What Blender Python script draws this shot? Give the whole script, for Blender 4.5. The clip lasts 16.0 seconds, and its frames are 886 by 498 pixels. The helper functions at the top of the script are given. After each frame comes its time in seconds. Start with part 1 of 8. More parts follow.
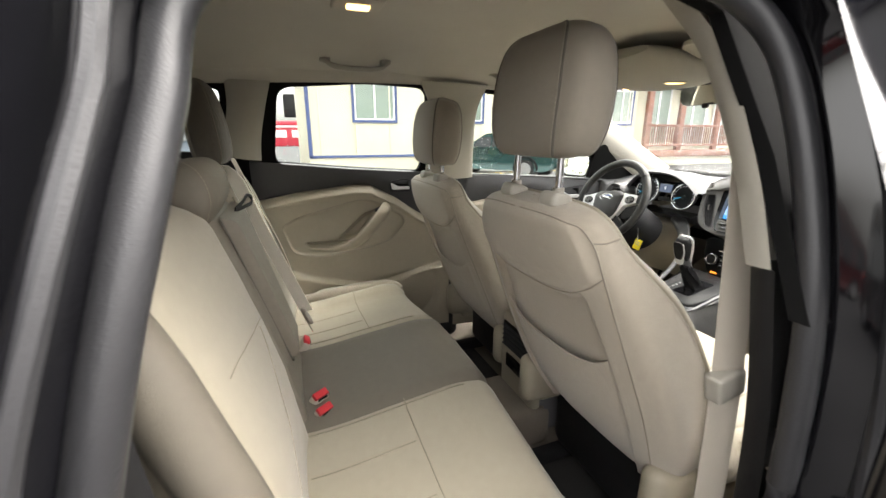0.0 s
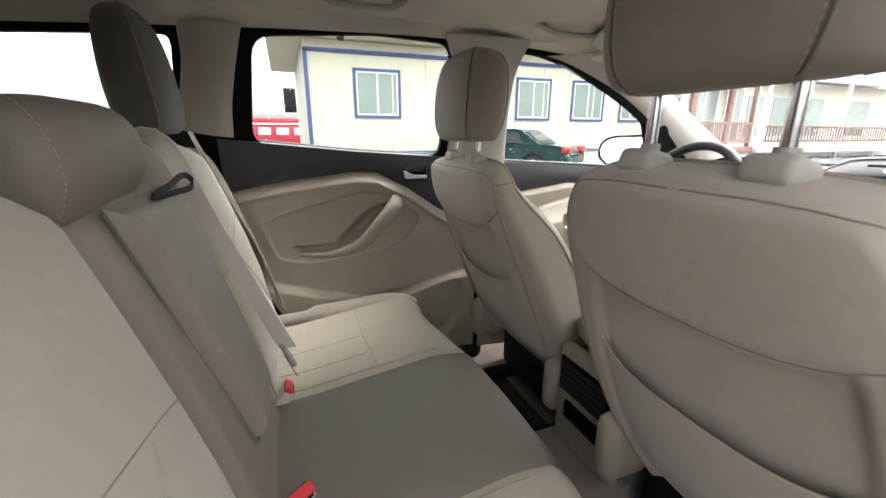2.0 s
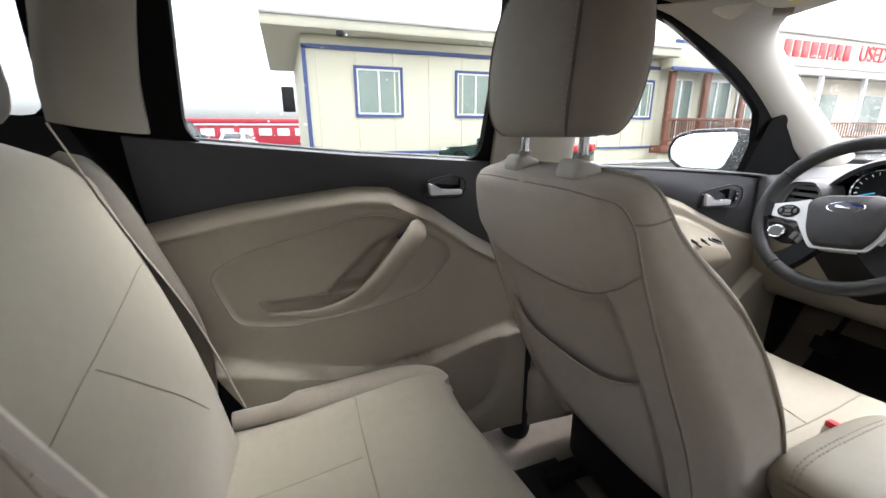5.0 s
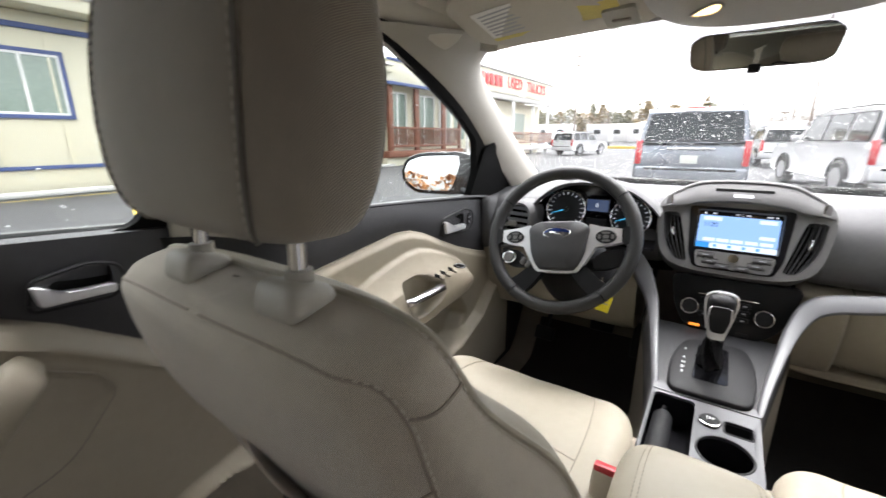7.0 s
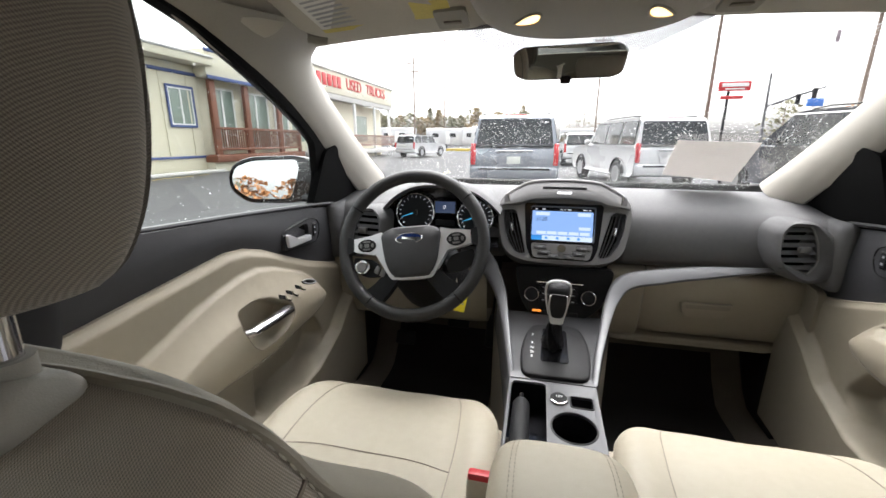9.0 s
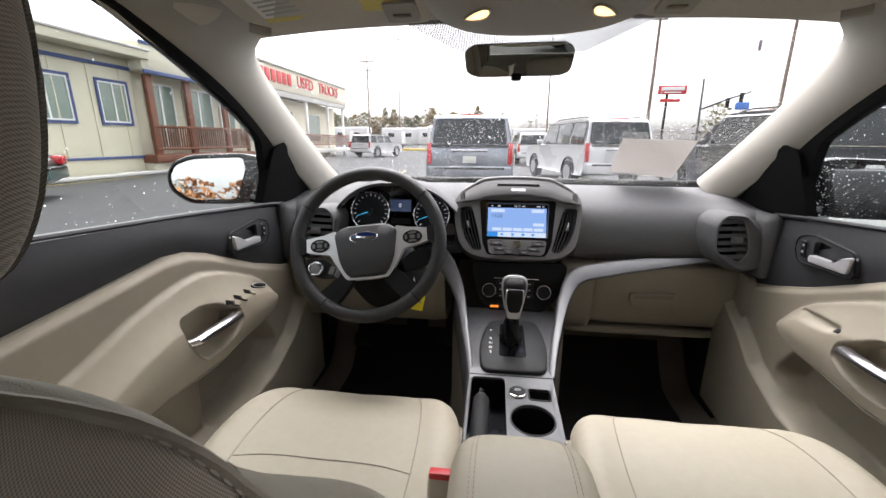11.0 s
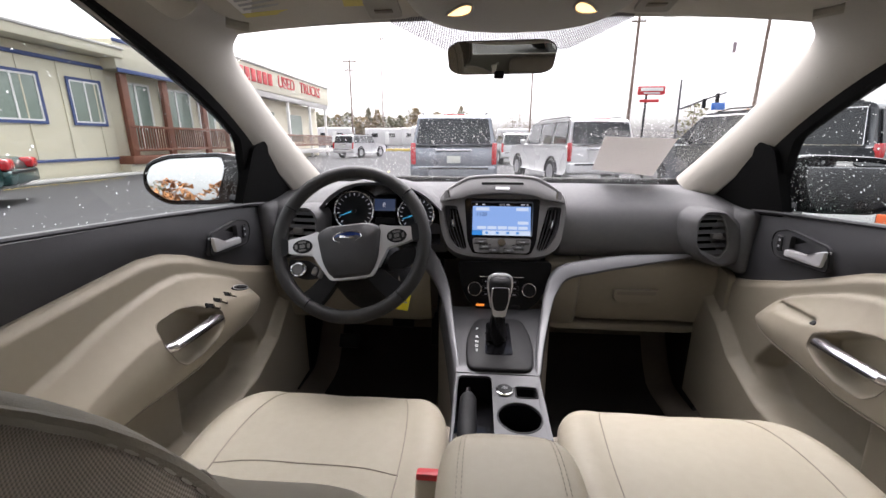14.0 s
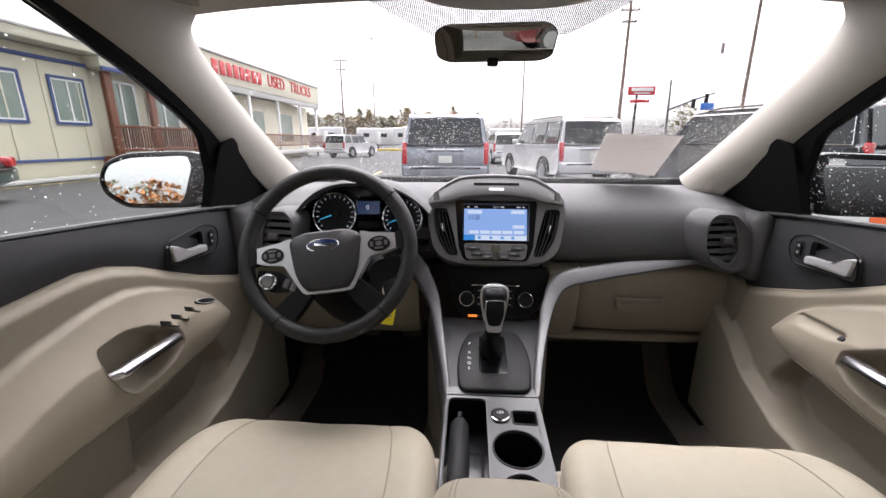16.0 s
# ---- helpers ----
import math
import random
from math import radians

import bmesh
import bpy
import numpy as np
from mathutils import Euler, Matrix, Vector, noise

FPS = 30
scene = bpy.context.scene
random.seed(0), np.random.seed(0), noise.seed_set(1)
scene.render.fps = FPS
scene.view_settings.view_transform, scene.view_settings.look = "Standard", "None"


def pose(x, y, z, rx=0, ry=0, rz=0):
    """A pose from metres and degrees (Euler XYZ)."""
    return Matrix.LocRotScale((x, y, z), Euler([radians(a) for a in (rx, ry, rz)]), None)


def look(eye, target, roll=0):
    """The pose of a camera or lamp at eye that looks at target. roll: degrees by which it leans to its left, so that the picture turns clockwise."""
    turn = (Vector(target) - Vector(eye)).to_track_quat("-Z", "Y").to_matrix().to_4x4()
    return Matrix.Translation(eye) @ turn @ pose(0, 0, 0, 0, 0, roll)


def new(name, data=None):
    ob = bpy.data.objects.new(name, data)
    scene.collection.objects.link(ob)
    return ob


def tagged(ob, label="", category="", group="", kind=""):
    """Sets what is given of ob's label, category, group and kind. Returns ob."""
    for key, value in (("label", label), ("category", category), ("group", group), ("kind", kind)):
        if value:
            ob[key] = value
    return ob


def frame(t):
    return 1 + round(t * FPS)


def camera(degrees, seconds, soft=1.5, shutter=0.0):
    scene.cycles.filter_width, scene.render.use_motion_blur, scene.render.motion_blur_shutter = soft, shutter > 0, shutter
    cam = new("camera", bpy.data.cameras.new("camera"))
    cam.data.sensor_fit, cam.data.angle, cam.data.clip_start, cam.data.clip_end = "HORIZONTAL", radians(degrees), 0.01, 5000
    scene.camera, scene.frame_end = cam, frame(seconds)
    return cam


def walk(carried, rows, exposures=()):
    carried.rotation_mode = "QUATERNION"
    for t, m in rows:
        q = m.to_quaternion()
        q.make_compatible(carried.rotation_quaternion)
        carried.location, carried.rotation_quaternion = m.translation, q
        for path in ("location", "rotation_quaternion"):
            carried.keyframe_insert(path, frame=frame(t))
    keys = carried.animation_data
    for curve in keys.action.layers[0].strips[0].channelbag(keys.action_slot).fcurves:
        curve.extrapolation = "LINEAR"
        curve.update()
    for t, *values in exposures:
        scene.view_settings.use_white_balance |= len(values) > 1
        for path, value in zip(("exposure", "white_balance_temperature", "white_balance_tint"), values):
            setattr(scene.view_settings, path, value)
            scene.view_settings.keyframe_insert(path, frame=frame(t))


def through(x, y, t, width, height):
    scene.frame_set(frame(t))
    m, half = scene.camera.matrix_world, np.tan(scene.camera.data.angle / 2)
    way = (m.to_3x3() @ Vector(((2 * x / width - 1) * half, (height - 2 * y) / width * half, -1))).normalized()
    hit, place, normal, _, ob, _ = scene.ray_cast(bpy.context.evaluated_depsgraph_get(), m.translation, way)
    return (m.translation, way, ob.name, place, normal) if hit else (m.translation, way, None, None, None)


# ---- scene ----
cam = camera(95.2, 16.0, shutter=0.5)
PATH = [
    (0, (1.027, -0.922, 1.324), (-0.769, -0.224, 0.786), -0.0),
    (0.5, (0.938, -0.895, 1.303), (-0.856, -0.198, 0.761), 0.1),
    (1, (0.847, -0.883, 1.295), (-0.949, -0.188, 0.752), 0.1),
    (1.5, (0.732, -0.876, 1.272), (-1.064, -0.184, 0.729), 0.1),
    (2, (0.651, -0.865, 1.245), (-1.146, -0.178, 0.7), 0.1),
    (2.5, (0.577, -0.856, 1.23), (-1.221, -0.171, 0.685), 0.1),
    (3, (0.485, -0.841, 1.21), (-1.316, -0.167, 0.662), -0.0),
    (3.2, (0.436, -0.834, 1.194), (-1.366, -0.158, 0.649), -0.2),
    (5.3, (0.132, -0.755, 1.241), (-1.667, -0.076, 0.694), -0.4),
    (5.5, (0.107, -0.731, 1.246), (-1.651, 0.054, 0.705), -0.3),
    (6, (0.041, -0.676, 1.262), (-1.516, 0.457, 0.722), -0.3),
    (6.5, (-0.01, -0.634, 1.283), (-1.318, 0.783, 0.751), -0.1),
    (7, (-0.035, -0.589, 1.297), (-1.123, 1.003, 0.768), -0.2),
    (7.5, (-0.04, -0.554, 1.307), (-0.937, 1.155, 0.783), -0.1),
    (8, (-0.045, -0.54, 1.307), (-0.755, 1.256, 0.786), 0.0),
    (8.5, (-0.054, -0.533, 1.299), (-0.605, 1.318, 0.78), 0.1),
    (9, (-0.058, -0.527, 1.297), (-0.498, 1.354, 0.779), 0.1),
    (9.5, (-0.056, -0.523, 1.295), (-0.42, 1.374, 0.777), 0.1),
    (12, (-0.054, -0.518, 1.288), (-0.259, 1.404, 0.771), 0.2),
    (12.5, (-0.055, -0.518, 1.287), (-0.248, 1.405, 0.771), 0.1),
    (13, (-0.056, -0.515, 1.286), (-0.239, 1.408, 0.77), 0.1),
    (13.5, (-0.055, -0.515, 1.286), (-0.23, 1.41, 0.77), 0.1),
    (14, (-0.054, -0.513, 1.285), (-0.221, 1.412, 0.768), 0.1),
    (14.5, (-0.052, -0.501, 1.282), (-0.212, 1.424, 0.765), 0.1),
    (15, (-0.051, -0.479, 1.281), (-0.204, 1.447, 0.764), 0.1),
    (15.5, (-0.052, -0.444, 1.279), (-0.195, 1.483, 0.763), 0.1),
    (16, (-0.053, -0.41, 1.277), (-0.183, 1.517, 0.76), 0.1),
]
walk(cam, [(t, look(eye, target, roll)) for t, eye, target, roll in PATH],
     exposures=[(0, 3.43, 6900, 11), (1.5, 3.34, 6600, 13), (3.2, 3.37, 6100, 17), (5.3, 3.12, 6250, 16), (7, 2.97, 6400, 15), (9, 2.57, 6450, 14), (12, 2.31, 6450, 19), (16, 2.20, 6450, 21)])

# ---------------------------------------------------------------- light
world = bpy.data.worlds.new("overcast_sky")
scene.world = world
world.use_nodes = True
wn, wl = world.node_tree.nodes, world.node_tree.links
wn.clear()
sky = wn.new("ShaderNodeTexSky")
sky.sky_type, sky.sun_disc = "NISHITA", False
sky.sun_elevation, sky.sun_rotation = radians(64), radians(-6)
sky.air_density, sky.dust_density, sky.ozone_density = 1.0, 6.0, 1.0
grey = wn.new("ShaderNodeHueSaturation")
grey.inputs["Saturation"].default_value = 0.12
bg = wn.new("ShaderNodeBackground")
bg.inputs["Strength"].default_value = 0.15
wout = wn.new("ShaderNodeOutputWorld")
wl.new(sky.outputs[0], grey.inputs["Color"])
wl.new(grey.outputs[0], bg.inputs["Color"])
wl.new(bg.outputs[0], wout.inputs["Surface"])

sun = new("sun", bpy.data.lights.new("sun", "SUN"))
sun.data.energy, sun.data.angle, sun.data.color = 0.42, radians(60), (1.0, 0.98, 0.95)
sun.matrix_world = look((-0.46, 4.36, 8.99), (0, 0, 0))


# ---------------------------------------------------------------- materials
def mat(name, color, rough=0.6, metal=0.0, vary=0.12, grain=40.0, bump=0.0, bump_scale=600.0, coat=0.0,
        spec=0.5, emit=None, power=0.0, weave=0.0, thread=0.3, sheen=0.0, island=0.0, trans=0.0):
    m = bpy.data.materials.new(name)
    m.use_nodes = True
    n, l = m.node_tree.nodes, m.node_tree.links
    p = n["Principled BSDF"]
    p.inputs["Roughness"].default_value = rough
    p.inputs["Metallic"].default_value = metal
    p.inputs["Specular IOR Level"].default_value = spec
    p.inputs["Coat Weight"].default_value = coat
    p.inputs["Coat Roughness"].default_value = 0.05
    p.inputs["Sheen Weight"].default_value = sheen
    p.inputs["Transmission Weight"].default_value = trans
    tc = n.new("ShaderNodeTexCoord")
    big = n.new("ShaderNodeTexNoise")
    big.inputs["Scale"].default_value = grain / 8
    big.inputs["Detail"].default_value = 4
    fine = n.new("ShaderNodeTexNoise")
    fine.inputs["Scale"].default_value = grain * 6
    fine.inputs["Detail"].default_value = 3
    l.new(tc.outputs["Object"], big.inputs["Vector"])
    l.new(tc.outputs["Object"], fine.inputs["Vector"])
    add = n.new("ShaderNodeMath")
    add.operation = "ADD"
    l.new(big.outputs["Fac"], add.inputs[0])
    l.new(fine.outputs["Fac"], add.inputs[1])
    ramp = n.new("ShaderNodeMapRange")
    ramp.inputs["From Min"].default_value, ramp.inputs["From Max"].default_value = 0.6, 1.4
    ramp.inputs["To Min"].default_value, ramp.inputs["To Max"].default_value = 1 - vary, 1 + vary
    l.new(add.outputs[0], ramp.inputs["Value"])
    mix = n.new("ShaderNodeMix")
    mix.data_type, mix.blend_type = "RGBA", "MULTIPLY"
    mix.inputs["Factor"].default_value = 1.0
    mix.inputs["A"].default_value = (*color, 1)
    l.new(ramp.outputs[0], mix.inputs["B"])
    out = mix.outputs["Result"]
    if island:
        info = n.new("ShaderNodeObjectInfo")
        r2 = n.new("ShaderNodeMapRange")
        r2.inputs["To Min"].default_value, r2.inputs["To Max"].default_value = 1 - island, 1 + island
        l.new(info.outputs["Random"], r2.inputs["Value"])
        mx = n.new("ShaderNodeMix")
        mx.data_type, mx.blend_type = "RGBA", "MULTIPLY"
        mx.inputs["Factor"].default_value = 1.0
        l.new(out, mx.inputs["A"])
        l.new(r2.outputs[0], mx.inputs["B"])
        out = mx.outputs["Result"]
    rr = n.new("ShaderNodeMapRange")
    rr.inputs["To Min"].default_value, rr.inputs["To Max"].default_value = rough * 0.85, min(1, rough * 1.15)
    l.new(big.outputs["Fac"], rr.inputs["Value"])
    l.new(rr.outputs[0], p.inputs["Roughness"])
    height = None
    if weave:
        # plain weave: two crossing threads
        threads = []
        for way in ((1.0, 0.75, 0.0), (0.0, 0.35, 1.0)):
            dot = n.new("ShaderNodeVectorMath")
            dot.operation = "DOT_PRODUCT"
            dot.inputs[1].default_value = tuple(k * weave * 17.0 for k in way)
            l.new(tc.outputs["Object"], dot.inputs[0])
            sn = n.new("ShaderNodeMath")
            sn.operation = "SINE"
            l.new(dot.outputs["Value"], sn.inputs[0])
            threads.append(sn)
        both = n.new("ShaderNodeMath")
        both.operation = "MULTIPLY"
        l.new(threads[0].outputs[0], both.inputs[0])
        l.new(threads[1].outputs[0], both.inputs[1])
        up = n.new("ShaderNodeMath")
        up.operation = "MULTIPLY_ADD"
        up.inputs[1].default_value, up.inputs[2].default_value = 0.5, 0.5
        l.new(both.outputs[0], up.inputs[0])
        height = up.outputs[0]
        dk = n.new("ShaderNodeMapRange")
        dk.inputs["To Min"].default_value, dk.inputs["To Max"].default_value = 1 - thread, 1 + thread
        l.new(height, dk.inputs["Value"])
        mx = n.new("ShaderNodeMix")
        mx.data_type, mx.blend_type = "RGBA", "MULTIPLY"
        mx.inputs["Factor"].default_value = 1.0
        l.new(out, mx.inputs["A"])
        l.new(dk.outputs[0], mx.inputs["B"])
        out = mx.outputs["Result"]
    l.new(out, p.inputs["Base Color"])
    if bump:
        b = n.new("ShaderNodeBump")
        b.inputs["Strength"].default_value = bump
        b.inputs["Distance"].default_value = 0.002
        if height is None:
            bn = n.new("ShaderNodeTexNoise")
            bn.inputs["Scale"].default_value = bump_scale
            bn.inputs["Detail"].default_value = 2
            l.new(tc.outputs["Object"], bn.inputs["Vector"])
            height = bn.outputs["Fac"]
        l.new(height, b.inputs["Height"])
        l.new(b.outputs[0], p.inputs["Normal"])
    if emit:
        p.inputs["Emission Color"].default_value = (*emit, 1)
        p.inputs["Emission Strength"].default_value = power
    return m


def glass_mat(name, tint=(0.84, 0.87, 0.85), gloss=1.0):
    m = bpy.data.materials.new(name)
    m.use_nodes = True
    n, l = m.node_tree.nodes, m.node_tree.links
    n.clear()
    out = n.new("ShaderNodeOutputMaterial")
    tr = n.new("ShaderNodeBsdfTransparent")
    tr.inputs["Color"].default_value = (*tint, 1)
    gl = n.new("ShaderNodeBsdfGlossy")
    gl.inputs["Roughness"].default_value = 0.02
    lw = n.new("ShaderNodeLayerWeight")
    lw.inputs["Blend"].default_value = 0.5
    pw = n.new("ShaderNodeMath")
    pw.operation = "POWER"
    pw.inputs[1].default_value = 4.0
    sc = n.new("ShaderNodeMath")
    sc.operation = "MULTIPLY_ADD"
    sc.inputs[1].default_value = 0.5 * gloss
    sc.inputs[2].default_value = 0.03 * gloss
    l.new(lw.outputs["Facing"], pw.inputs[0])
    l.new(pw.outputs[0], sc.inputs[0])
    mx = n.new("ShaderNodeMixShader")
    l.new(sc.outputs[0], mx.inputs["Fac"])
    l.new(tr.outputs[0], mx.inputs[1])
    l.new(gl.outputs[0], mx.inputs[2])
    l.new(mx.outputs[0], out.inputs["Surface"])
    return m


M_TAUPE = mat("taupe_seat_cloth", (0.330, 0.288, 0.230), 0.9, thread=0.46, weave=235, bump=0.35, vary=0.08, grain=12, sheen=0.25)
# same cloth as the seat backs, darkened to paint the shade on the headrests
M_TAUPE_HEAD_SHADE = mat("shaded_taupe_headrest_cloth", (0.215, 0.186, 0.148), 0.9, thread=0.46, weave=225, bump=0.35, vary=0.08, grain=12, sheen=0.2)
# taupe cloth with shade in its colour: rear headrests, headrest seams, armrest gap
M_TAUPE_SHADE = mat("shaded_taupe_seat_cloth", (0.098, 0.086, 0.069), 0.9, thread=0.46, weave=225, bump=0.4, vary=0.08, grain=12, sheen=0.2)
M_TAUPE_MID = mat("taupe_bench_vinyl", (0.122, 0.107, 0.084), 0.62, vary=0.07, grain=9, bump=0.25, bump_scale=800)
# bench vinyl again, lightened to paint the doorway light on the middle back
M_TAUPE_LIT = mat("lit_taupe_backrest_vinyl", (0.178, 0.156, 0.124), 0.62, vary=0.07, grain=9, bump=0.25, bump_scale=800)
M_CREAM = mat("cream_seat_cloth", (0.325, 0.291, 0.225), 0.85, thread=0.10, weave=330, bump=0.08, vary=0.05, grain=10, sheen=0.2)
M_IVORY = mat("ivory_seat_vinyl", (0.292, 0.260, 0.200), 0.55, vary=0.05, grain=10, bump=0.25, bump_scale=900)
M_STITCH = mat("stitching_thread", (0.43, 0.39, 0.32), 0.8)
M_SEAM = mat("seam_shadow_thread", (0.22, 0.19, 0.155), 0.9)
M_SEAM_CREAM = mat("cream_seam_thread", (0.25, 0.222, 0.170), 0.9)
M_HEADLINER = mat("headliner_fabric", (0.47, 0.44, 0.38), 0.95, vary=0.05, grain=60, bump=0.3, bump_scale=1500)
M_PILLAR = mat("pillar_trim_plastic", (0.32, 0.30, 0.258), 0.6, vary=0.04, bump=0.15, bump_scale=1200)
M_BEIGE = mat("beige_trim_plastic", (0.262, 0.230, 0.175), 0.55, vary=0.05, grain=10, bump=0.25, bump_scale=1100)
M_DASH = mat("charcoal_soft_plastic", (0.105, 0.104, 0.106), 0.74, spec=0.3, vary=0.1, grain=12, bump=0.4, bump_scale=900)
M_DARK = mat("black_trim_plastic", (0.010, 0.010, 0.011), 0.55, spec=0.2, vary=0.1, bump=0.3, bump_scale=1000)
M_DOORTOP = mat("black_soft_door_plastic", (0.034, 0.034, 0.037), 0.55, spec=0.4, vary=0.1, grain=12, bump=0.4, bump_scale=900)
M_POD = mat("grey_satin_plastic", (0.135, 0.132, 0.130), 0.50, vary=0.08, bump=0.1)
M_GLOSSBLACK = mat("piano_black_plastic", (0.006, 0.006, 0.007), 0.12, spec=0.35, vary=0.1)
M_SILVER = mat("silver_painted_trim", (0.115, 0.115, 0.12), 0.48, metal=0.35, vary=0.04)
M_FRAME = mat("satin_grey_console_trim", (0.062, 0.062, 0.066), 0.5, metal=0.3, vary=0.05)
M_LEVER = mat("satin_nickel_lever", (0.60, 0.60, 0.61), 0.34, metal=0.35, vary=0.03)
M_PULL = mat("brushed_bright_pull", (0.62, 0.61, 0.64), 0.25, metal=1.0, vary=0.03)
M_CHROME = mat("chrome", (0.75, 0.75, 0.76), 0.12, metal=1.0, vary=0.03)
M_VOID = mat("matt_black_recess", (0.006, 0.006, 0.006), 0.9, spec=0.1)
M_RUBBER = mat("black_rubber_seal", (0.022, 0.022, 0.024), 0.42, spec=0.5, vary=0.15, bump=0.2, bump_scale=300)
M_CARPET = mat("black_carpet", (0.018, 0.017, 0.016), 0.97, vary=0.3, grain=60, bump=1.0, bump_scale=700)
M_TANCARPET = mat("tan_carpet", (0.17, 0.145, 0.115), 0.97, vary=0.2, grain=60, bump=0.9, bump_scale=700)
M_PAINT = mat("black_car_paint", (0.004, 0.004, 0.005), 0.07, spec=0.4, coat=0.3, vary=0.15, grain=5)
M_GLASS = glass_mat("car_glass")


def rain_mat():
    m = bpy.data.materials.new("rain_water")
    m.use_nodes = True
    n, l = m.node_tree.nodes, m.node_tree.links
    n.clear()
    out, mx, m2 = n.new("ShaderNodeOutputMaterial"), n.new("ShaderNodeMixShader"), n.new("ShaderNodeMixShader")
    tr, sc, gl = n.new("ShaderNodeBsdfTransparent"), n.new("ShaderNodeBsdfTranslucent"), n.new("ShaderNodeBsdfGlossy")
    sc.inputs["Color"].default_value = (0.95, 0.95, 0.95, 1)
    gl.inputs["Roughness"].default_value = 0.05
    mx.inputs["Fac"].default_value, m2.inputs["Fac"].default_value = 0.75, 0.12
    l.new(tr.outputs[0], mx.inputs[1])
    l.new(sc.outputs[0], mx.inputs[2])
    l.new(mx.outputs[0], m2.inputs[1])
    l.new(gl.outputs[0], m2.inputs[2])
    l.new(m2.outputs[0], out.inputs["Surface"])
    return m


M_RAIN = rain_mat()
M_FRIT = mat("black_ceramic_band", (0.02, 0.02, 0.022), 0.4)
M_MIRROR = mat("mirror_glass", (0.86, 0.87, 0.87), 0.015, metal=1.0, vary=0.01)
M_DIMMIRROR = mat("tinted_mirror_glass", (0.86, 0.85, 0.78), 0.02, metal=1.0, vary=0.01)
# beige webbing with shade put into the colour, for the front belt
M_BELT_SHADE = mat("shaded_beige_belt_webbing", (0.40, 0.36, 0.30), 0.75, weave=420, bump=0.15, vary=0.05)
M_BELT = mat("beige_belt_webbing", (0.70, 0.65, 0.56), 0.75, weave=420, bump=0.15, vary=0.05)
M_BUCKLE = mat("beige_buckle_plastic", (0.40, 0.36, 0.30), 0.5, vary=0.04)
M_RED = mat("red_buckle_button", (0.50, 0.02, 0.03), 0.45)
M_YELLOW = mat("yellow_paper_tag", (0.85, 0.72, 0.02), 0.6)
M_WHITE = mat("white_print", (0.75, 0.75, 0.75), 0.5)
def thin_mat(name, color, through=0.5):
    m = bpy.data.materials.new(name)
    m.use_nodes = True
    n, l = m.node_tree.nodes, m.node_tree.links
    n.clear()
    out, mx = n.new("ShaderNodeOutputMaterial"), n.new("ShaderNodeMixShader")
    d, t, ns = n.new("ShaderNodeBsdfDiffuse"), n.new("ShaderNodeBsdfTranslucent"), n.new("ShaderNodeTexNoise")
    ns.inputs["Scale"].default_value = 30
    rp = n.new("ShaderNodeMix")
    rp.data_type = "RGBA"
    rp.inputs["A"].default_value, rp.inputs["B"].default_value = (*color, 1), (*(c * 0.9 for c in color), 1)
    l.new(ns.outputs["Fac"], rp.inputs["Factor"])
    for s in (d, t):
        l.new(rp.outputs["Result"], s.inputs["Color"])
    mx.inputs["Fac"].default_value = through
    l.new(d.outputs[0], mx.inputs[1])
    l.new(t.outputs[0], mx.inputs[2])
    l.new(mx.outputs[0], out.inputs["Surface"])
    return m


M_SHEET = thin_mat("thin_white_paper", (0.62, 0.60, 0.58), 0.45)
M_PAPER = mat("white_paper_sheet", (0.70, 0.69, 0.67), 0.8, vary=0.03)
M_GREYPRINT = mat("grey_print", (0.36, 0.37, 0.39), 0.7)
M_BLUEBADGE = mat("blue_badge_enamel", (0.01, 0.03, 0.16), 0.15, coat=1.0)
M_LAMP = mat("lit_map_lamp", (0.9, 0.8, 0.6), 0.4, emit=(1.0, 0.62, 0.22), power=0.6)
M_SCREEN = mat("lit_screen_blue", (0.02, 0.02, 0.03), 0.15, emit=(0.27, 0.47, 0.86), power=0.19)
M_SCREENW = mat("lit_screen_white", (0.02, 0.02, 0.03), 0.15, emit=(0.66, 0.80, 0.95), power=0.19)
M_SCREENK = mat("screen_black_bar", (0.01, 0.01, 0.012), 0.12)
M_SCREENB = mat("lit_screen_tile", (0.02, 0.02, 0.03), 0.15, emit=(0.03, 0.24, 0.62), power=0.22)
M_INFO = mat("dim_info_screen", (0.01, 0.015, 0.03), 0.15, emit=(0.06, 0.13, 0.34), power=0.035)
M_GAUGE = mat("lit_gauge_marks", (0.5, 0.5, 0.5), 0.5, emit=(0.75, 0.8, 0.9), power=0.09)
M_NEEDLE = mat("lit_blue_needle", (0.02, 0.1, 0.2), 0.5, emit=(0.05, 0.55, 0.9), power=0.16)
M_AMBER = mat("lit_amber_indicator", (0.1, 0.03, 0.0), 0.5, emit=(1.0, 0.30, 0.04), power=0.22)


# ---------------------------------------------------------------- building tools
def thing(name, label, category, base=(0, 0, 0), group="", kind=""):
    ob = new(name)
    ob.location = base
    ob.empty_display_size = 0.05
    return tagged(ob, label, category, group, kind)


def put(name, bm, material, smooth=40):
    me = bpy.data.meshes.new(name)
    bm.to_mesh(me)
    bm.free()
    me.materials.append(material)
    if smooth:
        me.shade_smooth()
        me.set_sharp_from_angle(angle=radians(smooth))
    return new(name, me)


def part(name, bm, material, parent, label="", smooth=40):
    ob = put(name, bm, material, smooth)
    ob.parent = parent
    if parent.parent is None:
        ob.matrix_parent_inverse = Matrix.Translation(-parent.location)
    if label:
        ob["label"] = label
    return ob


def struct(name, bm, material, label, category, smooth=40):
    return tagged(put(name, bm, material, smooth), label, category, kind="structure")


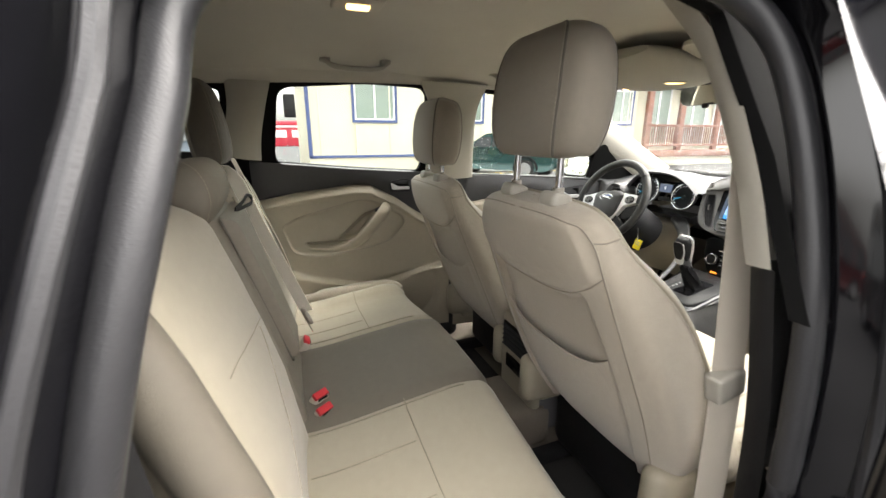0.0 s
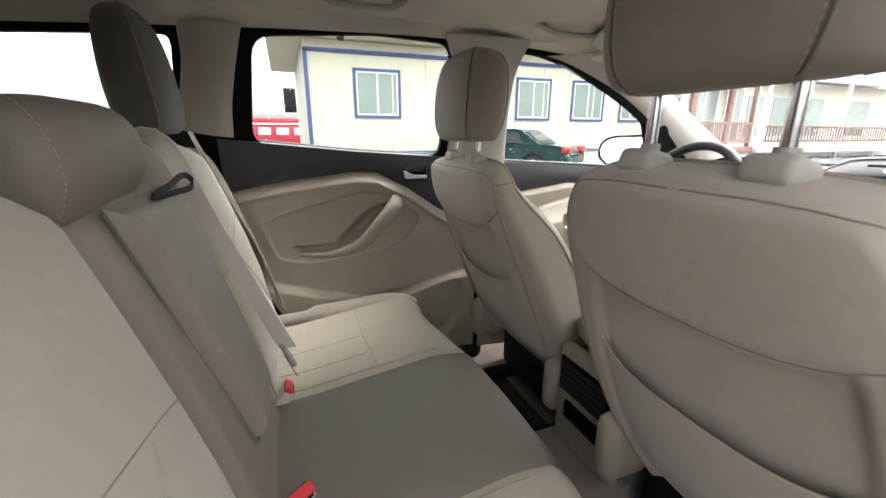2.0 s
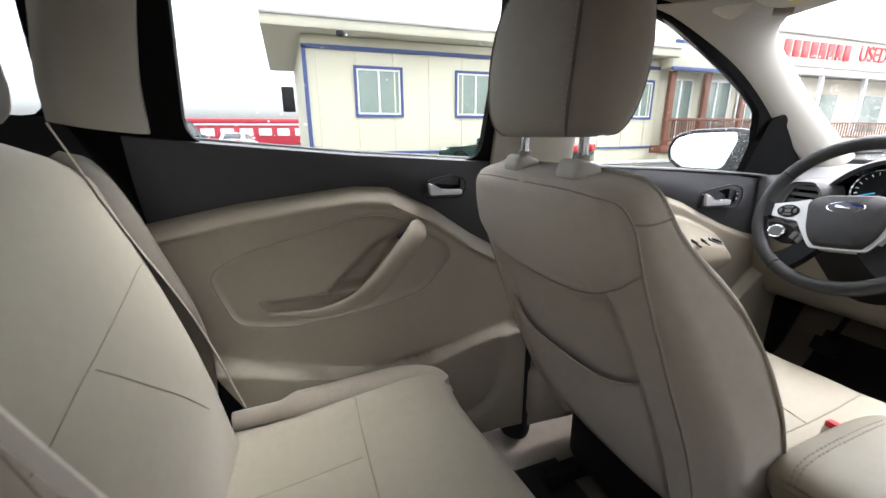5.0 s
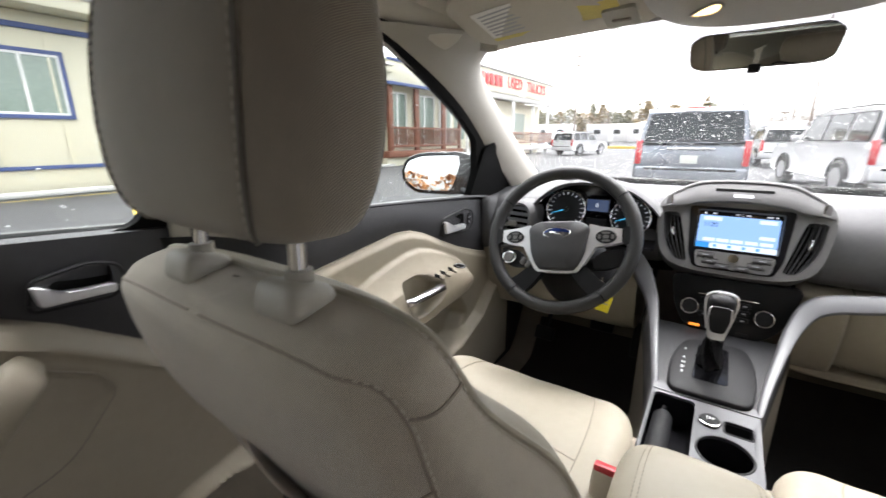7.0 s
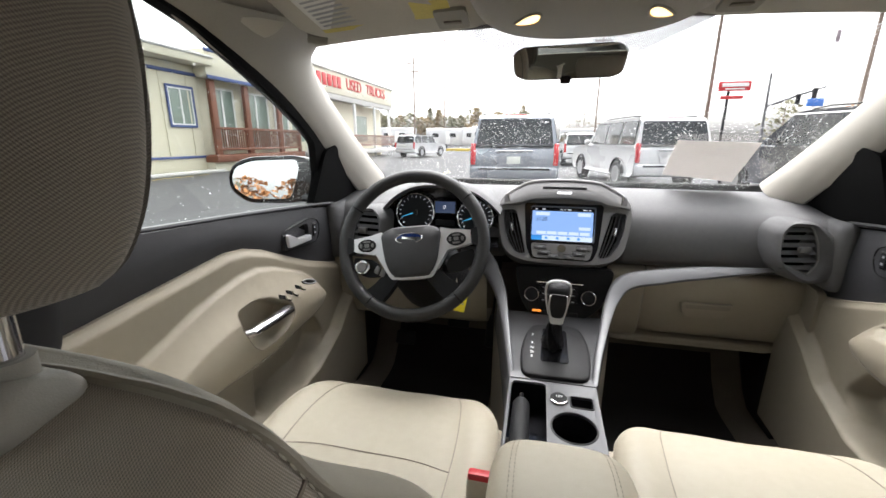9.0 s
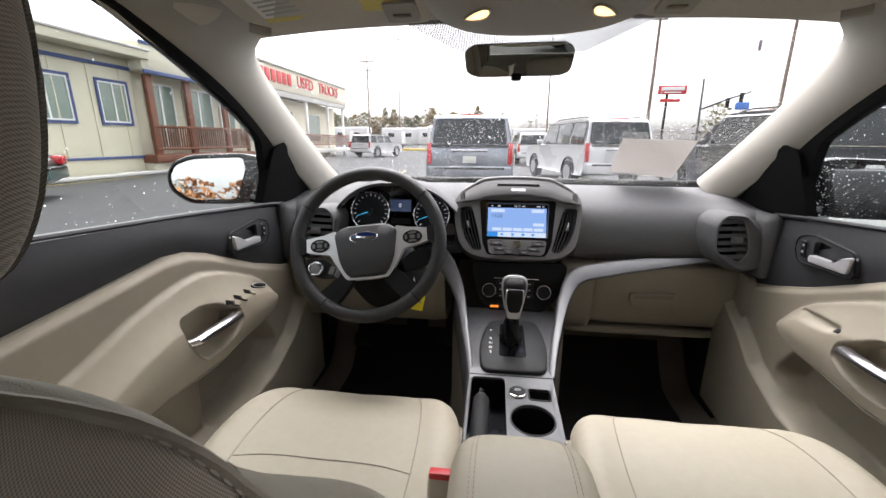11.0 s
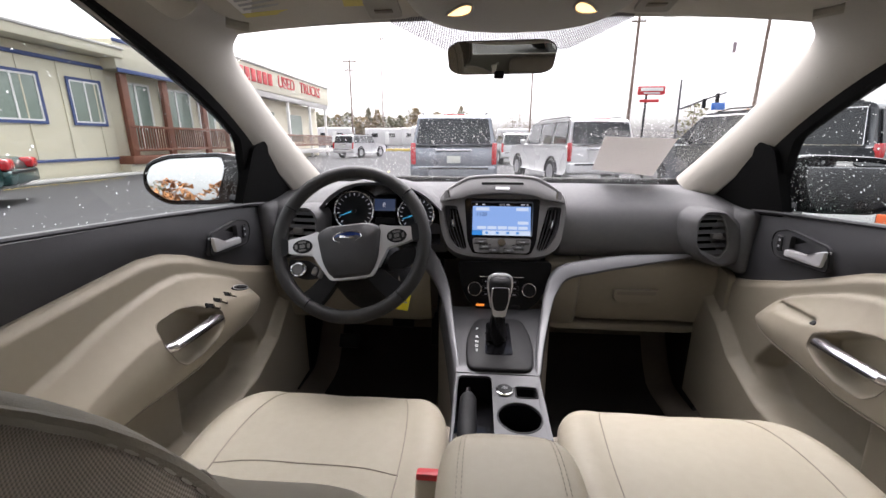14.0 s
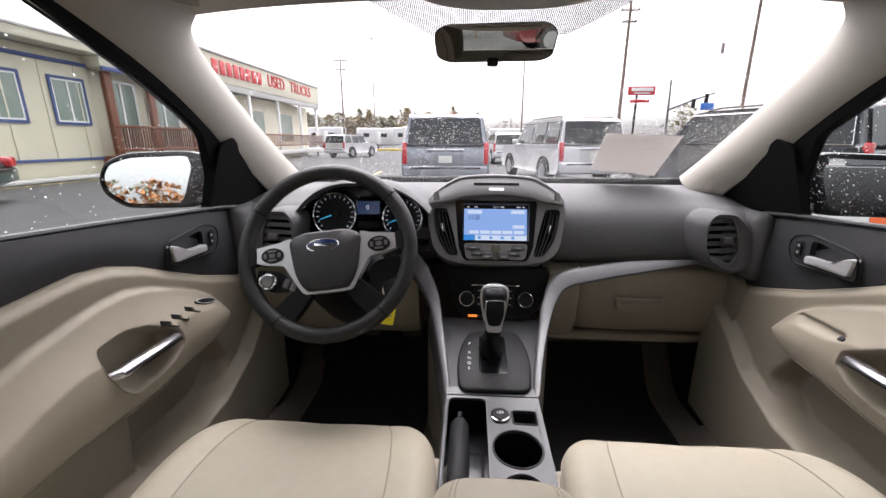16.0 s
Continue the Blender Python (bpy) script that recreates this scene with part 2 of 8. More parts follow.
def box(c, s, r=0.0, seg=2, rot=(0, 0, 0), bm=None):
    """A box with rounded edges; c its middle, s its sizes."""
    out = bmesh.new()
    bmesh.ops.create_cube(out, size=1)
    bmesh.ops.scale(out, vec=s, verts=out.verts)
    if r:
        bmesh.ops.bevel(out, geom=out.edges[:], offset=min(r, min(s) * 0.49), segments=seg, affect="EDGES", profile=0.5)
    bmesh.ops.transform(out, matrix=pose(*c, *rot), verts=out.verts)
    return join(bm, out)


def join(bm, other):
    if bm is None:
        return other
    me = bpy.data.meshes.new("tmp")
    other.to_mesh(me)
    other.free()
    bm.from_mesh(me)
    bpy.data.meshes.remove(me)
    return bm


def cyl(c, r, h, rot=(0, 0, 0), n=24, r2=None, bm=None, bevel=0.0):
    out = bmesh.new()
    bmesh.ops.create_cone(out, cap_ends=True, segments=n, radius1=r, radius2=r if r2 is None else r2, depth=h)
    if bevel:
        bmesh.ops.bevel(out, geom=[e for e in out.edges if len(e.link_faces) == 2 and e.calc_face_angle() > 0.8], offset=bevel, segments=2, affect="EDGES")
    bmesh.ops.transform(out, matrix=pose(*c, *rot), verts=out.verts)
    return join(bm, out)


def spline(pts, n, closed=False):
    """n points along a smooth curve through pts (any number of columns)."""
    p = np.array(pts, float)
    k = len(p)
    q = np.concatenate([p[-1:], p, p[:2]]) if closed else np.concatenate([2 * p[:1] - p[1:2], p, 2 * p[-1:] - p[-2:-1]])
    ts = np.linspace(0, k if closed else k - 1, n, endpoint=not closed)
    out = []
    for t in ts:
        i = min(int(t), (k if closed else k - 1) - 1)
        f = t - i
        a, b, c, d = q[i], q[i + 1], q[i + 2], q[i + 3]
        out.append(0.5 * (2 * b + (c - a) * f + (2 * a - 5 * b + 4 * c - d) * f * f + (3 * b - a - 3 * c + d) * f ** 3))
    return np.array(out)


def skin(rows, close_u=False, close_v=False, caps=False, bm=None):
    """A mesh over a grid of points."""
    out = bm or bmesh.new()
    vs = [[out.verts.new(p) for p in row] for row in rows]
    nu, nv = len(vs), len(vs[0])
    for i in range(nu if close_u else nu - 1):
        for j in range(nv if close_v else nv - 1):
            a, b = vs[i], vs[(i + 1) % nu]
            try:
                out.faces.new((a[j], a[(j + 1) % nv], b[(j + 1) % nv], b[j]))
            except ValueError:
                pass
    if caps:
        for row in (vs[0], vs[-1]):
            try:
                out.faces.new(row)
            except ValueError:
                pass
        bmesh.ops.recalc_face_normals(out, faces=out.faces[:])
    return out


def tube(pts, r, n=8, closed=False, bm=None, flat=1.0, up=(0, 0, 1)):
    """A round bar along points; flat squeezes it along up."""
    p = np.array(pts, float)
    rs = np.broadcast_to(np.array(r, float), (len(p),))
    if closed:
        t = np.roll(p, -1, 0) - np.roll(p, 1, 0)
    else:
        t = np.gradient(p, axis=0)
    t /= np.linalg.norm(t, axis=1)[:, None] + 1e-12
    u = np.array(up, float)
    rows = []
    for k in range(len(p)):
        s = np.cross(t[k], u)
        if np.linalg.norm(s) < 1e-3:
            s = np.cross(t[k], (1, 0.2, 0))
        s /= np.linalg.norm(s)
        v = np.cross(s, t[k])
        rows.append([p[k] + rs[k] * (math.cos(a) * s + flat * math.sin(a) * v) for a in np.linspace(0, 2 * math.pi, n, endpoint=False)])
    return skin(rows, close_u=closed, close_v=True, caps=not closed, bm=bm)


def ribbon(pts, width, thick, across=(1, 0, 0), bm=None):
    """A flat strap along points, width across, with thickness."""
    p = np.array(pts, float)
    t = np.gradient(p, axis=0)
    a = np.array(across, float)
    rows = []
    for k in range(len(p)):
        tt = t[k] / np.linalg.norm(t[k])
        s = a - tt * (a @ tt)
        s /= np.linalg.norm(s)
        nn = np.cross(s, tt)
        w = width[k] if hasattr(width, "__len__") else width
        rows.append([p[k] + s * w / 2 * i + nn * thick / 2 * j for i, j in ((-1, -1), (1, -1), (1, 1), (-1, 1))])
    return skin(rows, close_v=True, caps=True, bm=bm)


def slab(outer, holes, place, thick, bm=None):
    """A plate cut from a flat outline with holes, laid into space by place(u, v, d), d from 0 to thick."""
    flat = bmesh.new()
    edges = []
    for loop in [outer, *holes]:
        vs = [flat.verts.new((u, v, 0)) for u, v in loop]
        edges += [flat.edges.new((vs[i], vs[(i + 1) % len(vs)])) for i in range(len(vs))]
    bmesh.ops.triangle_fill(flat, use_beauty=True, use_dissolve=False, edges=edges)
    flat.verts.index_update()
    co = [(v.co.x, v.co.y) for v in flat.verts]
    tris = [[v.index for v in f.verts] for f in flat.faces]
    rim = [[v.index for v in e.verts] for e in flat.edges if len(e.link_faces) == 1]
    flat.free()
    out = bm or bmesh.new()
    lo = [out.verts.new(place(u, v, 0.0)) for u, v in co]
    hi = [out.verts.new(place(u, v, thick)) for u, v in co]
    for f in tris:
        out.faces.new([lo[i] for i in f])
        out.faces.new([hi[i] for i in reversed(f)])
    for a, b in rim:
        out.faces.new((lo[a], lo[b], hi[b], hi[a]))
    bmesh.ops.recalc_face_normals(out, faces=out.faces[:])
    return out


def rounded(loop, r, seg=4):
    """A flat outline with its corners rounded."""
    out, k = [], len(loop)
    for i in range(k):
        a, b, c = (np.array(loop[(i + d) % k], float) for d in (-1, 0, 1))
        ra = min(r, np.linalg.norm(a - b) * 0.45, np.linalg.norm(c - b) * 0.45)
        p, q = b + (a - b) / np.linalg.norm(a - b) * ra, b + (c - b) / np.linalg.norm(c - b) * ra
        for f in np.linspace(0, 1, seg + 1):
            out.append(tuple((1 - f) ** 2 * p + 2 * f * (1 - f) * b + f * f * q))
    return out


def grow(loop, d):
    """An outline pushed outward by d (inward if negative)."""
    p = np.array(loop, float)
    area = np.sum(p[:, 0] * np.roll(p[:, 1], -1) - np.roll(p[:, 0], -1) * p[:, 1])
    t = np.roll(p, -1, 0) - np.roll(p, 1, 0)
    t /= np.linalg.norm(t, axis=1)[:, None] + 1e-9
    nrm = np.stack([t[:, 1], -t[:, 0]], 1) * (1 if area > 0 else -1)
    return [tuple(v) for v in p + d * nrm]


def inside(loop, u, v):
    """How far (u, v) lies within an outline; negative outside."""
    p = np.array(loop, float)
    q = np.roll(p, -1, 0)
    w = np.array((u, v))
    e = q - p
    f = np.clip(((w - p) * e).sum(1) / ((e * e).sum(1) + 1e-12), 0, 1)
    d = np.sqrt((((p + f[:, None] * e) - w) ** 2).sum(1).min())
    cross = ((p[:, 1] > v) != (q[:, 1] > v)) & (u < (q[:, 0] - p[:, 0]) * (v - p[:, 1]) / (q[:, 1] - p[:, 1] + 1e-12) + p[:, 0])
    return d if cross.sum() % 2 else -d


def ease(x, a, b):
    f = min(1.0, max(0.0, (x - a) / (b - a)))
    return f * f * (3 - 2 * f)


class Pad:
    """A padded form: superellipse sections along a path. Rows: centre y, z, half width, half thickness, and the lean of the section."""

    def __init__(self, rows, x=0.0, n=3.2, steps=26, along="z", shape=None):
        self.rows, self.x, self.n, self.along, self.shape = spline(rows, steps), x, n, along, shape

    def at(self, s, a, lift=0.0):
        f = np.clip(s, 0, 1) * (len(self.rows) - 1)
        i = min(int(f), len(self.rows) - 2)
        row = self.rows[i] * (1 - (f - i)) + self.rows[i + 1] * (f - i)
        tan = self.rows[i + 1] - self.rows[i]
        y, z, w, t = row[:4]
        d = np.array([tan[0], tan[1]])
        d /= np.linalg.norm(d) + 1e-9
        nrm = np.array([-d[1], d[0]]) if self.along == "z" else np.array([-d[1], d[0]])
        c, sn = math.cos(a), math.sin(a)
        px = (abs(c) ** (2 / self.n)) * math.copysign(1, c)
        pd = (abs(sn) ** (2 / self.n)) * math.copysign(1, sn)
        off = (t + lift) * pd
        if self.shape:
            off += self.shape(px, pd, s)
        return (self.x + (w + lift) * px, y + nrm[0] * off, z + nrm[1] * off)

    def mesh(self, a0=0.0, a1=2 * math.pi, s0=0.0, s1=1.0, na=40, ns=30, lift=0.0, bm=None):
        full = abs(a1 - a0 - 2 * math.pi) < 1e-6
        rows = [[self.at(s, a, lift) for a in np.linspace(a0, a1, na, endpoint=not full)] for s in np.linspace(s0, s1, ns)]
        out = skin(rows, close_v=full, caps=full, bm=bm)
        if not full:
            bmesh.ops.recalc_face_normals(out, faces=out.faces[:])
        return out

    def line(self, s0, a0, s1, a1, n=24, lift=0.0):
        return [self.at(s0 + (s1 - s0) * f, a0 + (a1 - a0) * f, lift) for f in np.linspace(0, 1, n)]


def stitches(pts, length=0.006, gap=0.004, r=0.0009, bm=None):
    """Short thread pieces along a line."""
    p = np.array(pts, float)
    seg = np.linalg.norm(np.diff(p, axis=0), axis=1)
    dist = np.concatenate([[0], np.cumsum(seg)])
    at = lambda d: np.array([np.interp(d, dist, p[:, k]) for k in range(3)])
    out = bm or bmesh.new()
    d = 0.0
    while d + length < dist[-1]:
        tube([at(d), at(d + length / 2), at(d + length)], [r * 0.6, r, r * 0.6], 4, bm=out)
        d += length + gap
    return out


def words(text, size, m, depth=0.0004):
    """Raised lettering as a mesh, laid by the matrix m."""
    cu = bpy.data.curves.new("t", "FONT")
    cu.body, cu.size, cu.extrude, cu.align_x, cu.align_y = text, size, depth, "CENTER", "CENTER"
    ob = bpy.data.objects.new("t", cu)
    scene.collection.objects.link(ob)
    dg = bpy.context.evaluated_depsgraph_get()
    me = bpy.data.meshes.new_from_object(ob.evaluated_get(dg))
    bm = bmesh.new()
    bm.from_mesh(me)
    bmesh.ops.transform(bm, matrix=m, verts=bm.verts)
    bpy.data.objects.remove(ob)
    bpy.data.curves.remove(cu)
    bpy.data.meshes.remove(me)
    return bm


def basis(o, u, v):
    """A matrix with its origin at o, x along u and y along v."""
    u, v = Vector(u).normalized(), Vector(v)
    w = u.cross(v).normalized()
    v = w.cross(u)
    return Matrix(((u.x, v.x, w.x, o[0]), (u.y, v.y, w.y, o[1]), (u.z, v.z, w.z, o[2]), (0, 0, 0, 1)))


# ---------------------------------------------------------------- the cabin shell
def side(sgn):
    return lambda y, z, d: (sgn * (0.74 - 0.42 * (z - 1.12) + d), y, z)


def shield_z(y):
    return 1.05 + (1.40 - y) * 0.4737


WIN_FRONT = rounded([(-0.13, 1.150), (0.615, 1.098), (0.595, 1.190), (0.52, 1.290), (0.42, 1.338), (0.324, 1.378), (0.198, 1.424), (0.06, 1.470), (-0.05, 1.493), (-0.16, 1.502)], 0.02, 3)
WIN_REAR = rounded([(-0.950, 1.220), (-0.67, 1.190), (-0.355, 1.172), (-0.365, 1.505), (-0.60, 1.512), (-0.915, 1.488)], 0.045, 4)
WIN_QUARTER = rounded([(-1.62, 1.300), (-1.13, 1.262), (-1.095, 1.480), (-1.50, 1.455)], 0.03, 3)


def pick(curve, y):
    c = np.array(curve)
    return float(np.interp(y, c[:, 0], c[:, 1]))


def roof_z(x, y):
    zc = pick([(-2.0, 1.47), (-1.6, 1.555), (-1.0, 1.600), (-0.5, 1.612), (0.0, 1.590), (0.25, 1.560), (0.42, 1.527)], y)
    return zc - pick([(-2.0, 0.085), (-0.05, 0.085), (0.42, 0.018)], y) * (abs(x) / 0.58) ** 3.2


# headliner with a thickness
ys, xs = np.linspace(-1.95, 0.42, 40), np.linspace(-0.585, 0.585, 33)
bm = skin([[(x, y, roof_z(x, y)) for x in xs] for y in ys])
skin([[(x, y, roof_z(x, y) + 0.02) for x in xs] for y in ys], bm=bm)
ceiling = struct("ceiling", bm, M_HEADLINER, "pale grey woven fabric headliner under the roof", "headliner")
bm = skin([[(x * 1.07, y * 1.03 + 0.05, roof_z(x * 0.9, y) + 0.055 - 0.03 * max(0, abs(x) / 0.585 - 0.75) ** 2 * 16) for x in xs] for y in ys])
struct("roof_panel", bm, M_PAINT, "glossy black outer roof skin of the car", "car roof")

# upper side walls: black window surrounds
OUT_L = [(-1.97, 1.10), (-1.02, 1.10), (-0.3, 1.10), (1.0, 1.05), (0.97, 1.125), (0.78, 1.215), (0.60, 1.315), (0.42, 1.41), (0.22, 1.49), (0.0, 1.535), (-0.9, 1.535), (-1.6, 1.50), (-1.9, 1.44)]
struct("wall_left", slab(OUT_L, [WIN_FRONT, WIN_REAR, WIN_QUARTER], side(-1), 0.022), M_VOID, "black window surround along the car side", "window surround")
OUT_R = [(-1.97, 1.10), (-1.06, 1.10), (-1.015, 1.26), (-0.985, 1.42), (-0.95, 1.48), (-0.86, 1.508), (-0.48, 1.512), (-0.37, 1.48), (-0.335, 1.30), (-0.345, 1.10), (1.0, 1.05), (0.97, 1.125), (0.78, 1.215), (0.60, 1.315), (0.42, 1.41), (0.22, 1.49), (0.0, 1.535), (-0.9, 1.535), (-1.6, 1.50), (-1.9, 1.44)]
struct("wall_right", slab(OUT_R, [WIN_FRONT, WIN_QUARTER], side(1), 0.022), M_VOID, "black window surround with an open rear doorway", "window surround")


# glass panes; thin, clear, no shadow
def pane(name, loop, sgn, label):
    ob = struct(name, slab(grow(loop, 0.006), [], lambda y, z, d: side(sgn)(y, z, 0.012 + d), 0.003), M_GLASS, label, "car window", smooth=0)
    ob.visible_shadow = False
    return ob


pane("window_1", WIN_FRONT, -1, "clear front side window speckled with rain")
pane("window_2", WIN_REAR, -1, "clear rear side window of the closed door")
pane("window_3", WIN_QUARTER, -1, "small clear quarter window behind the rear seat")
pane("window_4", WIN_FRONT, 1, "clear front side window beaded with rain")
pane("window_5", WIN_QUARTER, 1, "small clear quarter window behind the rear seat")

rows = [[(x, y, shield_z(y) + 0.004) for x in np.linspace(-0.76, 0.76, 3)] for y in np.linspace(0.40, 1.36, 3)]
ws = struct("window_6", skin(rows), M_GLASS, "raked windshield covered in raindrops", "windshield", smooth=0)
ws.visible_shadow = False

# hatched shade band printed behind the mirror
bm = bmesh.new()
for x in np.arange(-0.245, 0.246, 0.0036):
    y1 = 0.405 + 0.085 * min(1.0, max(0.0, (0.245 - abs(x)) / 0.11))
    if y1 - 0.40 > 0.006:
        box((x, (0.39 + y1) / 2, shield_z((0.39 + y1) / 2) + 0.0005), (0.0024, (y1 - 0.39) * 1.105, 0.0010), rot=(-25.35, 0, 0), bm=bm)
shade = part("shade_band", bm, mat("printed_shade_lines", (0.07, 0.06, 0.065), 0.6), ws, "fine grey printed shade lines", smooth=0)
shade["kind"] = "stuff"

# black border at the foot and sides of the windshield
bm = bmesh.new()
box((0, 1.325, shield_z(1.325) - 0.002), (1.5, 0.09, 0.003), rot=(-25.35, 0, 0), bm=bm)
part("border", bm, M_FRIT, ws, smooth=0)


def drop_field(name, count, place, normal, sizes, parent, seed):
    rnd = random.Random(seed)
    bm = bmesh.new()
    nv = Vector(normal).normalized()
    t1 = nv.orthogonal().normalized()
    t2 = nv.cross(t1)
    for _ in range(count):
        p = place(rnd)
        if p is None:
            continue
        r = rnd.uniform(*sizes) * rnd.choice((0.6, 0.8, 1, 1, 1.5))
        c = Vector(p)
        st = rnd.uniform(0.8, 1.5)
        top = bm.verts.new(c + nv * r * 0.42)
        ring0 = [bm.verts.new(c + (t1 * math.cos(a) + t2 * math.sin(a) * st) * r) for a in np.linspace(0, 2 * math.pi, 7, endpoint=False)]
        ring1 = [bm.verts.new(c + (t1 * math.cos(a) + t2 * math.sin(a) * st) * r * 0.68 + nv * r * 0.30) for a in np.linspace(0, 2 * math.pi, 7, endpoint=False)]
        for i in range(7):
            j = (i + 1) % 7
            bm.faces.new((ring0[i], ring0[j], ring1[j], ring1[i]))
            bm.faces.new((ring1[i], ring1[j], top))
    ob = part(name, bm, M_RAIN, parent, "clear raindrops clinging to the glass", smooth=80)
    ob["kind"] = "stuff"
    ob.visible_shadow = False
    return ob


def on_shield(rnd):
    y = 0.42 + 0.86 * rnd.random() ** 0.75
    x = rnd.uniform(-0.72, 0.72)
    return (x, y, shield_z(y) + 0.0065)


drop_field("raindrops", 14000, on_shield, (0, 0.43, 0.9), (0.0005, 0.0011), ws, 3)


def on_side(loop, sgn, lo):
    def f(rnd):
        p = np.array(loop)
        y, z = rnd.uniform(p[:, 0].min(), p[:, 0].max()), rnd.uniform(p[:, 1].min(), p[:, 1].max())
        if inside(loop, y, z) < 0.008 or rnd.random() < lo * (z - p[:, 1].min()):
            return None
        return side(sgn)(y, z, 0.0155)
    return f


for name, loop, sgn, n in (("window_1", WIN_FRONT, -1, 700), ("window_2", WIN_REAR, -1, 160), ("window_4", WIN_FRONT, 1, 1700)):
    drop_field("raindrops", n, on_side(loop, sgn, 0.3), (sgn * 0.92, 0, 0.39), (0.0006, 0.0013), bpy.data.objects[name], n)

# floor, one carpet with the tunnel and the toe board


def floor_z(x, y):
    z = 0.335 + (0.03 if y < -0.3 else 0.0) + 0.11 * math.exp(-(x / 0.11) ** 4) * (1.0 if y > -0.2 else 0.35)
    return z + 0.42 * ease(y, 0.92, 1.25) + 0.04 * ease(abs(x), 0.62, 0.74)


xs, ys = np.linspace(-0.76, 0.76, 41), np.linspace(-1.0, 1.28, 48)
bm = skin([[(x, y, floor_z(x, y)) for x in xs] for y in ys])
skin([[(x, y, 0.27) for x in (-0.8, 0.8)] for y in (-2.0, 1.3)], bm=bm)
struct("floor", bm, M_TANCARPET, "brown carpeted car floor with a raised centre tunnel", "car floor")


def floor_mat(name, x0, x1, y0, y1, label):
    bm = skin([[(x, y, floor_z(x, y) + 0.012) for x in np.linspace(x0, x1, 9)] for y in np.linspace(y0, y1, 14)])
    ret = bmesh.ops.extrude_face_region(bm, geom=bm.faces[:])
    bmesh.ops.translate(bm, vec=(0, 0, 0.006), verts=[v for v in ret["geom"] if isinstance(v, bmesh.types.BMVert)])
    bmesh.ops.recalc_face_normals(bm, faces=bm.faces[:])
    return tagged(put(name, bm, M_CARPET), label, "floor mat", group="floor mats")


floor_mat("floor_mat", -0.62, -0.19, 0.36, 1.06, "black carpet floor mat under the pedals")
floor_mat("floor_mat", 0.19, 0.62, 0.36, 1.06, "black carpet floor mat in the passenger footwell")
floor_mat("floor_mat", -0.60, -0.16, -0.52, -0.16, "black carpet floor mat behind the driver's seat")
floor_mat("floor_mat", 0.16, 0.60, -0.52, -0.16, "black carpet floor mat behind the passenger seat")

# firewall, cowl and tail closing the shell
struct("firewall", box((0, 1.33, 0.70), (1.62, 0.04, 0.86), 0.01), M_CARPET, "dark insulated bulkhead behind the dashboard", "bulkhead")
tail_win = rounded([(-0.50, 1.20), (0.50, 1.20), (0.43, 1.46), (-0.43, 1.46)], 0.04, 4)
tail_at = lambda x, z, d: (x, -1.98 + 0.30 * (z - 1.1) - d, z)
struct("tailgate", slab([(-0.74, 0.40), (0.74, 0.40), (0.74, 1.12), (0.58, 1.52), (-0.58, 1.52), (-0.74, 1.12)], [tail_win], tail_at, 0.04), M_PILLAR, "pale trimmed tailgate with a rear window", "tailgate")
struct("body_rear", slab(rounded([(-0.86, 0.30), (0.86, 0.30), (0.86, 1.12), (0.68, 1.535), (-0.68, 1.535), (-0.86, 1.12)], 0.05), [grow(tail_win, 0.012)], lambda x, z, d: tail_at(x, z, 0.044 + d), 0.03), M_PAINT, "glossy black outer tailgate", "car body")
tg = struct("window_7", slab(grow(tail_win, 0.01), [], lambda x, z, d: tail_at(x, z, 0.015 + d), 0.003), M_GLASS, "clear rear window of the tailgate", "car window", smooth=0)
tg.visible_shadow = False
struct("cargo_floor", box((0, -1.55, 0.62), (1.3, 0.86, 0.03), 0.01), M_TANCARPET, "carpeted load floor behind the rear seat", "cargo floor")
for sgn in (-1, 1):
    q = struct("quarter_trim", slab(rounded([(-1.96, 0.36), (-1.05, 0.36), (-1.035, 0.62), (-1.035, 0.95), (-1.06, 1.15), (-1.11, 1.262), (-1.96, 1.30)], 0.03), [], lambda y, z, d: (sgn * (0.70 + 0.02 * math.sin(y * 3) - 0.16 * max(0, z - 1.05) + d), y, z), 0.05), M_DARK, "dark moulded trim beside the rear seat", "side trim")

# pale pillars


def strip(a, b, bulge, n=24, m=9, inward=(1, 0, -0.2), power=0.7):
    """A moulded strip between two curves, bulging inward; a low power makes it boxy."""
    pa, pb = spline(a, n), spline(b, n)
    w = np.array(inward, float)
    rows = [[pa[i] * (1 - f) + pb[i] * f + w * bulge * math.sin(math.pi * f) ** power for f in np.linspace(0, 1, m)] for i in range(n)]
    bm = skin(rows)
    ret = bmesh.ops.extrude_face_region(bm, geom=bm.faces[:])
    bmesh.ops.translate(bm, vec=Vector(-w * 0.012), verts=[v for v in ret["geom"] if isinstance(v, bmesh.types.BMVert)])
    bmesh.ops.recalc_face_normals(bm, faces=bm.faces[:])
    return bm


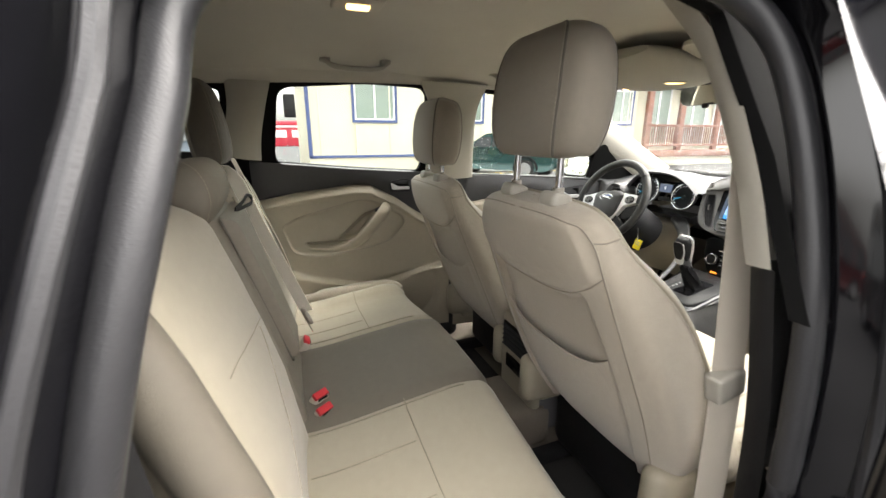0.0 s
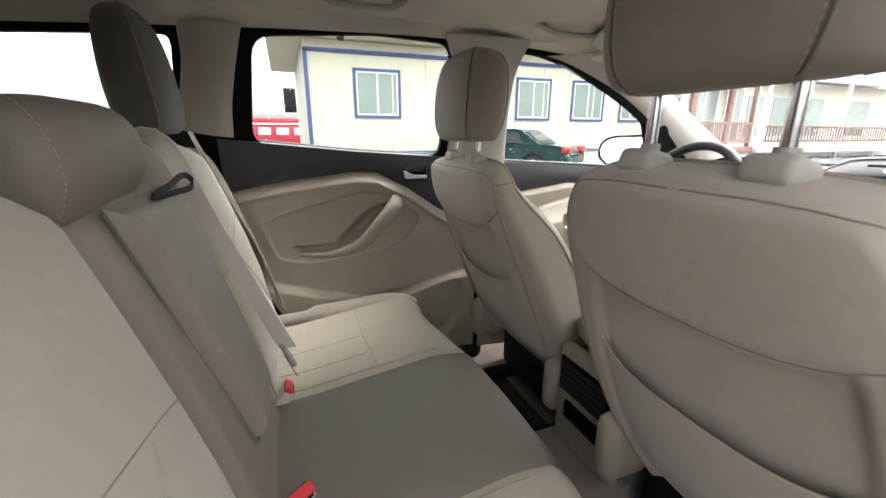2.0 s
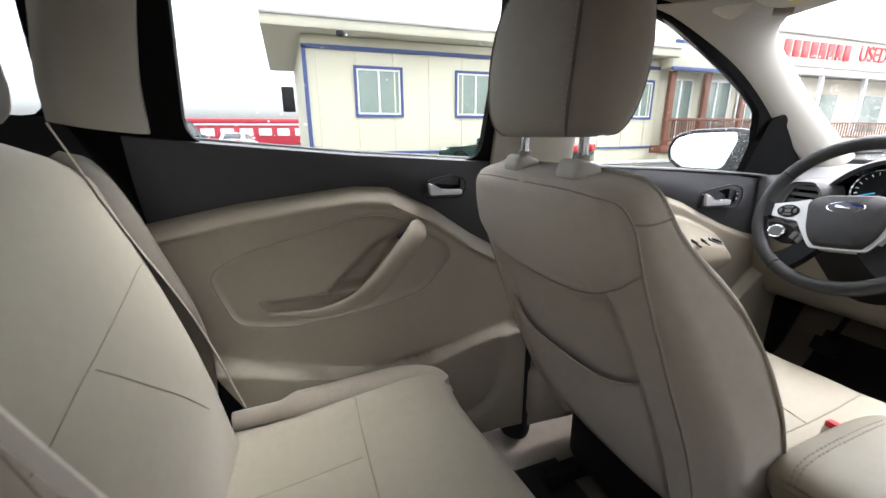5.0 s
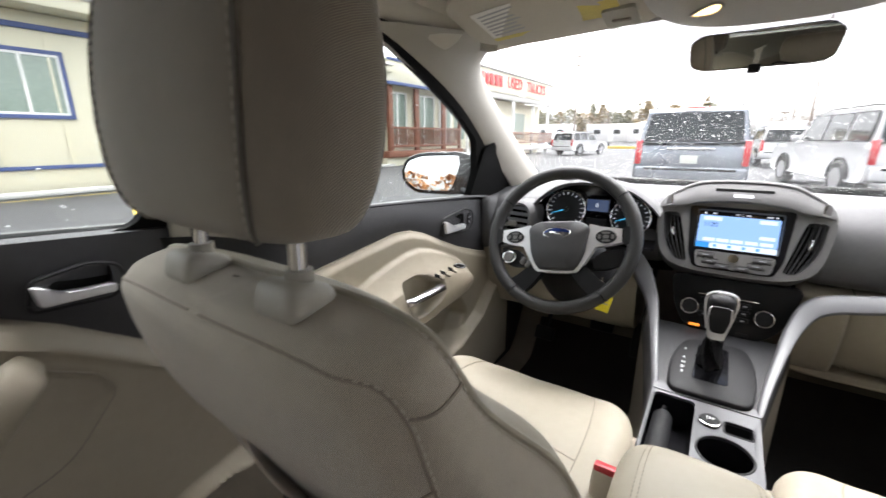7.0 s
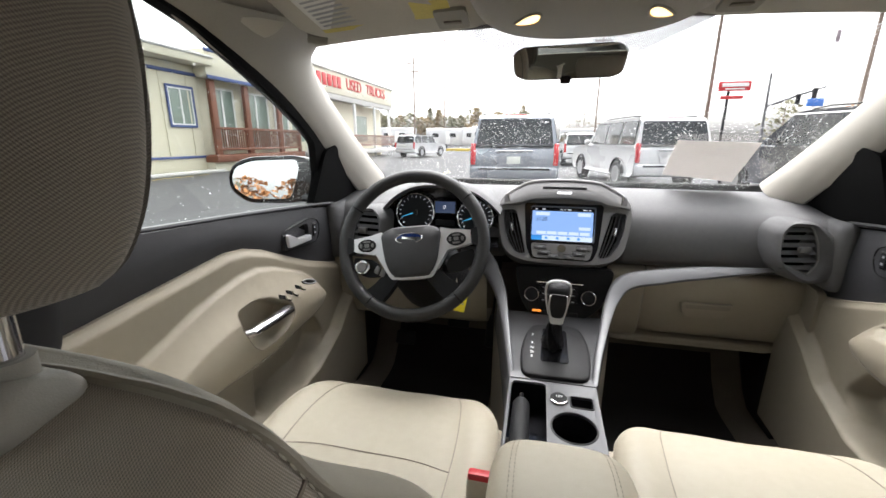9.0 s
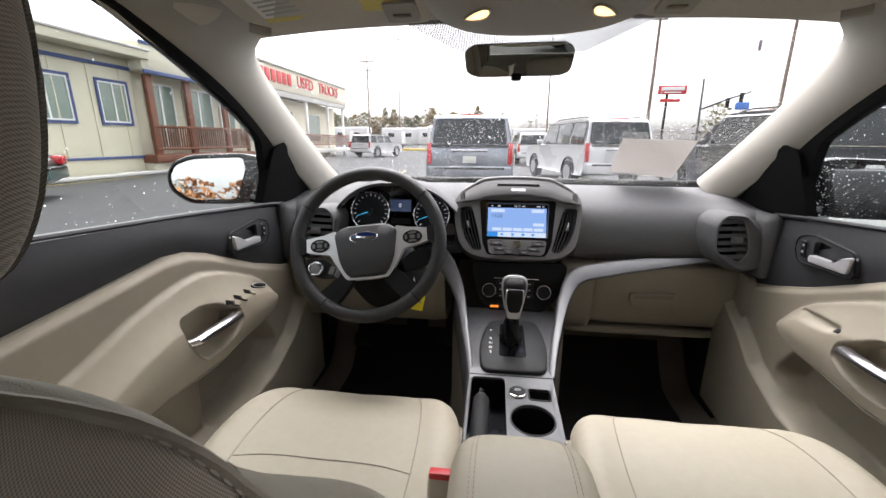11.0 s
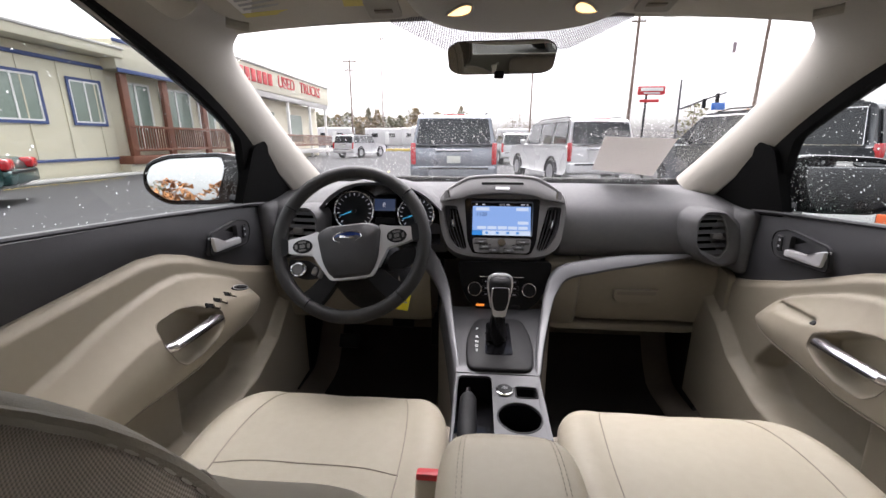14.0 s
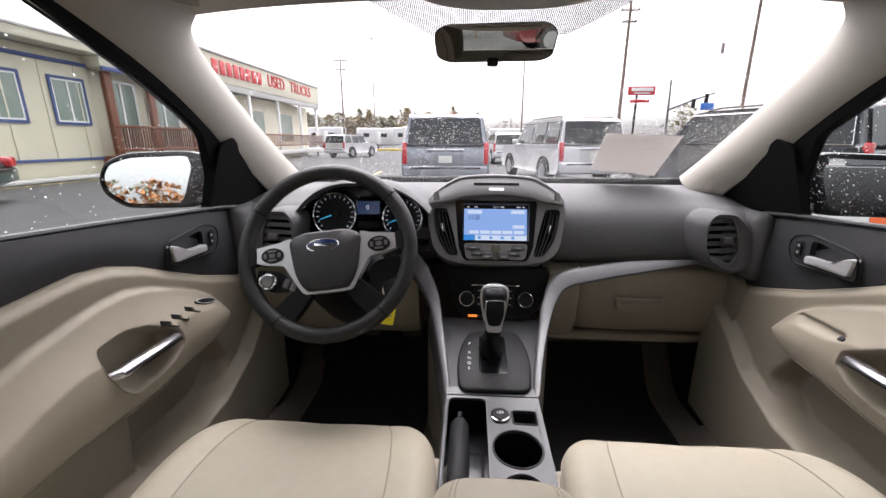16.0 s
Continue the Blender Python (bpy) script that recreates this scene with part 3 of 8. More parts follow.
for sgn in (-1, 1):
    mir = lambda pts: [(sgn * x, y, z) for x, y, z in pts]
    w_edge = [(0.53, 0.40, 1.535), (0.595, 0.435, 1.510), (0.645, 0.505, 1.475), (0.685, 0.72, 1.372), (0.712, 0.97, 1.250), (0.722, 1.17, 1.150)]
    g_edge = [(0.575, 0.04, 1.500), (0.602, 0.11, 1.478), (0.632, 0.285, 1.421), (0.657, 0.45, 1.357), (0.682, 0.613, 1.284), (0.702, 0.79, 1.200), (0.718, 0.96, 1.108)]
    g_edge = [tuple(1.20 * g - 0.20 * w for g, w in zip(gp, wp_)) for gp, wp_ in zip(g_edge, [(0.53, 0.40, 1.535), (0.60, 0.45, 1.505), (0.645, 0.505, 1.475), (0.668, 0.62, 1.42), (0.69, 0.76, 1.352), (0.706, 0.92, 1.275), (0.722, 1.17, 1.15)])]
    trim = struct("trim", strip(mir(w_edge), mir(g_edge), 0.03, inward=(-sgn, -0.35, -0.15)), M_PILLAR, "pale moulded windshield pillar trim", "pillar trim")
    back_by = 0.0 if sgn < 0 else -0.085
    c_a = [(0.560, -0.935, 1.505), (0.585, -0.960, 1.42), (0.63, -0.985, 1.32), (0.668, -0.995, 1.235)]
    c_b = [(0.560, -1.075, 1.505), (0.585, -1.080, 1.42), (0.615, -1.105, 1.32), (0.640, -1.115, 1.255)]
    c_a = [(x, y + back_by, z) for x, y, z in c_a]
    struct("trim", strip(mir(c_a), mir(c_b), 0.022, inward=(-sgn, 0, -0.1)), M_PILLAR, "pale rear pillar trim beside the headrest", "pillar trim")
    b_a = [(0.545, -0.115, 1.525), (0.60, -0.135, 1.43), (0.665, -0.12, 1.28), (0.71, -0.10, 1.14)]
    b_b = [(0.545, -0.40, 1.525), (0.60, -0.355, 1.43), (0.665, -0.345, 1.28), (0.708, -0.350, 1.157)]
    if sgn < 0:
        b_b = [(0.545, -0.40, 1.525), (0.60, -0.345, 1.43), (0.665, -0.335, 1.28), (0.71, -0.33, 1.14)]
    struct("trim", strip(mir(b_a), mir(b_b), 0.046 if sgn > 0 else 0.03, m=25, inward=(-sgn, 0, -0.1), power=0.28 if sgn > 0 else 0.7), M_PILLAR, "pale upper centre pillar trim", "pillar trim")
    lo_a = [(0.71, -0.12, 1.138), (0.73, -0.14, 0.9), (0.73, -0.16, 0.6), (0.72, -0.17, 0.36)]
    lo_b = [(0.71, -0.345, 1.156), (0.73, -0.31, 0.9), (0.73, -0.28, 0.6), (0.72, -0.26, 0.36)]
    struct("trim", strip(mir(lo_a), mir(lo_b), 0.042 if sgn > 0 else 0.03, m=25, inward=(-sgn, 0, 0), power=0.28 if sgn > 0 else 0.7), M_DARK, "dark lower centre pillar trim", "pillar trim")
    # roof rail fabric and rear roof edge
    r_a = [(0.568, 0.20, 1.480), (0.574, -0.1, 1.510), (0.574, -0.5, 1.515), (0.572, -0.95, 1.500), (0.57, -1.6, 1.462)]
    r_b = [(0.53, 0.22, 1.520), (0.53, -0.1, 1.553), (0.525, -0.5, 1.563), (0.52, -0.95, 1.553), (0.51, -1.6, 1.52)]
    struct("trim", strip(mir(r_a), mir(r_b), 0.006, inward=(-sgn, 0, -1)), M_HEADLINER, "padded roof rail edge of the headliner", "roof rail trim")

# windshield header
struct("trim", strip([(-0.56, 0.42, 1.525), (0, 0.405, 1.532), (0.56, 0.42, 1.525)], [(-0.56, 0.30, 1.535), (0, 0.30, 1.56), (0.56, 0.30, 1.535)], 0.012, inward=(0, 0, -1)), M_HEADLINER, "fabric covered windshield header", "header trim")

# black body round the open doorway


door_line = [(0.745, -0.335, 0.42), (0.775, -0.325, 0.75), (0.768, -0.328, 1.05), (0.728, -0.322, 1.25), (0.674, -0.328, 1.41), (0.632, -0.372, 1.488), (0.604, -0.47, 1.517), (0.60, -0.65, 1.522), (0.606, -0.86, 1.515), (0.645, -0.972, 1.435), (0.690, -0.996, 1.343), (0.730, -1.015, 1.260), (0.758, -1.040, 1.16), (0.772, -1.062, 1.05), (0.775, -1.06, 0.92), (0.765, -1.0, 0.75), (0.74, -0.88, 0.55), (0.735, -0.70, 0.43), (0.735, -0.5, 0.41)]
struct("door_seal", tube(spline(door_line, 140, True), 0.017, 10, True), M_RUBBER, "thick black rubber seal round the open doorway", "door seal")
step_line = [(x + 0.045, y + (0.045 if y > -0.6 else -0.02), z + (0.01 if z > 1.4 else 0)) for x, y, z in door_line]
# painted rebates outside the seal
pa, pb = spline(door_line, 140, True), spline(step_line, 140, True)
out_line = [(x + 0.12 if z < 1.2 else x + 0.09, y + (0.10 if y > -0.6 else -0.06), z + (0.035 if z > 1.4 else 0) - (0.03 if z < 0.5 else 0)) for x, y, z in door_line]
pc = spline(out_line, 140, True)
fold = ((1.0, 0.0, 0.0), (0.75, 0.0, -0.010), (0.35, 0.0, -0.020), (0.15, 0.0, 0.004), (0.0, 0.0, 0.012), (0.0, 0.12, 0.020), (0.0, 0.25, 0.004), (0.0, 0.45, -0.014), (0.0, 0.62, -0.006), (0.0, 0.70, 0.020), (0.0, 0.82, 0.024), (0.0, 1.0, 0.0))
rows = [[pa[i] * a + pc[i] * c + pb[i] * (1 - a - c) + np.array((dx, 0, 0)) for a, c, dx in fold] for i in range(140)]
struct("door_frame", skin(rows, close_u=True), M_PAINT, "glossy black painted rebate of the open rear doorway", "door frame")
struct("door_weatherstrip", tube(pb + np.array((0.012, 0, 0)), 0.008, 8, True), M_RUBBER, "slim outer rubber strip round the doorway", "door seal")


def outer_skin(sgn, y0, y1, n=40):
    top = [(-2.0, 1.14), (-0.17, 1.14), (-0.10, 1.105), (0.30, 1.075), (0.62, 1.055), (1.5, 1.03)]
    return [[(sgn * (0.915 - 0.05 * ((z - 0.7) / 0.45) ** 2), y, z) for z in np.linspace(0.28, pick(top, y), 12)] for y in np.linspace(y0, y1, n)]


bm = skin(outer_skin(-1, -2.0, 1.5))
struct("body_side", bm, M_PAINT, "glossy black outer side of the car", "car body")
bm = skin(outer_skin(1, -2.0, -1.06))
zs = np.linspace(1.14, 1.55, 10)
skin([[(0.865 - 0.42 * (z - 1.14), y, z) for z in zs] for y in np.linspace(-2.0, -1.06, 10)], bm=bm)
struct("body_side", bm, M_PAINT, "glossy black rear quarter panel", "car body")
bm = skin(outer_skin(1, -0.26, 1.5))
skin([[(0.865 - 0.42 * (z - 1.14), y, z) for z in zs] for y in np.linspace(-0.36, -0.17, 6)], bm=bm)
struct("body_side", bm, M_PAINT, "glossy black front door skin and centre pillar", "car body")
struct("door_sill", box((0.79, -0.64, 0.37), (0.18, 0.75, 0.08), 0.02), M_DARK, "black plastic sill of the open doorway", "door sill")
hinge = thing("door_hinge", "black steel hinge on the centre pillar", "hinge", (0.86, -0.30, 0.78))
part("bracket", box((0.865, -0.335, 0.78), (0.05, 0.06, 0.07), 0.008), M_DARK, hinge)
part("arm", box((0.90, -0.33, 0.78), (0.06, 0.025, 0.045), 0.006), M_DARK, hinge)
part("bolt", cyl((0.872, -0.37, 0.79), 0.009, 0.012, (90, 0, 0), 6), M_CHROME, hinge)


# ---------------------------------------------------------------- doors
def door_skin(parent, sgn, y0, y1, bottom, line, belt, push, x0, beige_label, ny=140, nz=96):
    ys = np.linspace(y0, y1, ny)
    def face(y, z):
        return (sgn * (x0(z) - push(y, z)), y, z)
    low = [[face(y, pick(bottom, y) + (pick(line, y) - pick(bottom, y)) * f) for f in np.linspace(0, 1, nz)] for y in ys]
    low = [row + [(row[-1][0] + sgn * 0.02, row[-1][1], row[-1][2] + 0.004)] for row in low]
    part("lower_panel", skin(low), M_BEIGE, parent, beige_label, smooth=60)
    def upper(y, f):
        zl, zb = pick(line, y), pick(belt, y)
        z = zl - 0.012 + (zb - zl + 0.012) * f
        lower_x, upper_x = x0(z) - push(y, zl) + 0.010, abs(side(1)(y, zb, -0.008)[0])
        return (sgn * (lower_x + (upper_x - lower_x) * f - 0.008 * math.sin(math.pi * f)), y, z)
    up = [[upper(y, f) for f in np.linspace(0, 1, 16)] + [(sgn * abs(side(1)(y, pick(belt, y), 0.008)[0]), y, pick(belt, y) + 0.004)] for y in ys]
    part("upper_panel", skin(up), M_DOORTOP, parent, "charcoal soft upper door panel")


def lever(parent, sgn, y, z, x, k=1.0, lock=True):
    at = lambda u, v, d: (sgn * (x - d), y + u * k, z + v * k)
    right = 0.097 if lock else 0.052
    bez = rounded([(-0.100, -0.034), (right - 0.020, -0.040), (right, -0.005), (right - 0.007, 0.026), (right - 0.052, 0.040), (-0.088, 0.024)], 0.016, 4)
    cup = rounded([(-0.076, -0.010), (0.032, -0.012), (0.032, 0.028), (0.0, 0.026), (-0.064, 0.014)], 0.012, 4)
    part("handle_bezel", slab(bez, [cup], lambda u, v, d: at(u, v, d - 0.012), 0.014), M_DOORTOP, parent, "charcoal handle bezel")
    part("bezel_edge", tube([at(u, v, 0.002) for u, v in bez], 0.0022, 6, True), M_DARK, parent)
    part("handle_cup", slab(grow(cup, 0.004), [], lambda u, v, d: at(u, v, d - 0.013), 0.002), M_VOID, parent, "black finger recess")
    lv = rounded([(-0.092, 0.016), (-0.080, 0.014), (-0.060, -0.004), (-0.02, -0.009), (0.034, -0.010), (0.034, -0.028), (-0.084, -0.026)], 0.007, 4)
    lay = lambda q: [at(u * q + (1 - q) * -0.03, v * q + (1 - q) * -0.012, 0.0) for u, v in lv]
    rows = [[(px - sgn * h, py, pz) for px, py, pz in lay(q)] for q, h in ((1.0, -0.004), (1.0, 0.006), (0.97, 0.010), (0.80, 0.012), (0.3, 0.012))]
    part("door_handle", skin(rows, close_v=True, caps=True), M_LEVER, parent, "satin silver door release lever")
    if lock:
        part("lock_switch", slab(rounded([(0.046, -0.022), (0.068, -0.020), (0.072, 0.022), (0.050, 0.022)], 0.004), [], lambda u, v, d: at(u, v, d + 0.001), 0.005), M_CHROME, parent, "silver framed lock switch")
        part("lock_rocker", slab(rounded([(0.050, -0.018), (0.0645, -0.016), (0.068, 0.018), (0.0535, 0.018)], 0.003), [], lambda u, v, d: at(u, v, d + 0.005), 0.003), M_DARK, parent, "black lock rocker")
        for v in (-0.008, 0.009):
            part("lock_mark", slab([(0.056, v - 0.003), (0.062, v - 0.003), (0.062, v + 0.003), (0.056, v + 0.003)], [], lambda u, w, d: at(u, w, d + 0.0082), 0.0005), M_GREYPRINT, parent, smooth=0)


F_LINE = [(-0.22, 1.005), (-0.09, 1.02), (0.09, 1.042), (0.20, 1.055), (0.26, 1.050), (0.33, 1.028), (0.41, 0.992), (0.52, 0.945), (0.65, 0.902), (0.82, 0.86)]
F_BELT = [(-0.22, 1.152), (-0.03, 1.142), (0.30, 1.122), (0.62, 1.098), (0.82, 1.075)]
F_BOT = [(-0.22, 0.42), (0.1, 0.40), (0.5, 0.42), (0.82, 0.45)]
CREASE = [(-0.22, 0.860), (-0.10, 0.905), (0.013, 0.941), (0.085, 0.968), (0.157, 0.985), (0.219, 0.996), (0.274, 0.997), (0.332, 0.983), (0.40, 0.957), (0.47, 0.925), (0.51, 0.898), (0.535, 0.873), (0.548, 0.852), (0.553, 0.838), (0.60, 0.838)]
RIDGE = [(-0.22, 0.800), (-0.10, 0.838), (0.0, 0.875), (0.06, 0.896), (0.12, 0.908), (0.20, 0.914), (0.30, 0.911), (0.38, 0.902), (0.47, 0.882), (0.52, 0.860), (0.553, 0.838), (0.60, 0.838)]
SEAMLINE = [(-0.22, 0.790), (-0.05, 0.800), (0.07, 0.806), (0.13, 0.803), (0.20, 0.799), (0.25, 0.798), (0.314, 0.806), (0.375, 0.813), (0.444, 0.818), (0.50, 0.824), (0.53, 0.829), (0.545, 0.833), (0.553, 0.837), (0.60, 0.838)]
PULL = rounded([(0.159, 0.918), (0.167, 0.932), (0.224, 0.938), (0.273, 0.926), (0.333, 0.890), (0.334, 0.863), (0.303, 0.840), (0.251, 0.828), (0.202, 0.828), (0.178, 0.850), (0.159, 0.893)], 0.010, 4)
BIN = rounded([(0.225, 0.780), (0.44, 0.812), (0.50, 0.79), (0.56, 0.70), (0.48, 0.62), (0.215, 0.615)], 0.03, 5)
SLOT = rounded([(0.340, 0.906), (0.352, 0.918), (0.42, 0.914), (0.486, 0.905), (0.494, 0.896), (0.453, 0.888), (0.378, 0.895)], 0.006, 4)


def front_push(y, z, slot=False):
    """How far the panel of a front door stands in from its plane."""
    p = 0.010 * ease(pick(F_LINE, y) - z, 0.0, 0.02)
    zu, zr, zl = pick(CREASE, y), pick(RIDGE, y), pick(SEAMLINE, y)
    if y < 0.56:
        tip, fade = (math.sqrt(1 - (1 - max(0.0, min(1.0, (0.556 - y) / run))) ** 2) for run in (0.025, 0.15))
        f = max(0.0, min(1.0, (zu - z) / max(zu - zr, 0.006)))
        g = max(0.0, min(1.0, (zr - z) / max(zr - zl, 0.006)))
        rise = 0.010 * ease(zu - z, -0.004, 0.008) * tip + fade * (0.038 * (0.45 * f + 0.55 * f ** 1.8) + 0.010 * math.sin(min(1.0, g * 1.6) * math.pi / 2) - 0.006 * g ** 3)
        p += rise * (1 - ease(zl - z, 0.0, 0.010))
    p += (0.010 - p) * ease(inside(PULL, y, z), -0.003, 0.010)
    if slot:
        p -= 0.013 * ease(inside(SLOT, y, z), -0.003, 0.009)
    p -= 0.055 * ease(inside(BIN, y, z), -0.002, 0.030) * ease(zl - z, 0.0, 0.012)
    edge = pick([(-0.22, 0.68), (0.0, 0.665), (0.20, 0.632), (0.37, 0.622), (0.50, 0.648), (0.60, 0.69), (0.68, 0.76), (0.8, 0.84)], y)
    p += 0.038 * ease(edge - z, -0.006, 0.014)
    return p


def x_front(z):
    return 0.722


def front_door(name, sgn, label):
    d = thing(name, label, "car door", (sgn * 0.8, 0.3, 0.4), kind="structure")
    push = lambda y, z: front_push(y, z, sgn > 0)
    door_skin(d, sgn, -0.21, 0.80, F_BOT, F_LINE, F_BELT, push, x_front, "cream moulded lower door panel with an armrest", 230, 170)
    lever(d, sgn, 0.497, 1.036, 0.7175, 0.94)
    on = lambda y, z, lift=0.0: (sgn * (x_front(z) - push(y, z) - lift), y, z)
    def plate_on(y, z):
        c, u, v = np.array(on(y, z)), (np.array(on(y + 0.008, z)) - np.array(on(y - 0.008, z))) / 0.016, (np.array(on(y, z + 0.006)) - np.array(on(y, z - 0.006))) / 0.012
        n = np.cross(u, v)
        n *= -sgn * math.copysign(1.0, n[0]) / np.linalg.norm(n)
        return lambda a, b, dd: tuple(c + u * (a - y) + v * (b - z) + n * dd)
    # chrome pull bar across its cup
    part("pull_handle", tube([(sgn * 0.668, 0.170, 0.880), (sgn * 0.657, 0.175, 0.883), (sgn * 0.655, 0.24, 0.883), (sgn * 0.656, 0.312, 0.882), (sgn * 0.668, 0.318, 0.880)], 0.0145, 14, flat=0.7), M_PULL, d, "bright chrome pull bar")
    part("pull_edge", tube([on(y, z, 0.0) for y, z in grow(PULL, 0.004)], 0.0012, 5, True), M_SEAM, d)
    if sgn < 0:
        for yy, zz, size in ((0.316, 0.911, 1.0), (0.349, 0.911, 0.95), (0.394, 0.909, 0.9)):
            flat = plate_on(yy, zz)
            quad = lambda u0, u1, v: rounded([(yy + u * 0.019 * size + w * 0.0024, zz - u * 0.0100 * size + w * 0.0042) for u, w in ((u0, -v), (u1, -v), (u1, v), (u0, v))], 0.0025)
            part("switch_well", slab(quad(-1, 1, 1), [], lambda u, v, dd: flat(u, v, dd - 0.004), 0.0048), M_VOID, d, "black switch recess")
            part("window_switch", slab(quad(0.0, 0.75, 0.85), [], lambda u, v, dd: flat(u, v, dd), 0.0045), M_BEIGE, d, "small beige window switch")
        flat = plate_on(0.456, 0.9035)
        disc = lambda r: [(0.456 + r * (1.5 * math.cos(a) - 0.85 * math.sin(a)), 0.9035 - 0.60 * r * math.cos(a)) for a in np.linspace(0, 2 * math.pi, 24, endpoint=False)]
        part("mirror_dial", slab(disc(0.022), [], lambda u, v, dd: flat(u, v, dd - 0.006), 0.009), M_DARK, d, "round black mirror dial")
        part("dial_ring", tube([flat(u, v, 0.0035) for u, v in disc(0.020)], 0.0010, 6, True), M_LEVER, d)
        part("dial_knob", slab(disc(0.010), [], lambda u, v, dd: flat(u, v, dd + 0.002), 0.005), M_DARK, d)
    else:
        part("window_switch", box(on(0.352, 0.907, 0.002), (0.012, 0.016, 0.007), 0.002, rot=(-14, -42, 0)), M_DARK, d, "small black window switch")
    tip = [(y, pick(CREASE, y) + 0.001) for y in np.linspace(0.36, 0.552, 40)]
    part("tip_seam", tube([on(y, z, -0.0004) for y, z in tip], 0.0010, 5), M_SEAM, d)
    groove = [(y, pick(SEAMLINE, y) - 0.004) for y in np.linspace(-0.2, 0.575, 60)]
    part("armrest_seam", tube([(sgn * (x_front(z) - push(y, z + 0.004) + 0.004), y, z) for y, z in groove], 0.0026, 6), M_SEAM, d)
    # weather strip along the sill
    part("sill_strip", tube([(sgn * (0.735 - 0.42 * (pick(F_BELT, y) - 1.12) * 0.2), y, pick(F_BELT, y) + 0.004) for y in np.linspace(-0.2, 0.72, 20)], 0.006, 8), M_RUBBER, d)
    sail = slab(rounded([(0.600, 1.092), (0.98, 1.055), (0.94, 1.120), (0.78, 1.195), (0.62, 1.285), (0.575, 1.265)], 0.012), [], lambda y, z, dd: side(sgn)(y, z, -0.012 + dd), 0.02)
    part("mirror_sail", sail, M_VOID, d, "black triangular trim behind the mirror")
    return d


front_door("door_1", -1, "closed driver's door, black over cream with chrome pull")
front_door("door_2", 1, "closed front passenger door, black over cream trim")

R_LINE = [(-1.04, 1.073), (-0.884, 1.101), (-0.656, 1.125), (-0.58, 1.12), (-0.474, 1.064), (-0.375, 0.994), (-0.30, 0.95), (-0.22, 0.92)]
R_BELT = [(-1.04, 1.232), (-0.95, 1.222), (-0.66, 1.192), (-0.36, 1.170), (-0.22, 1.16)]
R_BOT = [(-1.04, 0.86), (-0.98, 0.80), (-0.90, 0.64), (-0.80, 0.52), (-0.66, 0.46), (-0.22, 0.44)]
OVAL = rounded([(-0.955, 0.968), (-0.89, 1.003), (-0.645, 1.062), (-0.575, 1.058), (-0.447, 0.985), (-0.434, 0.952), (-0.50, 0.875), (-0.60, 0.848), (-0.81, 0.828), (-0.915, 0.850)], 0.03, 4)
DISH = rounded([(-0.870, 0.893), (-0.73, 0.892), (-0.665, 0.890), (-0.745, 0.862), (-0.852, 0.868)], 0.010, 4)
CUP = rounded([(-0.735, 0.893), (-0.612, 1.000), (-0.540, 1.020), (-0.63, 0.895)], 0.014, 4)
SPK = rounded([(-0.62, 0.70), (-0.30, 0.74), (-0.275, 0.70), (-0.285, 0.56), (-0.37, 0.485), (-0.60, 0.50)], 0.05, 5)


def rear_push(y, z):
    drop = pick(R_LINE, y) - z
    p = 0.006 * ease(drop, 0.0, 0.006) + 0.018 * ease(drop, 0.0, 0.036) - 0.006 * ease(drop, 0.034, 0.042)
    p -= 0.006 * ease(inside(OVAL, y, z), -0.002, 0.007)
    p -= 0.016 * ease(inside(DISH, y, z), 0.0, 0.010)
    p -= 0.034 * ease(inside(CUP, y, z), -0.004, 0.016)
    lip = pick([(-1.04, 0.80), (-0.92, 0.767), (-0.80, 0.728), (-0.63, 0.684), (-0.515, 0.686), (-0.372, 0.722), (-0.27, 0.742)], y)
    p += 0.040 * ease(lip - z, -0.006, 0.010)
    p -= 0.016 * ease(inside(SPK, y, z), 0.0, 0.03)
    return p


def rear_door(name, sgn, label):
    d = thing(name, label, "car door", (sgn * 0.8, -0.6, 0.4), kind="structure")
    x0 = lambda z: 0.722
    door_skin(d, sgn, -1.04, -0.235, R_BOT, R_LINE, R_BELT, rear_push, x0, "beige moulded lower door panel")
    lever(d, sgn, -0.434, 1.117, 0.699, k=0.66, lock=False)
    ring = [(sgn * (0.722 - rear_push(y, z) - 0.0012), y, z) for y, z in spline(OVAL, 90, True)]
    part("panel_seam", tube(ring, 0.0014, 6, True), M_SEAM, d)
    ring = [(sgn * (0.722 - rear_push(y, z) - 0.0012), y, z) for y, z in spline(DISH, 60, True)]
    part("dish_seam", tube(ring, 0.0011, 6, True), M_SEAM, d)
    bar = spline([(sgn * 0.704, -0.510, 1.034), (sgn * 0.678, -0.530, 1.016), (sgn * 0.668, -0.580, 0.962), (sgn * 0.668, -0.640, 0.900), (sgn * 0.678, -0.690, 0.872), (sgn * 0.690, -0.76, 0.858), (sgn * 0.702, -0.85, 0.864)], 32)
    part("pull_handle", tube(bar, np.interp(np.linspace(0, 1, 32), (0, 0.1, 0.5, 0.7, 1), (0.016, 0.026, 0.023, 0.015, 0.005)), 14, flat=0.42, up=(1, 0, 0)), M_BEIGE, d, "beige slanted pull handle")
    part("window_switch", box((sgn * 0.690, -0.556, 1.018), (0.016, 0.030, 0.012), 0.003, rot=(32, 0, 0)), M_DARK, d, "small black window switch")
    part("sill_strip", tube([(sgn * 0.742, y, pick(R_BELT, y) + 0.003) for y in np.linspace(-1.0, -0.3, 20)], 0.006, 8), M_RUBBER, d)
    return d


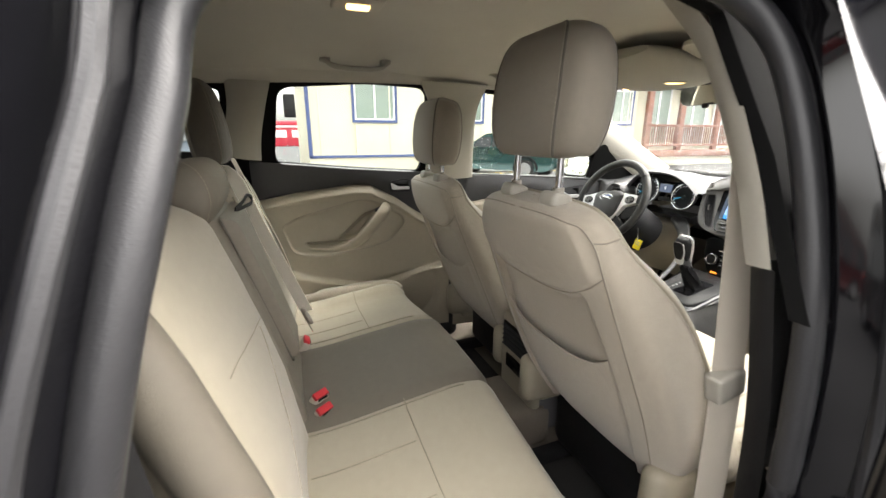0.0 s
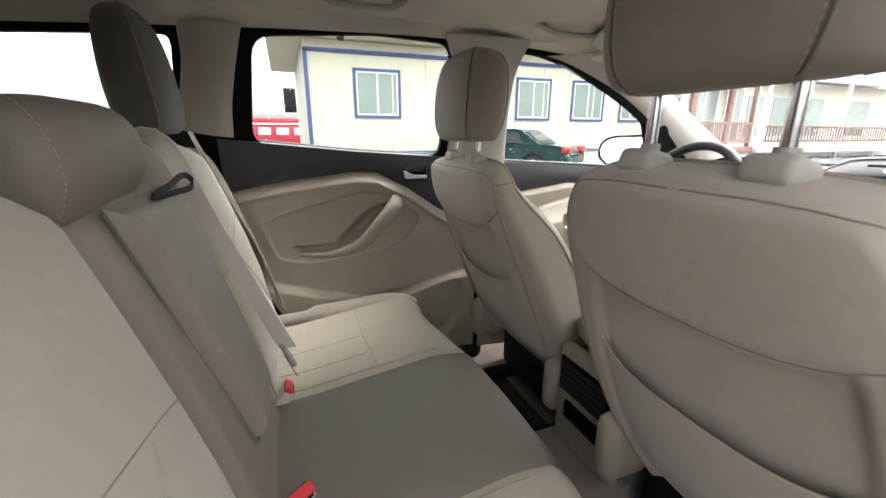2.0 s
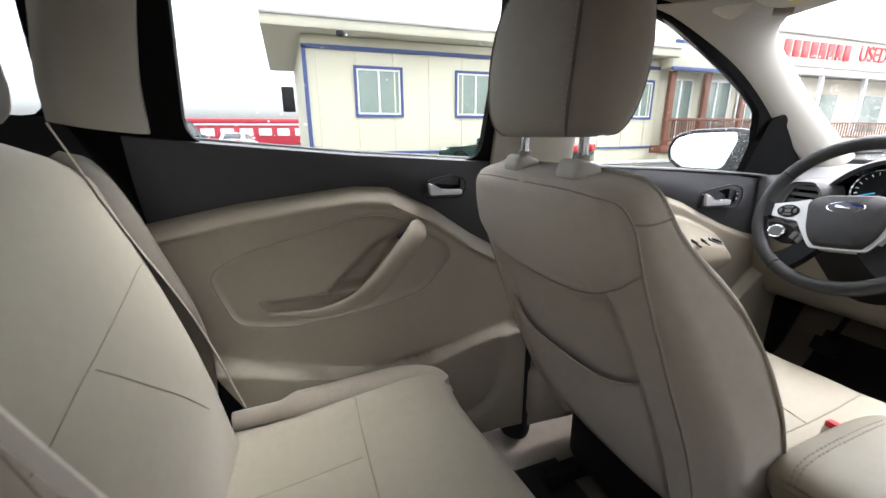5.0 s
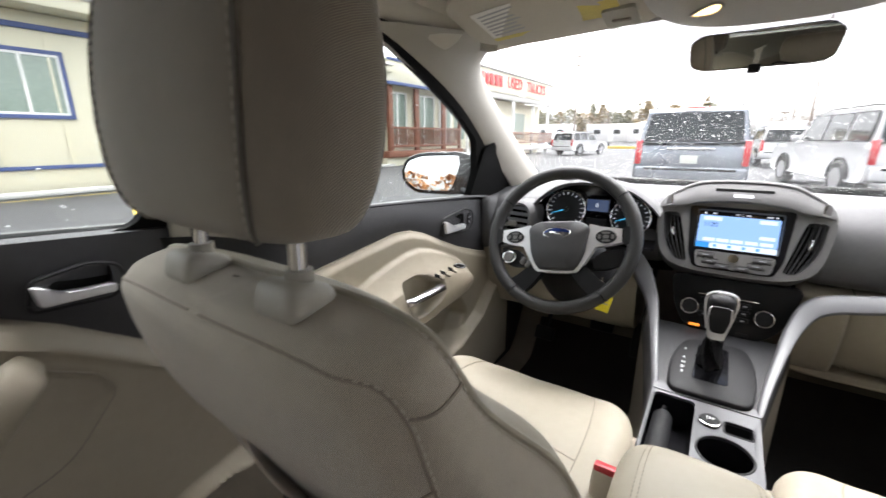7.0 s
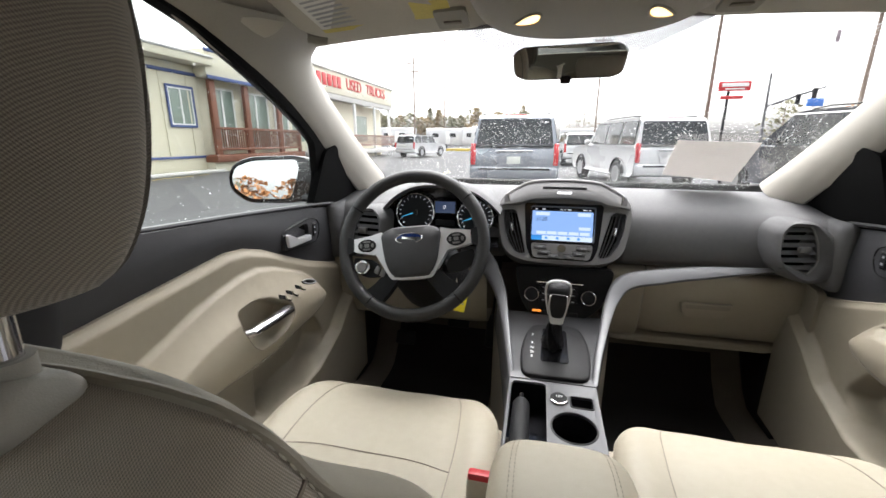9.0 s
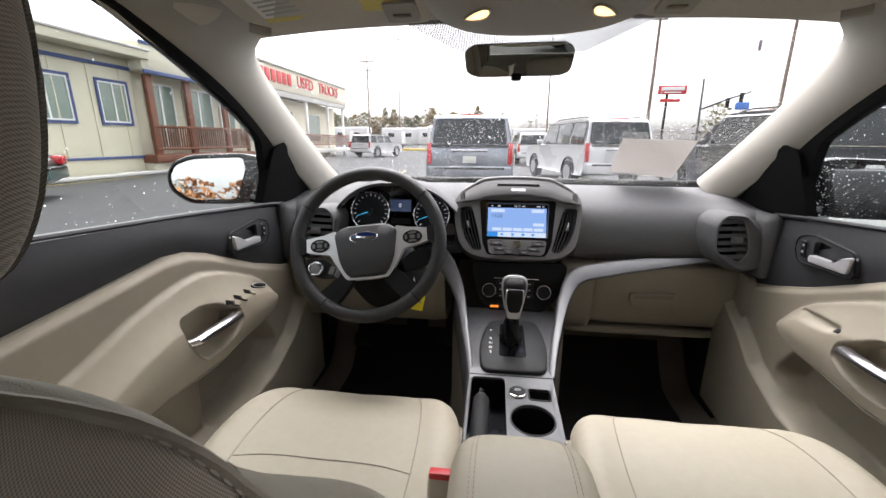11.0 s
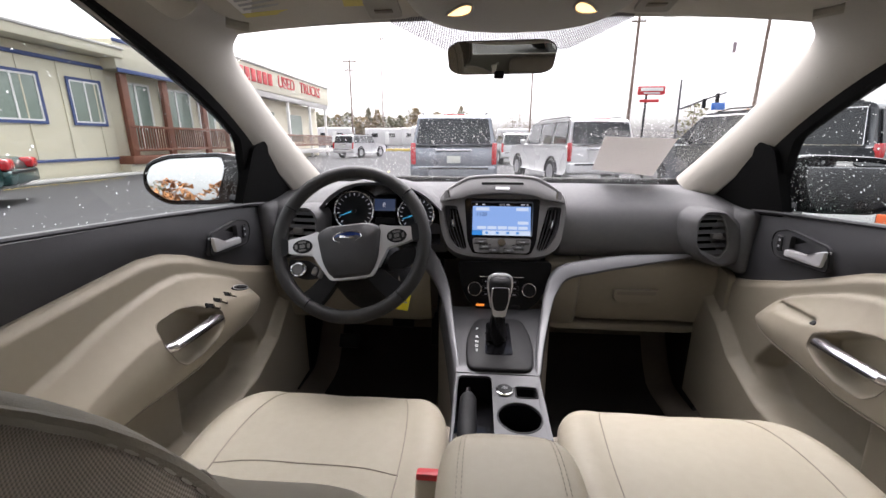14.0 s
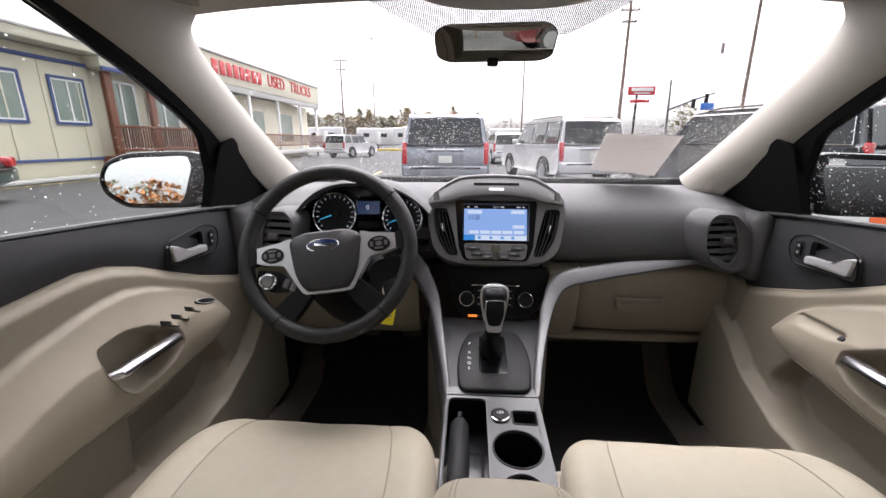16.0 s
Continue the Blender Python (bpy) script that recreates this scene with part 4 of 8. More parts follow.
rear_door("door_3", -1, "closed rear door, black over beige with slanted pull")
for sgn in (-1, 1):
    kick = slab([(0.78, 0.30), (1.34, 0.30), (1.34, 1.06), (0.86, 1.06), (0.80, 0.80)], [], lambda y, z, d: (sgn * (0.715 + d), y, z), 0.04)
    struct("kick_panel", kick, M_DARK, "dark kick panel at the footwell side", "side trim")
    cheek = slab(rounded([(0.70, 0.90), (0.90, 0.92), (0.94, 0.70), (0.80, 0.62), (0.72, 0.66)], 0.03), [], lambda y, z, d: (sgn * (0.700 + d), y, z), 0.02)
    struct("kick_panel", cheek, M_BEIGE, "cream cheek panel below the dash end", "side trim")
# the open door beside the doorway, swung out on its hinges
od = thing("door_4", "rear door standing wide open, black with beige trim", "car door", (0.87, -0.28, 0.4), kind="structure")
part("shell", box((0.955, 0.16, 0.80), (0.075, 0.90, 0.80), 0.03, 3), M_PAINT, od, "glossy black door shell")
part("inner_panel", box((0.998, 0.18, 0.80), (0.03, 0.80, 0.68), 0.015, 3), M_BEIGE, od, "beige inner door panel")
part("window_frame", tube([(0.955, -0.26, 1.18), (0.945, -0.22, 1.40), (0.94, -0.10, 1.52), (0.94, 0.4, 1.52), (0.95, 0.58, 1.40), (0.955, 0.6, 1.18)], 0.022, 8), M_PAINT, od, "black window frame")
od.matrix_basis = pose(0.90, -0.26, 0.4, 0, 0, -108)


# ---------------------------------------------------------------- front seats
SX = -0.354
HALF = math.pi


def bolster(px, pd, s):
    """Side bolsters on the upper face of a cushion."""
    return (0.020 * ease(abs(px), 0.60, 0.90) * ease(1 - s, 0.08, 0.45) - 0.008 * (1 - abs(px))) * (1 if pd > 0 else 0)


def back_form(px, pd, s):
    """Rear of a front backrest: a full upper panel over a recessed pocket panel."""
    if pd > 0:
        fold = 0.445 + 0.065 * min(1.0, abs(px) / 0.93) ** 3
        over = 0.008 * ease(s - fold, -0.004, 0.014) * ease(0.92 - abs(px), 0.0, 0.10) * ease(0.80 - s, 0.0, 0.15)
        return over - 0.015 * ease(fold - s, 0.0, 0.024) * ease(0.69 - abs(px), 0.0, 0.07)
    return -0.038 * ease(abs(px), 0.62, 0.92) * ease(1 - s, 0.42, 0.68) if pd < 0 else 0.0


def front_seat(name, dx, dy, dz, label, group, lift=0.0, bx=0.0, k=0.0):
    """k: how far the top of the backrest is filled out."""
    seat = thing(name, label, "car seat", (SX + dx, 0.0, 0.36), group=group)
    X = SX + dx
    B = X + bx
    back = Pad([(-0.165 + dy, 0.60 + dz, 0.220, 0.055), (-0.207 + dy, 0.70 + dz, 0.260, 0.072), (-0.266 + dy, 0.84 + dz, 0.272, 0.075), (-0.330 + dy, 0.98 + dz, 0.252, 0.068), (-0.386 + dy, 1.085 + dz, 0.222 + 0.004 * k, 0.055), (-0.409 + dy, 1.145 + dz + 0.003 * k, 0.192 + 0.013 * k, 0.047), (-0.416 + dy, 1.171 + dz + 0.002 * k, 0.155 + 0.026 * k, 0.041), (-0.418 + dy, 1.1815 + dz, 0.085 + 0.035 * k, 0.025), (-0.4185 + dy, 1.184 + dz, 0.005, 0.001)], B, 3.0, 48, shape=back_form)
    # angle pi/2 faces the rear of the seat, -pi/2 the front
    def edge_at(q):
        return pick([(0.0, 0.16), (0.45, 0.20), (0.62, 0.30), (0.73, 0.33), (0.79, 0.42), (0.85, 0.67), (0.90, 1.05), (0.92, HALF / 2), (1.0, HALF / 2)], q)
    qs = np.linspace(0, 1, 130)
    bm = skin([[back.at(q, c) for c in np.linspace(-edge_at(q), HALF + edge_at(q), 96)] for q in qs])
    bmesh.ops.recalc_face_normals(bm, faces=bm.faces[:])
    part("rear_cover", bm, M_TAUPE, seat, "taupe woven cloth rear cover")
    bm = skin([[back.at(q, c) for c in np.linspace(HALF + edge_at(q), 2 * HALF - edge_at(q), 64)] for q in np.linspace(0, 0.92, 70)])
    bmesh.ops.recalc_face_normals(bm, faces=bm.faces[:])
    part("backrest", bm, M_IVORY, seat, "ivory backrest face with side bolsters")
    qs = np.concatenate([np.linspace(0.05, 0.80, 60), np.linspace(0.805, 0.92, 40)])
    welt = [back.at(q, -edge_at(q), 0.0006) for q in qs]
    welt += [back.at(q, HALF + edge_at(q), 0.0006) for q in qs[::-1]]
    part("welt", tube(spline(welt[::2], 140), 0.0036, 8), M_IVORY, seat, "ivory piping round the seat edge")
    bm = bmesh.new()
    line = spline([(0.05, 0.72), (0.30, 0.68), (0.41, 0.60), (0.48, 0.50), (0.55, 0.41), (0.61, 0.38), (0.68, 0.48), (0.735, 0.84), (0.76, 1.17), (0.765, HALF / 2)], 90)
    edge = [back.at(u, v, 0.0008) for u, v in line] + [back.at(u, HALF - v, 0.0008) for u, v in line[-2::-1]]
    stitches(edge, 0.0046, 0.0024, 0.0007, bm=bm)
    for k2 in (1, -1):
        lip = [back.at(q + 0.012 * ease(q, 0.80, 0.90), HALF / 2 - k2 * (HALF / 2 + edge_at(q) - 0.07 * (1 - ease(q, 0.84, 0.92))), 0.0008) for q in qs]
        stitches(lip, 0.0052, 0.0026, 0.0009, bm=bm)
    st = part("stitching", bm, M_STITCH, seat, "pale raised stitching")
    st["kind"] = "stuff"
    # seams: beside the stitching, across the rear and over the sides
    bm = bmesh.new()
    tube([back.at(u, v + 0.03, 0.0002) for u, v in line[:-1]], 0.0013, 5, bm=bm)
    tube([back.at(u, HALF - v - 0.03, 0.0002) for u, v in line[:-1]], 0.0013, 5, bm=bm)
    tube([back.at(0.445 + 0.065 * min(1.0, abs(math.cos(a)) ** 0.667 / 0.93) ** 3, a, 0.0003) for a in np.linspace(0.48, HALF - 0.48, 50)], 0.0014, 5, bm=bm)
    for k2 in (1, -1):
        tube([back.at(0.61 - 0.03 * f, HALF / 2 - k2 * (HALF / 2 - 0.38 + 0.95 * f), 0.0003) for f in np.linspace(0, 1, 16)], 0.0014, 5, bm=bm)
    ps = part("seams", bm, M_SEAM, seat)
    ps["kind"] = "stuff"
    # map pocket hanging open at its hem
    rows = []
    for f in np.linspace(0, 1, 26):
        a = 1.02 + f * (HALF - 2.04)
        s_top = 0.325 - 0.030 * math.sin(f * HALF) ** 0.8
        bag = math.sin(f * HALF) ** 0.6
        rows.append([back.at(0.03 + (s_top - 0.03) * g, a, 0.003 + (0.010 * math.sin(g * HALF) + 0.017 * g ** 3) * bag) for g in np.linspace(0, 1, 14)] + [back.at(s_top - 0.004, a, 0.003 + 0.013 * bag), back.at(s_top - 0.06, a, 0.001)])
    part("map_pocket", skin(rows), M_TAUPE, seat, "sagging taupe map pocket")
    part("pocket_hem", tube([r[-3] for r in rows], 0.0020, 6), M_TAUPE, seat)
    # cushion, its length along y
    cz = 0.645 + dz
    cush = Pad([(-0.17 + dy, cz - 0.01, 0.20, 0.05), (-0.12 + dy, cz, 0.235, 0.066), (0.0 + dy, cz + 0.002, 0.250, 0.072), (0.12 + dy, cz + 0.010, 0.255, 0.074), (0.21 + dy, cz + 0.014, 0.246, 0.070), (0.275 + dy, cz + 0.007, 0.224, 0.062), (0.314 + dy, cz - 0.010, 0.178, 0.044), (0.330 + dy, cz - 0.028, 0.115, 0.016)], X, 3.4, 36, shape=bolster)
    part("cushion", cush.mesh(0, 2 * HALF, 0, 1, 64, 40), M_IVORY, seat, "ivory vinyl seat cushion")
    bm = bmesh.new()
    for a in (1.02, HALF - 1.02):
        tube(cush.line(0.06, a, 0.95, a + (0.06 if a < 1.5 else -0.06), 50, 0.0003), 0.0013, 5, bm=bm)
    tube([cush.at(0.36 + 0.015 * math.sin(f * HALF), 1.03 + f * (HALF - 2.06), 0.0003) for f in np.linspace(0, 1, 30)], 0.0013, 5, bm=bm)
    part("cushion_seams", bm, M_SEAM, seat)
    bm = bmesh.new()
    for a in (0.12, HALF - 0.12):
        stitches(cush.line(0.10, a, 0.90, a, 70, 0.0008), 0.006, 0.004, 0.0008, bm=bm)
    st = part("cushion_stitching", bm, M_STITCH, seat, "pale stitching on the bolsters")
    st["kind"] = "stuff"
    for sg in (-1, 1):
        part("side_bolster", tube(spline([(X + sg * 0.232, -0.12 + dy, cz + 0.012), (X + sg * 0.242, 0.0 + dy, cz + 0.010), (X + sg * 0.248, 0.12 + dy, cz - 0.010), (X + sg * 0.235, 0.25 + dy, cz - 0.03)], 20), 0.045, 12, flat=1.2), M_TAUPE, seat, "taupe outer bolster")
    # headrest on two posts
    hy, hz = -0.420 + dy, 1.262 + dz + lift
    head = Pad([(hy + 0.006, hz - 0.020, 0.095, 0.020), (hy + 0.006, hz - 0.012, 0.124, 0.042), (hy + 0.008, hz + 0.02, 0.141, 0.054), (hy + 0.012, hz + 0.07, 0.147, 0.058), (hy + 0.016, hz + 0.12, 0.143, 0.056), (hy + 0.020, hz + 0.16, 0.131, 0.050), (hy + 0.024, hz + 0.185, 0.106, 0.038), (hy + 0.026, hz + 0.197, 0.055, 0.018), (hy + 0.026, hz + 0.199, 0.02, 0.006)], B, 3.2, 36)
    part("headrest", head.mesh(0, 2 * HALF, 0, 1, 44, 36), M_TAUPE_HEAD_SHADE, seat, "padded taupe cloth headrest with shade darkened into its colour")
    bm = bmesh.new()
    for a in (0.92, HALF - 0.92, -0.62, HALF + 0.62):
        tube(head.line(0.06, a, 0.93, a, 40, 0.0003), 0.0022, 5, bm=bm)
    part("headrest_seams", bm, M_TAUPE_SHADE, seat)
    bm = bmesh.new()
    for a in (0.97, HALF - 0.97):
        stitches(head.line(0.08, a, 0.90, a, 40, 0.0006), 0.0045, 0.003, 0.0005, bm=bm)
    hs = part("headrest_stitching", bm, M_STITCH, seat, "pale headrest stitching")
    hs["kind"] = "stuff"
    for gx in (-0.071, 0.071):
        px = X + 0.003 * k + gx
        part("post", tube([(px, hy + 0.004, hz + 0.03), (px, hy + 0.003, 1.21 + dz), (px, hy + 0.002, 1.15 + dz)], 0.0068, 12), M_CHROME, seat, "chrome headrest post")
        saddle = box((px, hy - 0.002, 1.183 + dz), (0.050, 0.044, 0.030), 0.011, 4, rot=(-14, 0, 0))
        part("guide", saddle, M_PILLAR, seat, "pale plastic post guide")
        part("collar", cyl((px, hy + 0.003, 1.200 + dz), 0.0105, 0.010, n=16), M_PILLAR, seat)
    # base: plastic shields, rails
    part("base", box((X, 0.05 + dy, 0.50), (0.40, 0.44, 0.18), 0.03, 2), M_DARK, seat, "dark metal seat frame")
    for sg in (-1, 1):
        part("side_shield", box((X + sg * 0.245, 0.0 + dy, 0.55 + dz), (0.035, 0.40, 0.11), 0.016, 3), M_BEIGE, seat, "beige plastic side shield")
        part("rail", box((X + sg * 0.17, 0.05 + dy, 0.385), (0.04, 0.60, 0.04), 0.006), M_DARK, seat)
        part("hinge_cover", box((X + sg * 0.225, -0.215 + dy, 0.60 + dz), (0.06, 0.12, 0.15), 0.029, 4), M_BEIGE, seat, "beige recliner cover")
    return seat


front_seat("driver_seat", 0, 0, 0, "driver's seat with ivory cushion and taupe cloth back", "front seats", -0.014, -0.012, 1.0)
front_seat("passenger_seat", 0.709, -0.05, 0.03, "front passenger seat with ivory cushion and taupe back", "front seats", 0.016)


def buckle(x, y, z, label, lean=-30, turn=0):
    b = thing("seat_buckle", label, "seat belt buckle", (x, y, z - 0.06), group="seat belt buckles")
    m = pose(x, y, z, lean, 0, turn)
    def local(bm):
        bmesh.ops.transform(bm, matrix=m, verts=bm.verts)
        return bm
    part("housing", local(box((0, 0, -0.034), (0.044, 0.026, 0.072), 0.007, 3)), M_BUCKLE, b, "beige plastic housing")
    part("button", local(box((0, -0.003, 0.0035), (0.040, 0.019, 0.012), 0.003, 2)), M_RED, b, "red release button")
    part("slot", local(box((0, 0.0085, 0.0015), (0.028, 0.004, 0.006), 0.001)), M_VOID, b, "dark tongue slot")
    part("stalk", tube([tuple(m @ Vector((0, 0, -0.06))), tuple(m @ Vector((0, 0, -0.11)))], 0.012, 8, flat=0.5), M_BUCKLE, b)
    return b


buckle(-0.122, 0.02, 0.762, "beige buckle with red button beside the console", -12)
buckle(0.118, -0.06, 0.755, "beige buckle with red button beside passenger seat", -12)

# ---------------------------------------------------------------- rear bench
bench = thing("rear_bench", "split rear bench in cream and taupe cloth", "rear seat", (0, -0.8, 0.36))


def bench_top(x, y):
    edge = pick([(-0.66, 0.655), (-0.60, 0.672), (-0.45, 0.675), (-0.25, 0.700), (-0.19, 0.716), (0.0, 0.722), (0.19, 0.716), (0.25, 0.700), (0.45, 0.675), (0.60, 0.672), (0.66, 0.655)], x)
    z = edge + 0.022 * ease(abs(x), 0.52, 0.60) - 0.02 * ease(abs(x), 0.62, 0.67)
    z += -0.030 * ease(-0.62 - y, 0.0, 0.30) + 0.012 * math.exp(-((y + 0.56) / 0.07) ** 2)
    return z


def bench_slab(x0, x1, nx=18):
    xs = np.linspace(x0, x1, nx)
    rows = []
    for i, x in enumerate(xs):
        f = i / (nx - 1)
        dip = 0.012 * (1 - min(1, min(f, 1 - f) / 0.08)) ** 2
        front = -0.462 - 0.03 * (abs(x) / 0.66) ** 4
        col = [(x, front - 0.03, 0.45), (x, front - 0.006, 0.52), (x, front, 0.60)]
        for a in np.linspace(0, math.pi / 2, 7):
            zt = bench_top(x, front - 0.05) - dip
            col.append((x, front - 0.05 + 0.05 * math.cos(a), zt - 0.055 + 0.055 * math.sin(a)))
        for y in np.linspace(front - 0.07, -1.0, 22):
            col.append((x, y, bench_top(x, y) - dip))
        rows.append(col)
    return skin(rows)


for x0, x1, mt, lb in ((-0.665, -0.195, M_CREAM, "cream cloth outer cushion"), (-0.195, 0.195, M_TAUPE_MID, "taupe cloth middle cushion"), (0.195, 0.665, M_CREAM, "cream cloth outer cushion")):
    part("cushion", bench_slab(x0, x1), mt, bench, lb)
for sg in (-1, 1):
    part("outer_bolster", tube(spline([(sg * 0.645, -0.94, 0.665), (sg * 0.645, -0.75, 0.672), (sg * 0.640, -0.60, 0.682), (sg * 0.625, -0.515, 0.672), (sg * 0.60, -0.49, 0.64)], 26), [0.02] * 4 + [0.032] * 18 + [0.024] * 4, 12), M_TAUPE, bench, "taupe edge bolster")
    bm = bmesh.new()
    tube([(x, -0.70 + 0.015 * (x * sg - 0.4), bench_top(x, -0.70) + 0.0004) for x in np.linspace(sg * 0.20, sg * 0.60, 20)], 0.0014, 5, bm=bm)
    tube([(sg * 0.215, y, bench_top(sg * 0.215, y) + 0.0004) for y in np.linspace(-0.93, -0.55, 24)], 0.0015, 5, bm=bm)
    for k in (0.32, 0.45):
        tube([(sg * k, y, bench_top(sg * k, y) + 0.0002) for y in np.linspace(-0.93, -0.71, 16)], 0.0014, 5, bm=bm)
    part("cushion_seams", bm, M_SEAM_CREAM, bench)


def bench_face(z):
    return -0.925 - 0.28 * (z - 0.70)


def bench_back(x0, x1, ztop, mt, label, full=0.026):
    """A backrest section, fullest at mid height; returns a function that gives points on its face."""
    def at(f, g, lift=0.0):
        x = x0 + (x1 - x0) * f
        e = min(f, 1 - f) * (x1 - x0)
        rnd = 0.030 * (1 - min(1.0, e / 0.03)) ** 2
        zt = ztop - 0.040 * (1 - min(1.0, e / 0.12)) ** 2
        z = 0.64 + (zt - 0.64) * g
        top = 0.045 * max(0.0, (g - 0.93) / 0.07) ** 2
        swell = pick([(0.64, -1.1), (0.72, -0.35), (0.80, 0.45), (0.88, 0.92), (0.98, 1.0), (1.08, 0.8), (1.18, 0.35), (1.24, 0.0)], z)
        return (x, bench_face(z) + full * swell * (1 - abs(2 * f - 1) ** 4) - rnd - top + lift, z)
    rows = []
    for f in np.linspace(0, 1, 34):
        col = [at(f, g) for g in np.linspace(0, 1, 40)]
        x, y, z = col[-1]
        col += [(x, y - 0.03, z + 0.004), (x, y - 0.07, z - 0.01), (x, y - 0.09, z - 0.05), (x, y - 0.02, 0.62)]
        rows.append(col)
    bm = skin(rows)
    for row in (rows[0], rows[-1]):
        bm.faces.new([bm.verts.new(p) for p in row])
    part("backrest", bm, mt, bench, label)
    return at


left = bench_back(-0.605, -0.165, 1.228, M_CREAM, "cream cloth outer backrest")
mid = bench_back(-0.162, 0.186, 1.200, M_TAUPE_LIT, "taupe middle backrest with folded armrest", 0.010)
right = bench_back(0.188, 0.605, 1.230, M_CREAM, "cream cloth outer backrest")
for sg, at in ((-1, left), (1, right)):
    inner = (lambda f: 1 - f) if sg < 0 else (lambda f: f)
    # taupe shoulder along the outer edge
    bolster_line = spline([(sg * 0.612, -1.108, 1.205), (sg * 0.622, -1.075, 1.155), (sg * 0.626, -1.034, 1.03), (sg * 0.628, -0.998, 0.91), (sg * 0.628, -0.988, 0.80), (sg * 0.628, -1.0, 0.67)], 34)
    part("side_bolster", tube(bolster_line, np.interp(np.linspace(0, 1, 34), (0, 0.10, 0.3, 1), (0.012, 0.028, 0.035, 0.037)), 18, up=(1, 0, 0)), M_TAUPE_MID, bench, "taupe vinyl side bolster")
    bm = bmesh.new()
    tube([at(inner(0.045), g, 0.0006) for g in np.linspace(0.10, 0.94, 40)], 0.0016, 5, bm=bm)
    tube([at(inner(0.05 + 0.80 * f), 0.60 + 0.10 * f, 0.0004) for f in np.linspace(0, 1, 24)], 0.0009, 5, bm=bm)
    tube([at(inner(0.30 + 0.45 * f), 0.62 - 0.34 * f, 0.0004) for f in np.linspace(0, 1, 20)], 0.0009, 5, bm=bm)
    part("backrest_seams", bm, M_SEAM_CREAM, bench)["kind"] = "stuff"
    bm = stitches([at(inner(0.022), g, 0.0010) for g in np.linspace(0.1, 0.95, 50)], 0.006, 0.004, 0.0011)
    part("stitching", bm, M_STITCH, bench, "pale stitching")["kind"] = "stuff"


# folded armrest, narrower below, with its gaps and pull loop
def rest(u, z, lift=0.0):
    k = (z - 0.80) / 0.37
    x0, x1 = -0.080 - 0.022 * k, 0.072 + 0.060 * k
    edge = max(0.0, min(1.0, u / 0.07, (1 - u) / 0.07, (z - 0.80) / 0.02, (1.168 - z) / 0.016))
    return (x0 + (x1 - x0) * u, bench_face(z) + 0.006 + 0.026 * edge ** 0.5 + lift, z)


part("armrest", skin([[rest(u, z) for z in np.linspace(0.80, 1.168, 60)] for u in np.linspace(0, 1, 50)]), M_TAUPE_LIT, bench, "folded taupe centre armrest")
bm = bmesh.new()
for u in (-0.03, 1.03):
    tube([rest(u, z, 0.002) for z in np.linspace(0.80, 1.165, 30)], 0.0024, 6, bm=bm)
tube([rest(u, 0.797, 0.002) for u in np.linspace(-0.02, 1.02, 14)], 0.0032, 6, bm=bm)
part("armrest_gap", bm, M_TAUPE_SHADE, bench, "shaded gap round the armrest")["kind"] = "stuff"
loop = spline([(0.030, -1.030, 1.166), (-0.010, -1.018, 1.176), (-0.050, -1.010, 1.186), (-0.074, -1.004, 1.180), (-0.062, -1.002, 1.168), (-0.020, -1.012, 1.166)], 30, True)
part("pull_loop", tube(loop, 0.0024, 6, True, flat=2.0), M_DARK, bench, "black webbing pull loop")


def rear_headrest(x, low=False):
    if low:
        pad = Pad([(-1.095, 1.168, 0.105, 0.020), (-1.090, 1.176, 0.120, 0.036), (-1.092, 1.200, 0.130, 0.056), (-1.100, 1.230, 0.132, 0.062), (-1.108, 1.254, 0.126, 0.054), (-1.114, 1.270, 0.108, 0.034), (-1.116, 1.277, 0.066, 0.012), (-1.116, 1.278, 0.03, 0.002)], x, 3.6, 26)
        part("headrest", pad.mesh(0, 2 * HALF, 0, 1, 40, 24), M_TAUPE_LIT, bench, "low taupe middle headrest")
        bm = bmesh.new()
        for a in (-0.62, HALF + 0.62):
            stitches(pad.line(0.10, a, 0.90, a, 30, 0.0006), 0.0045, 0.003, 0.0005, bm=bm)
        hs = part("headrest_stitching", bm, M_STITCH, bench, "pale headrest stitching")
        hs["kind"] = "stuff"
    else:
        y = -1.115
        pad = Pad([(y + 0.004, 1.245, 0.08, 0.016), (y + 0.004, 1.252, 0.100, 0.040), (y + 0.002, 1.28, 0.112, 0.050), (y - 0.004, 1.34, 0.114, 0.052), (y - 0.010, 1.40, 0.108, 0.048), (y - 0.016, 1.445, 0.092, 0.041), (y - 0.020, 1.47, 0.062, 0.026), (y - 0.022, 1.480, 0.03, 0.008)], x, 3.0, 28)
        part("headrest", pad.mesh(0, 2 * HALF, 0, 1, 40, 30), M_TAUPE_SHADE, bench, "taupe padded headrest with shade darkened into its colour")
        bm = bmesh.new()
        for a in (0.55, HALF - 0.55, -0.55, HALF + 0.55):
            tube(pad.line(0.08, a, 0.92, a, 30, 0.0003), 0.002, 5, bm=bm)
        part("headrest_seams", bm, M_SEAM, bench)
        for gx in (-0.07, 0.07):
            part("post", cyl((x + gx, y, 1.235), 0.0065, 0.07, n=12), M_CHROME, bench, "chrome headrest post")
            part("guide", box((x + gx, y, 1.222), (0.05, 0.036, 0.016), 0.007, 2), M_PILLAR, bench, "pale post guide")


rear_headrest(-0.386)
rear_headrest(0.395)
rear_headrest(0.072, True)

buckle(-0.189, -0.905, 0.708, "beige rear buckle with red button between cushions", -35)
buckle(0.103, -0.890, 0.700, "beige rear buckle with red button at cushion gap", -35, -55)
buckle(0.150, -0.885, 0.690, "beige rear buckle with red button at cushion gap", -35, -55)

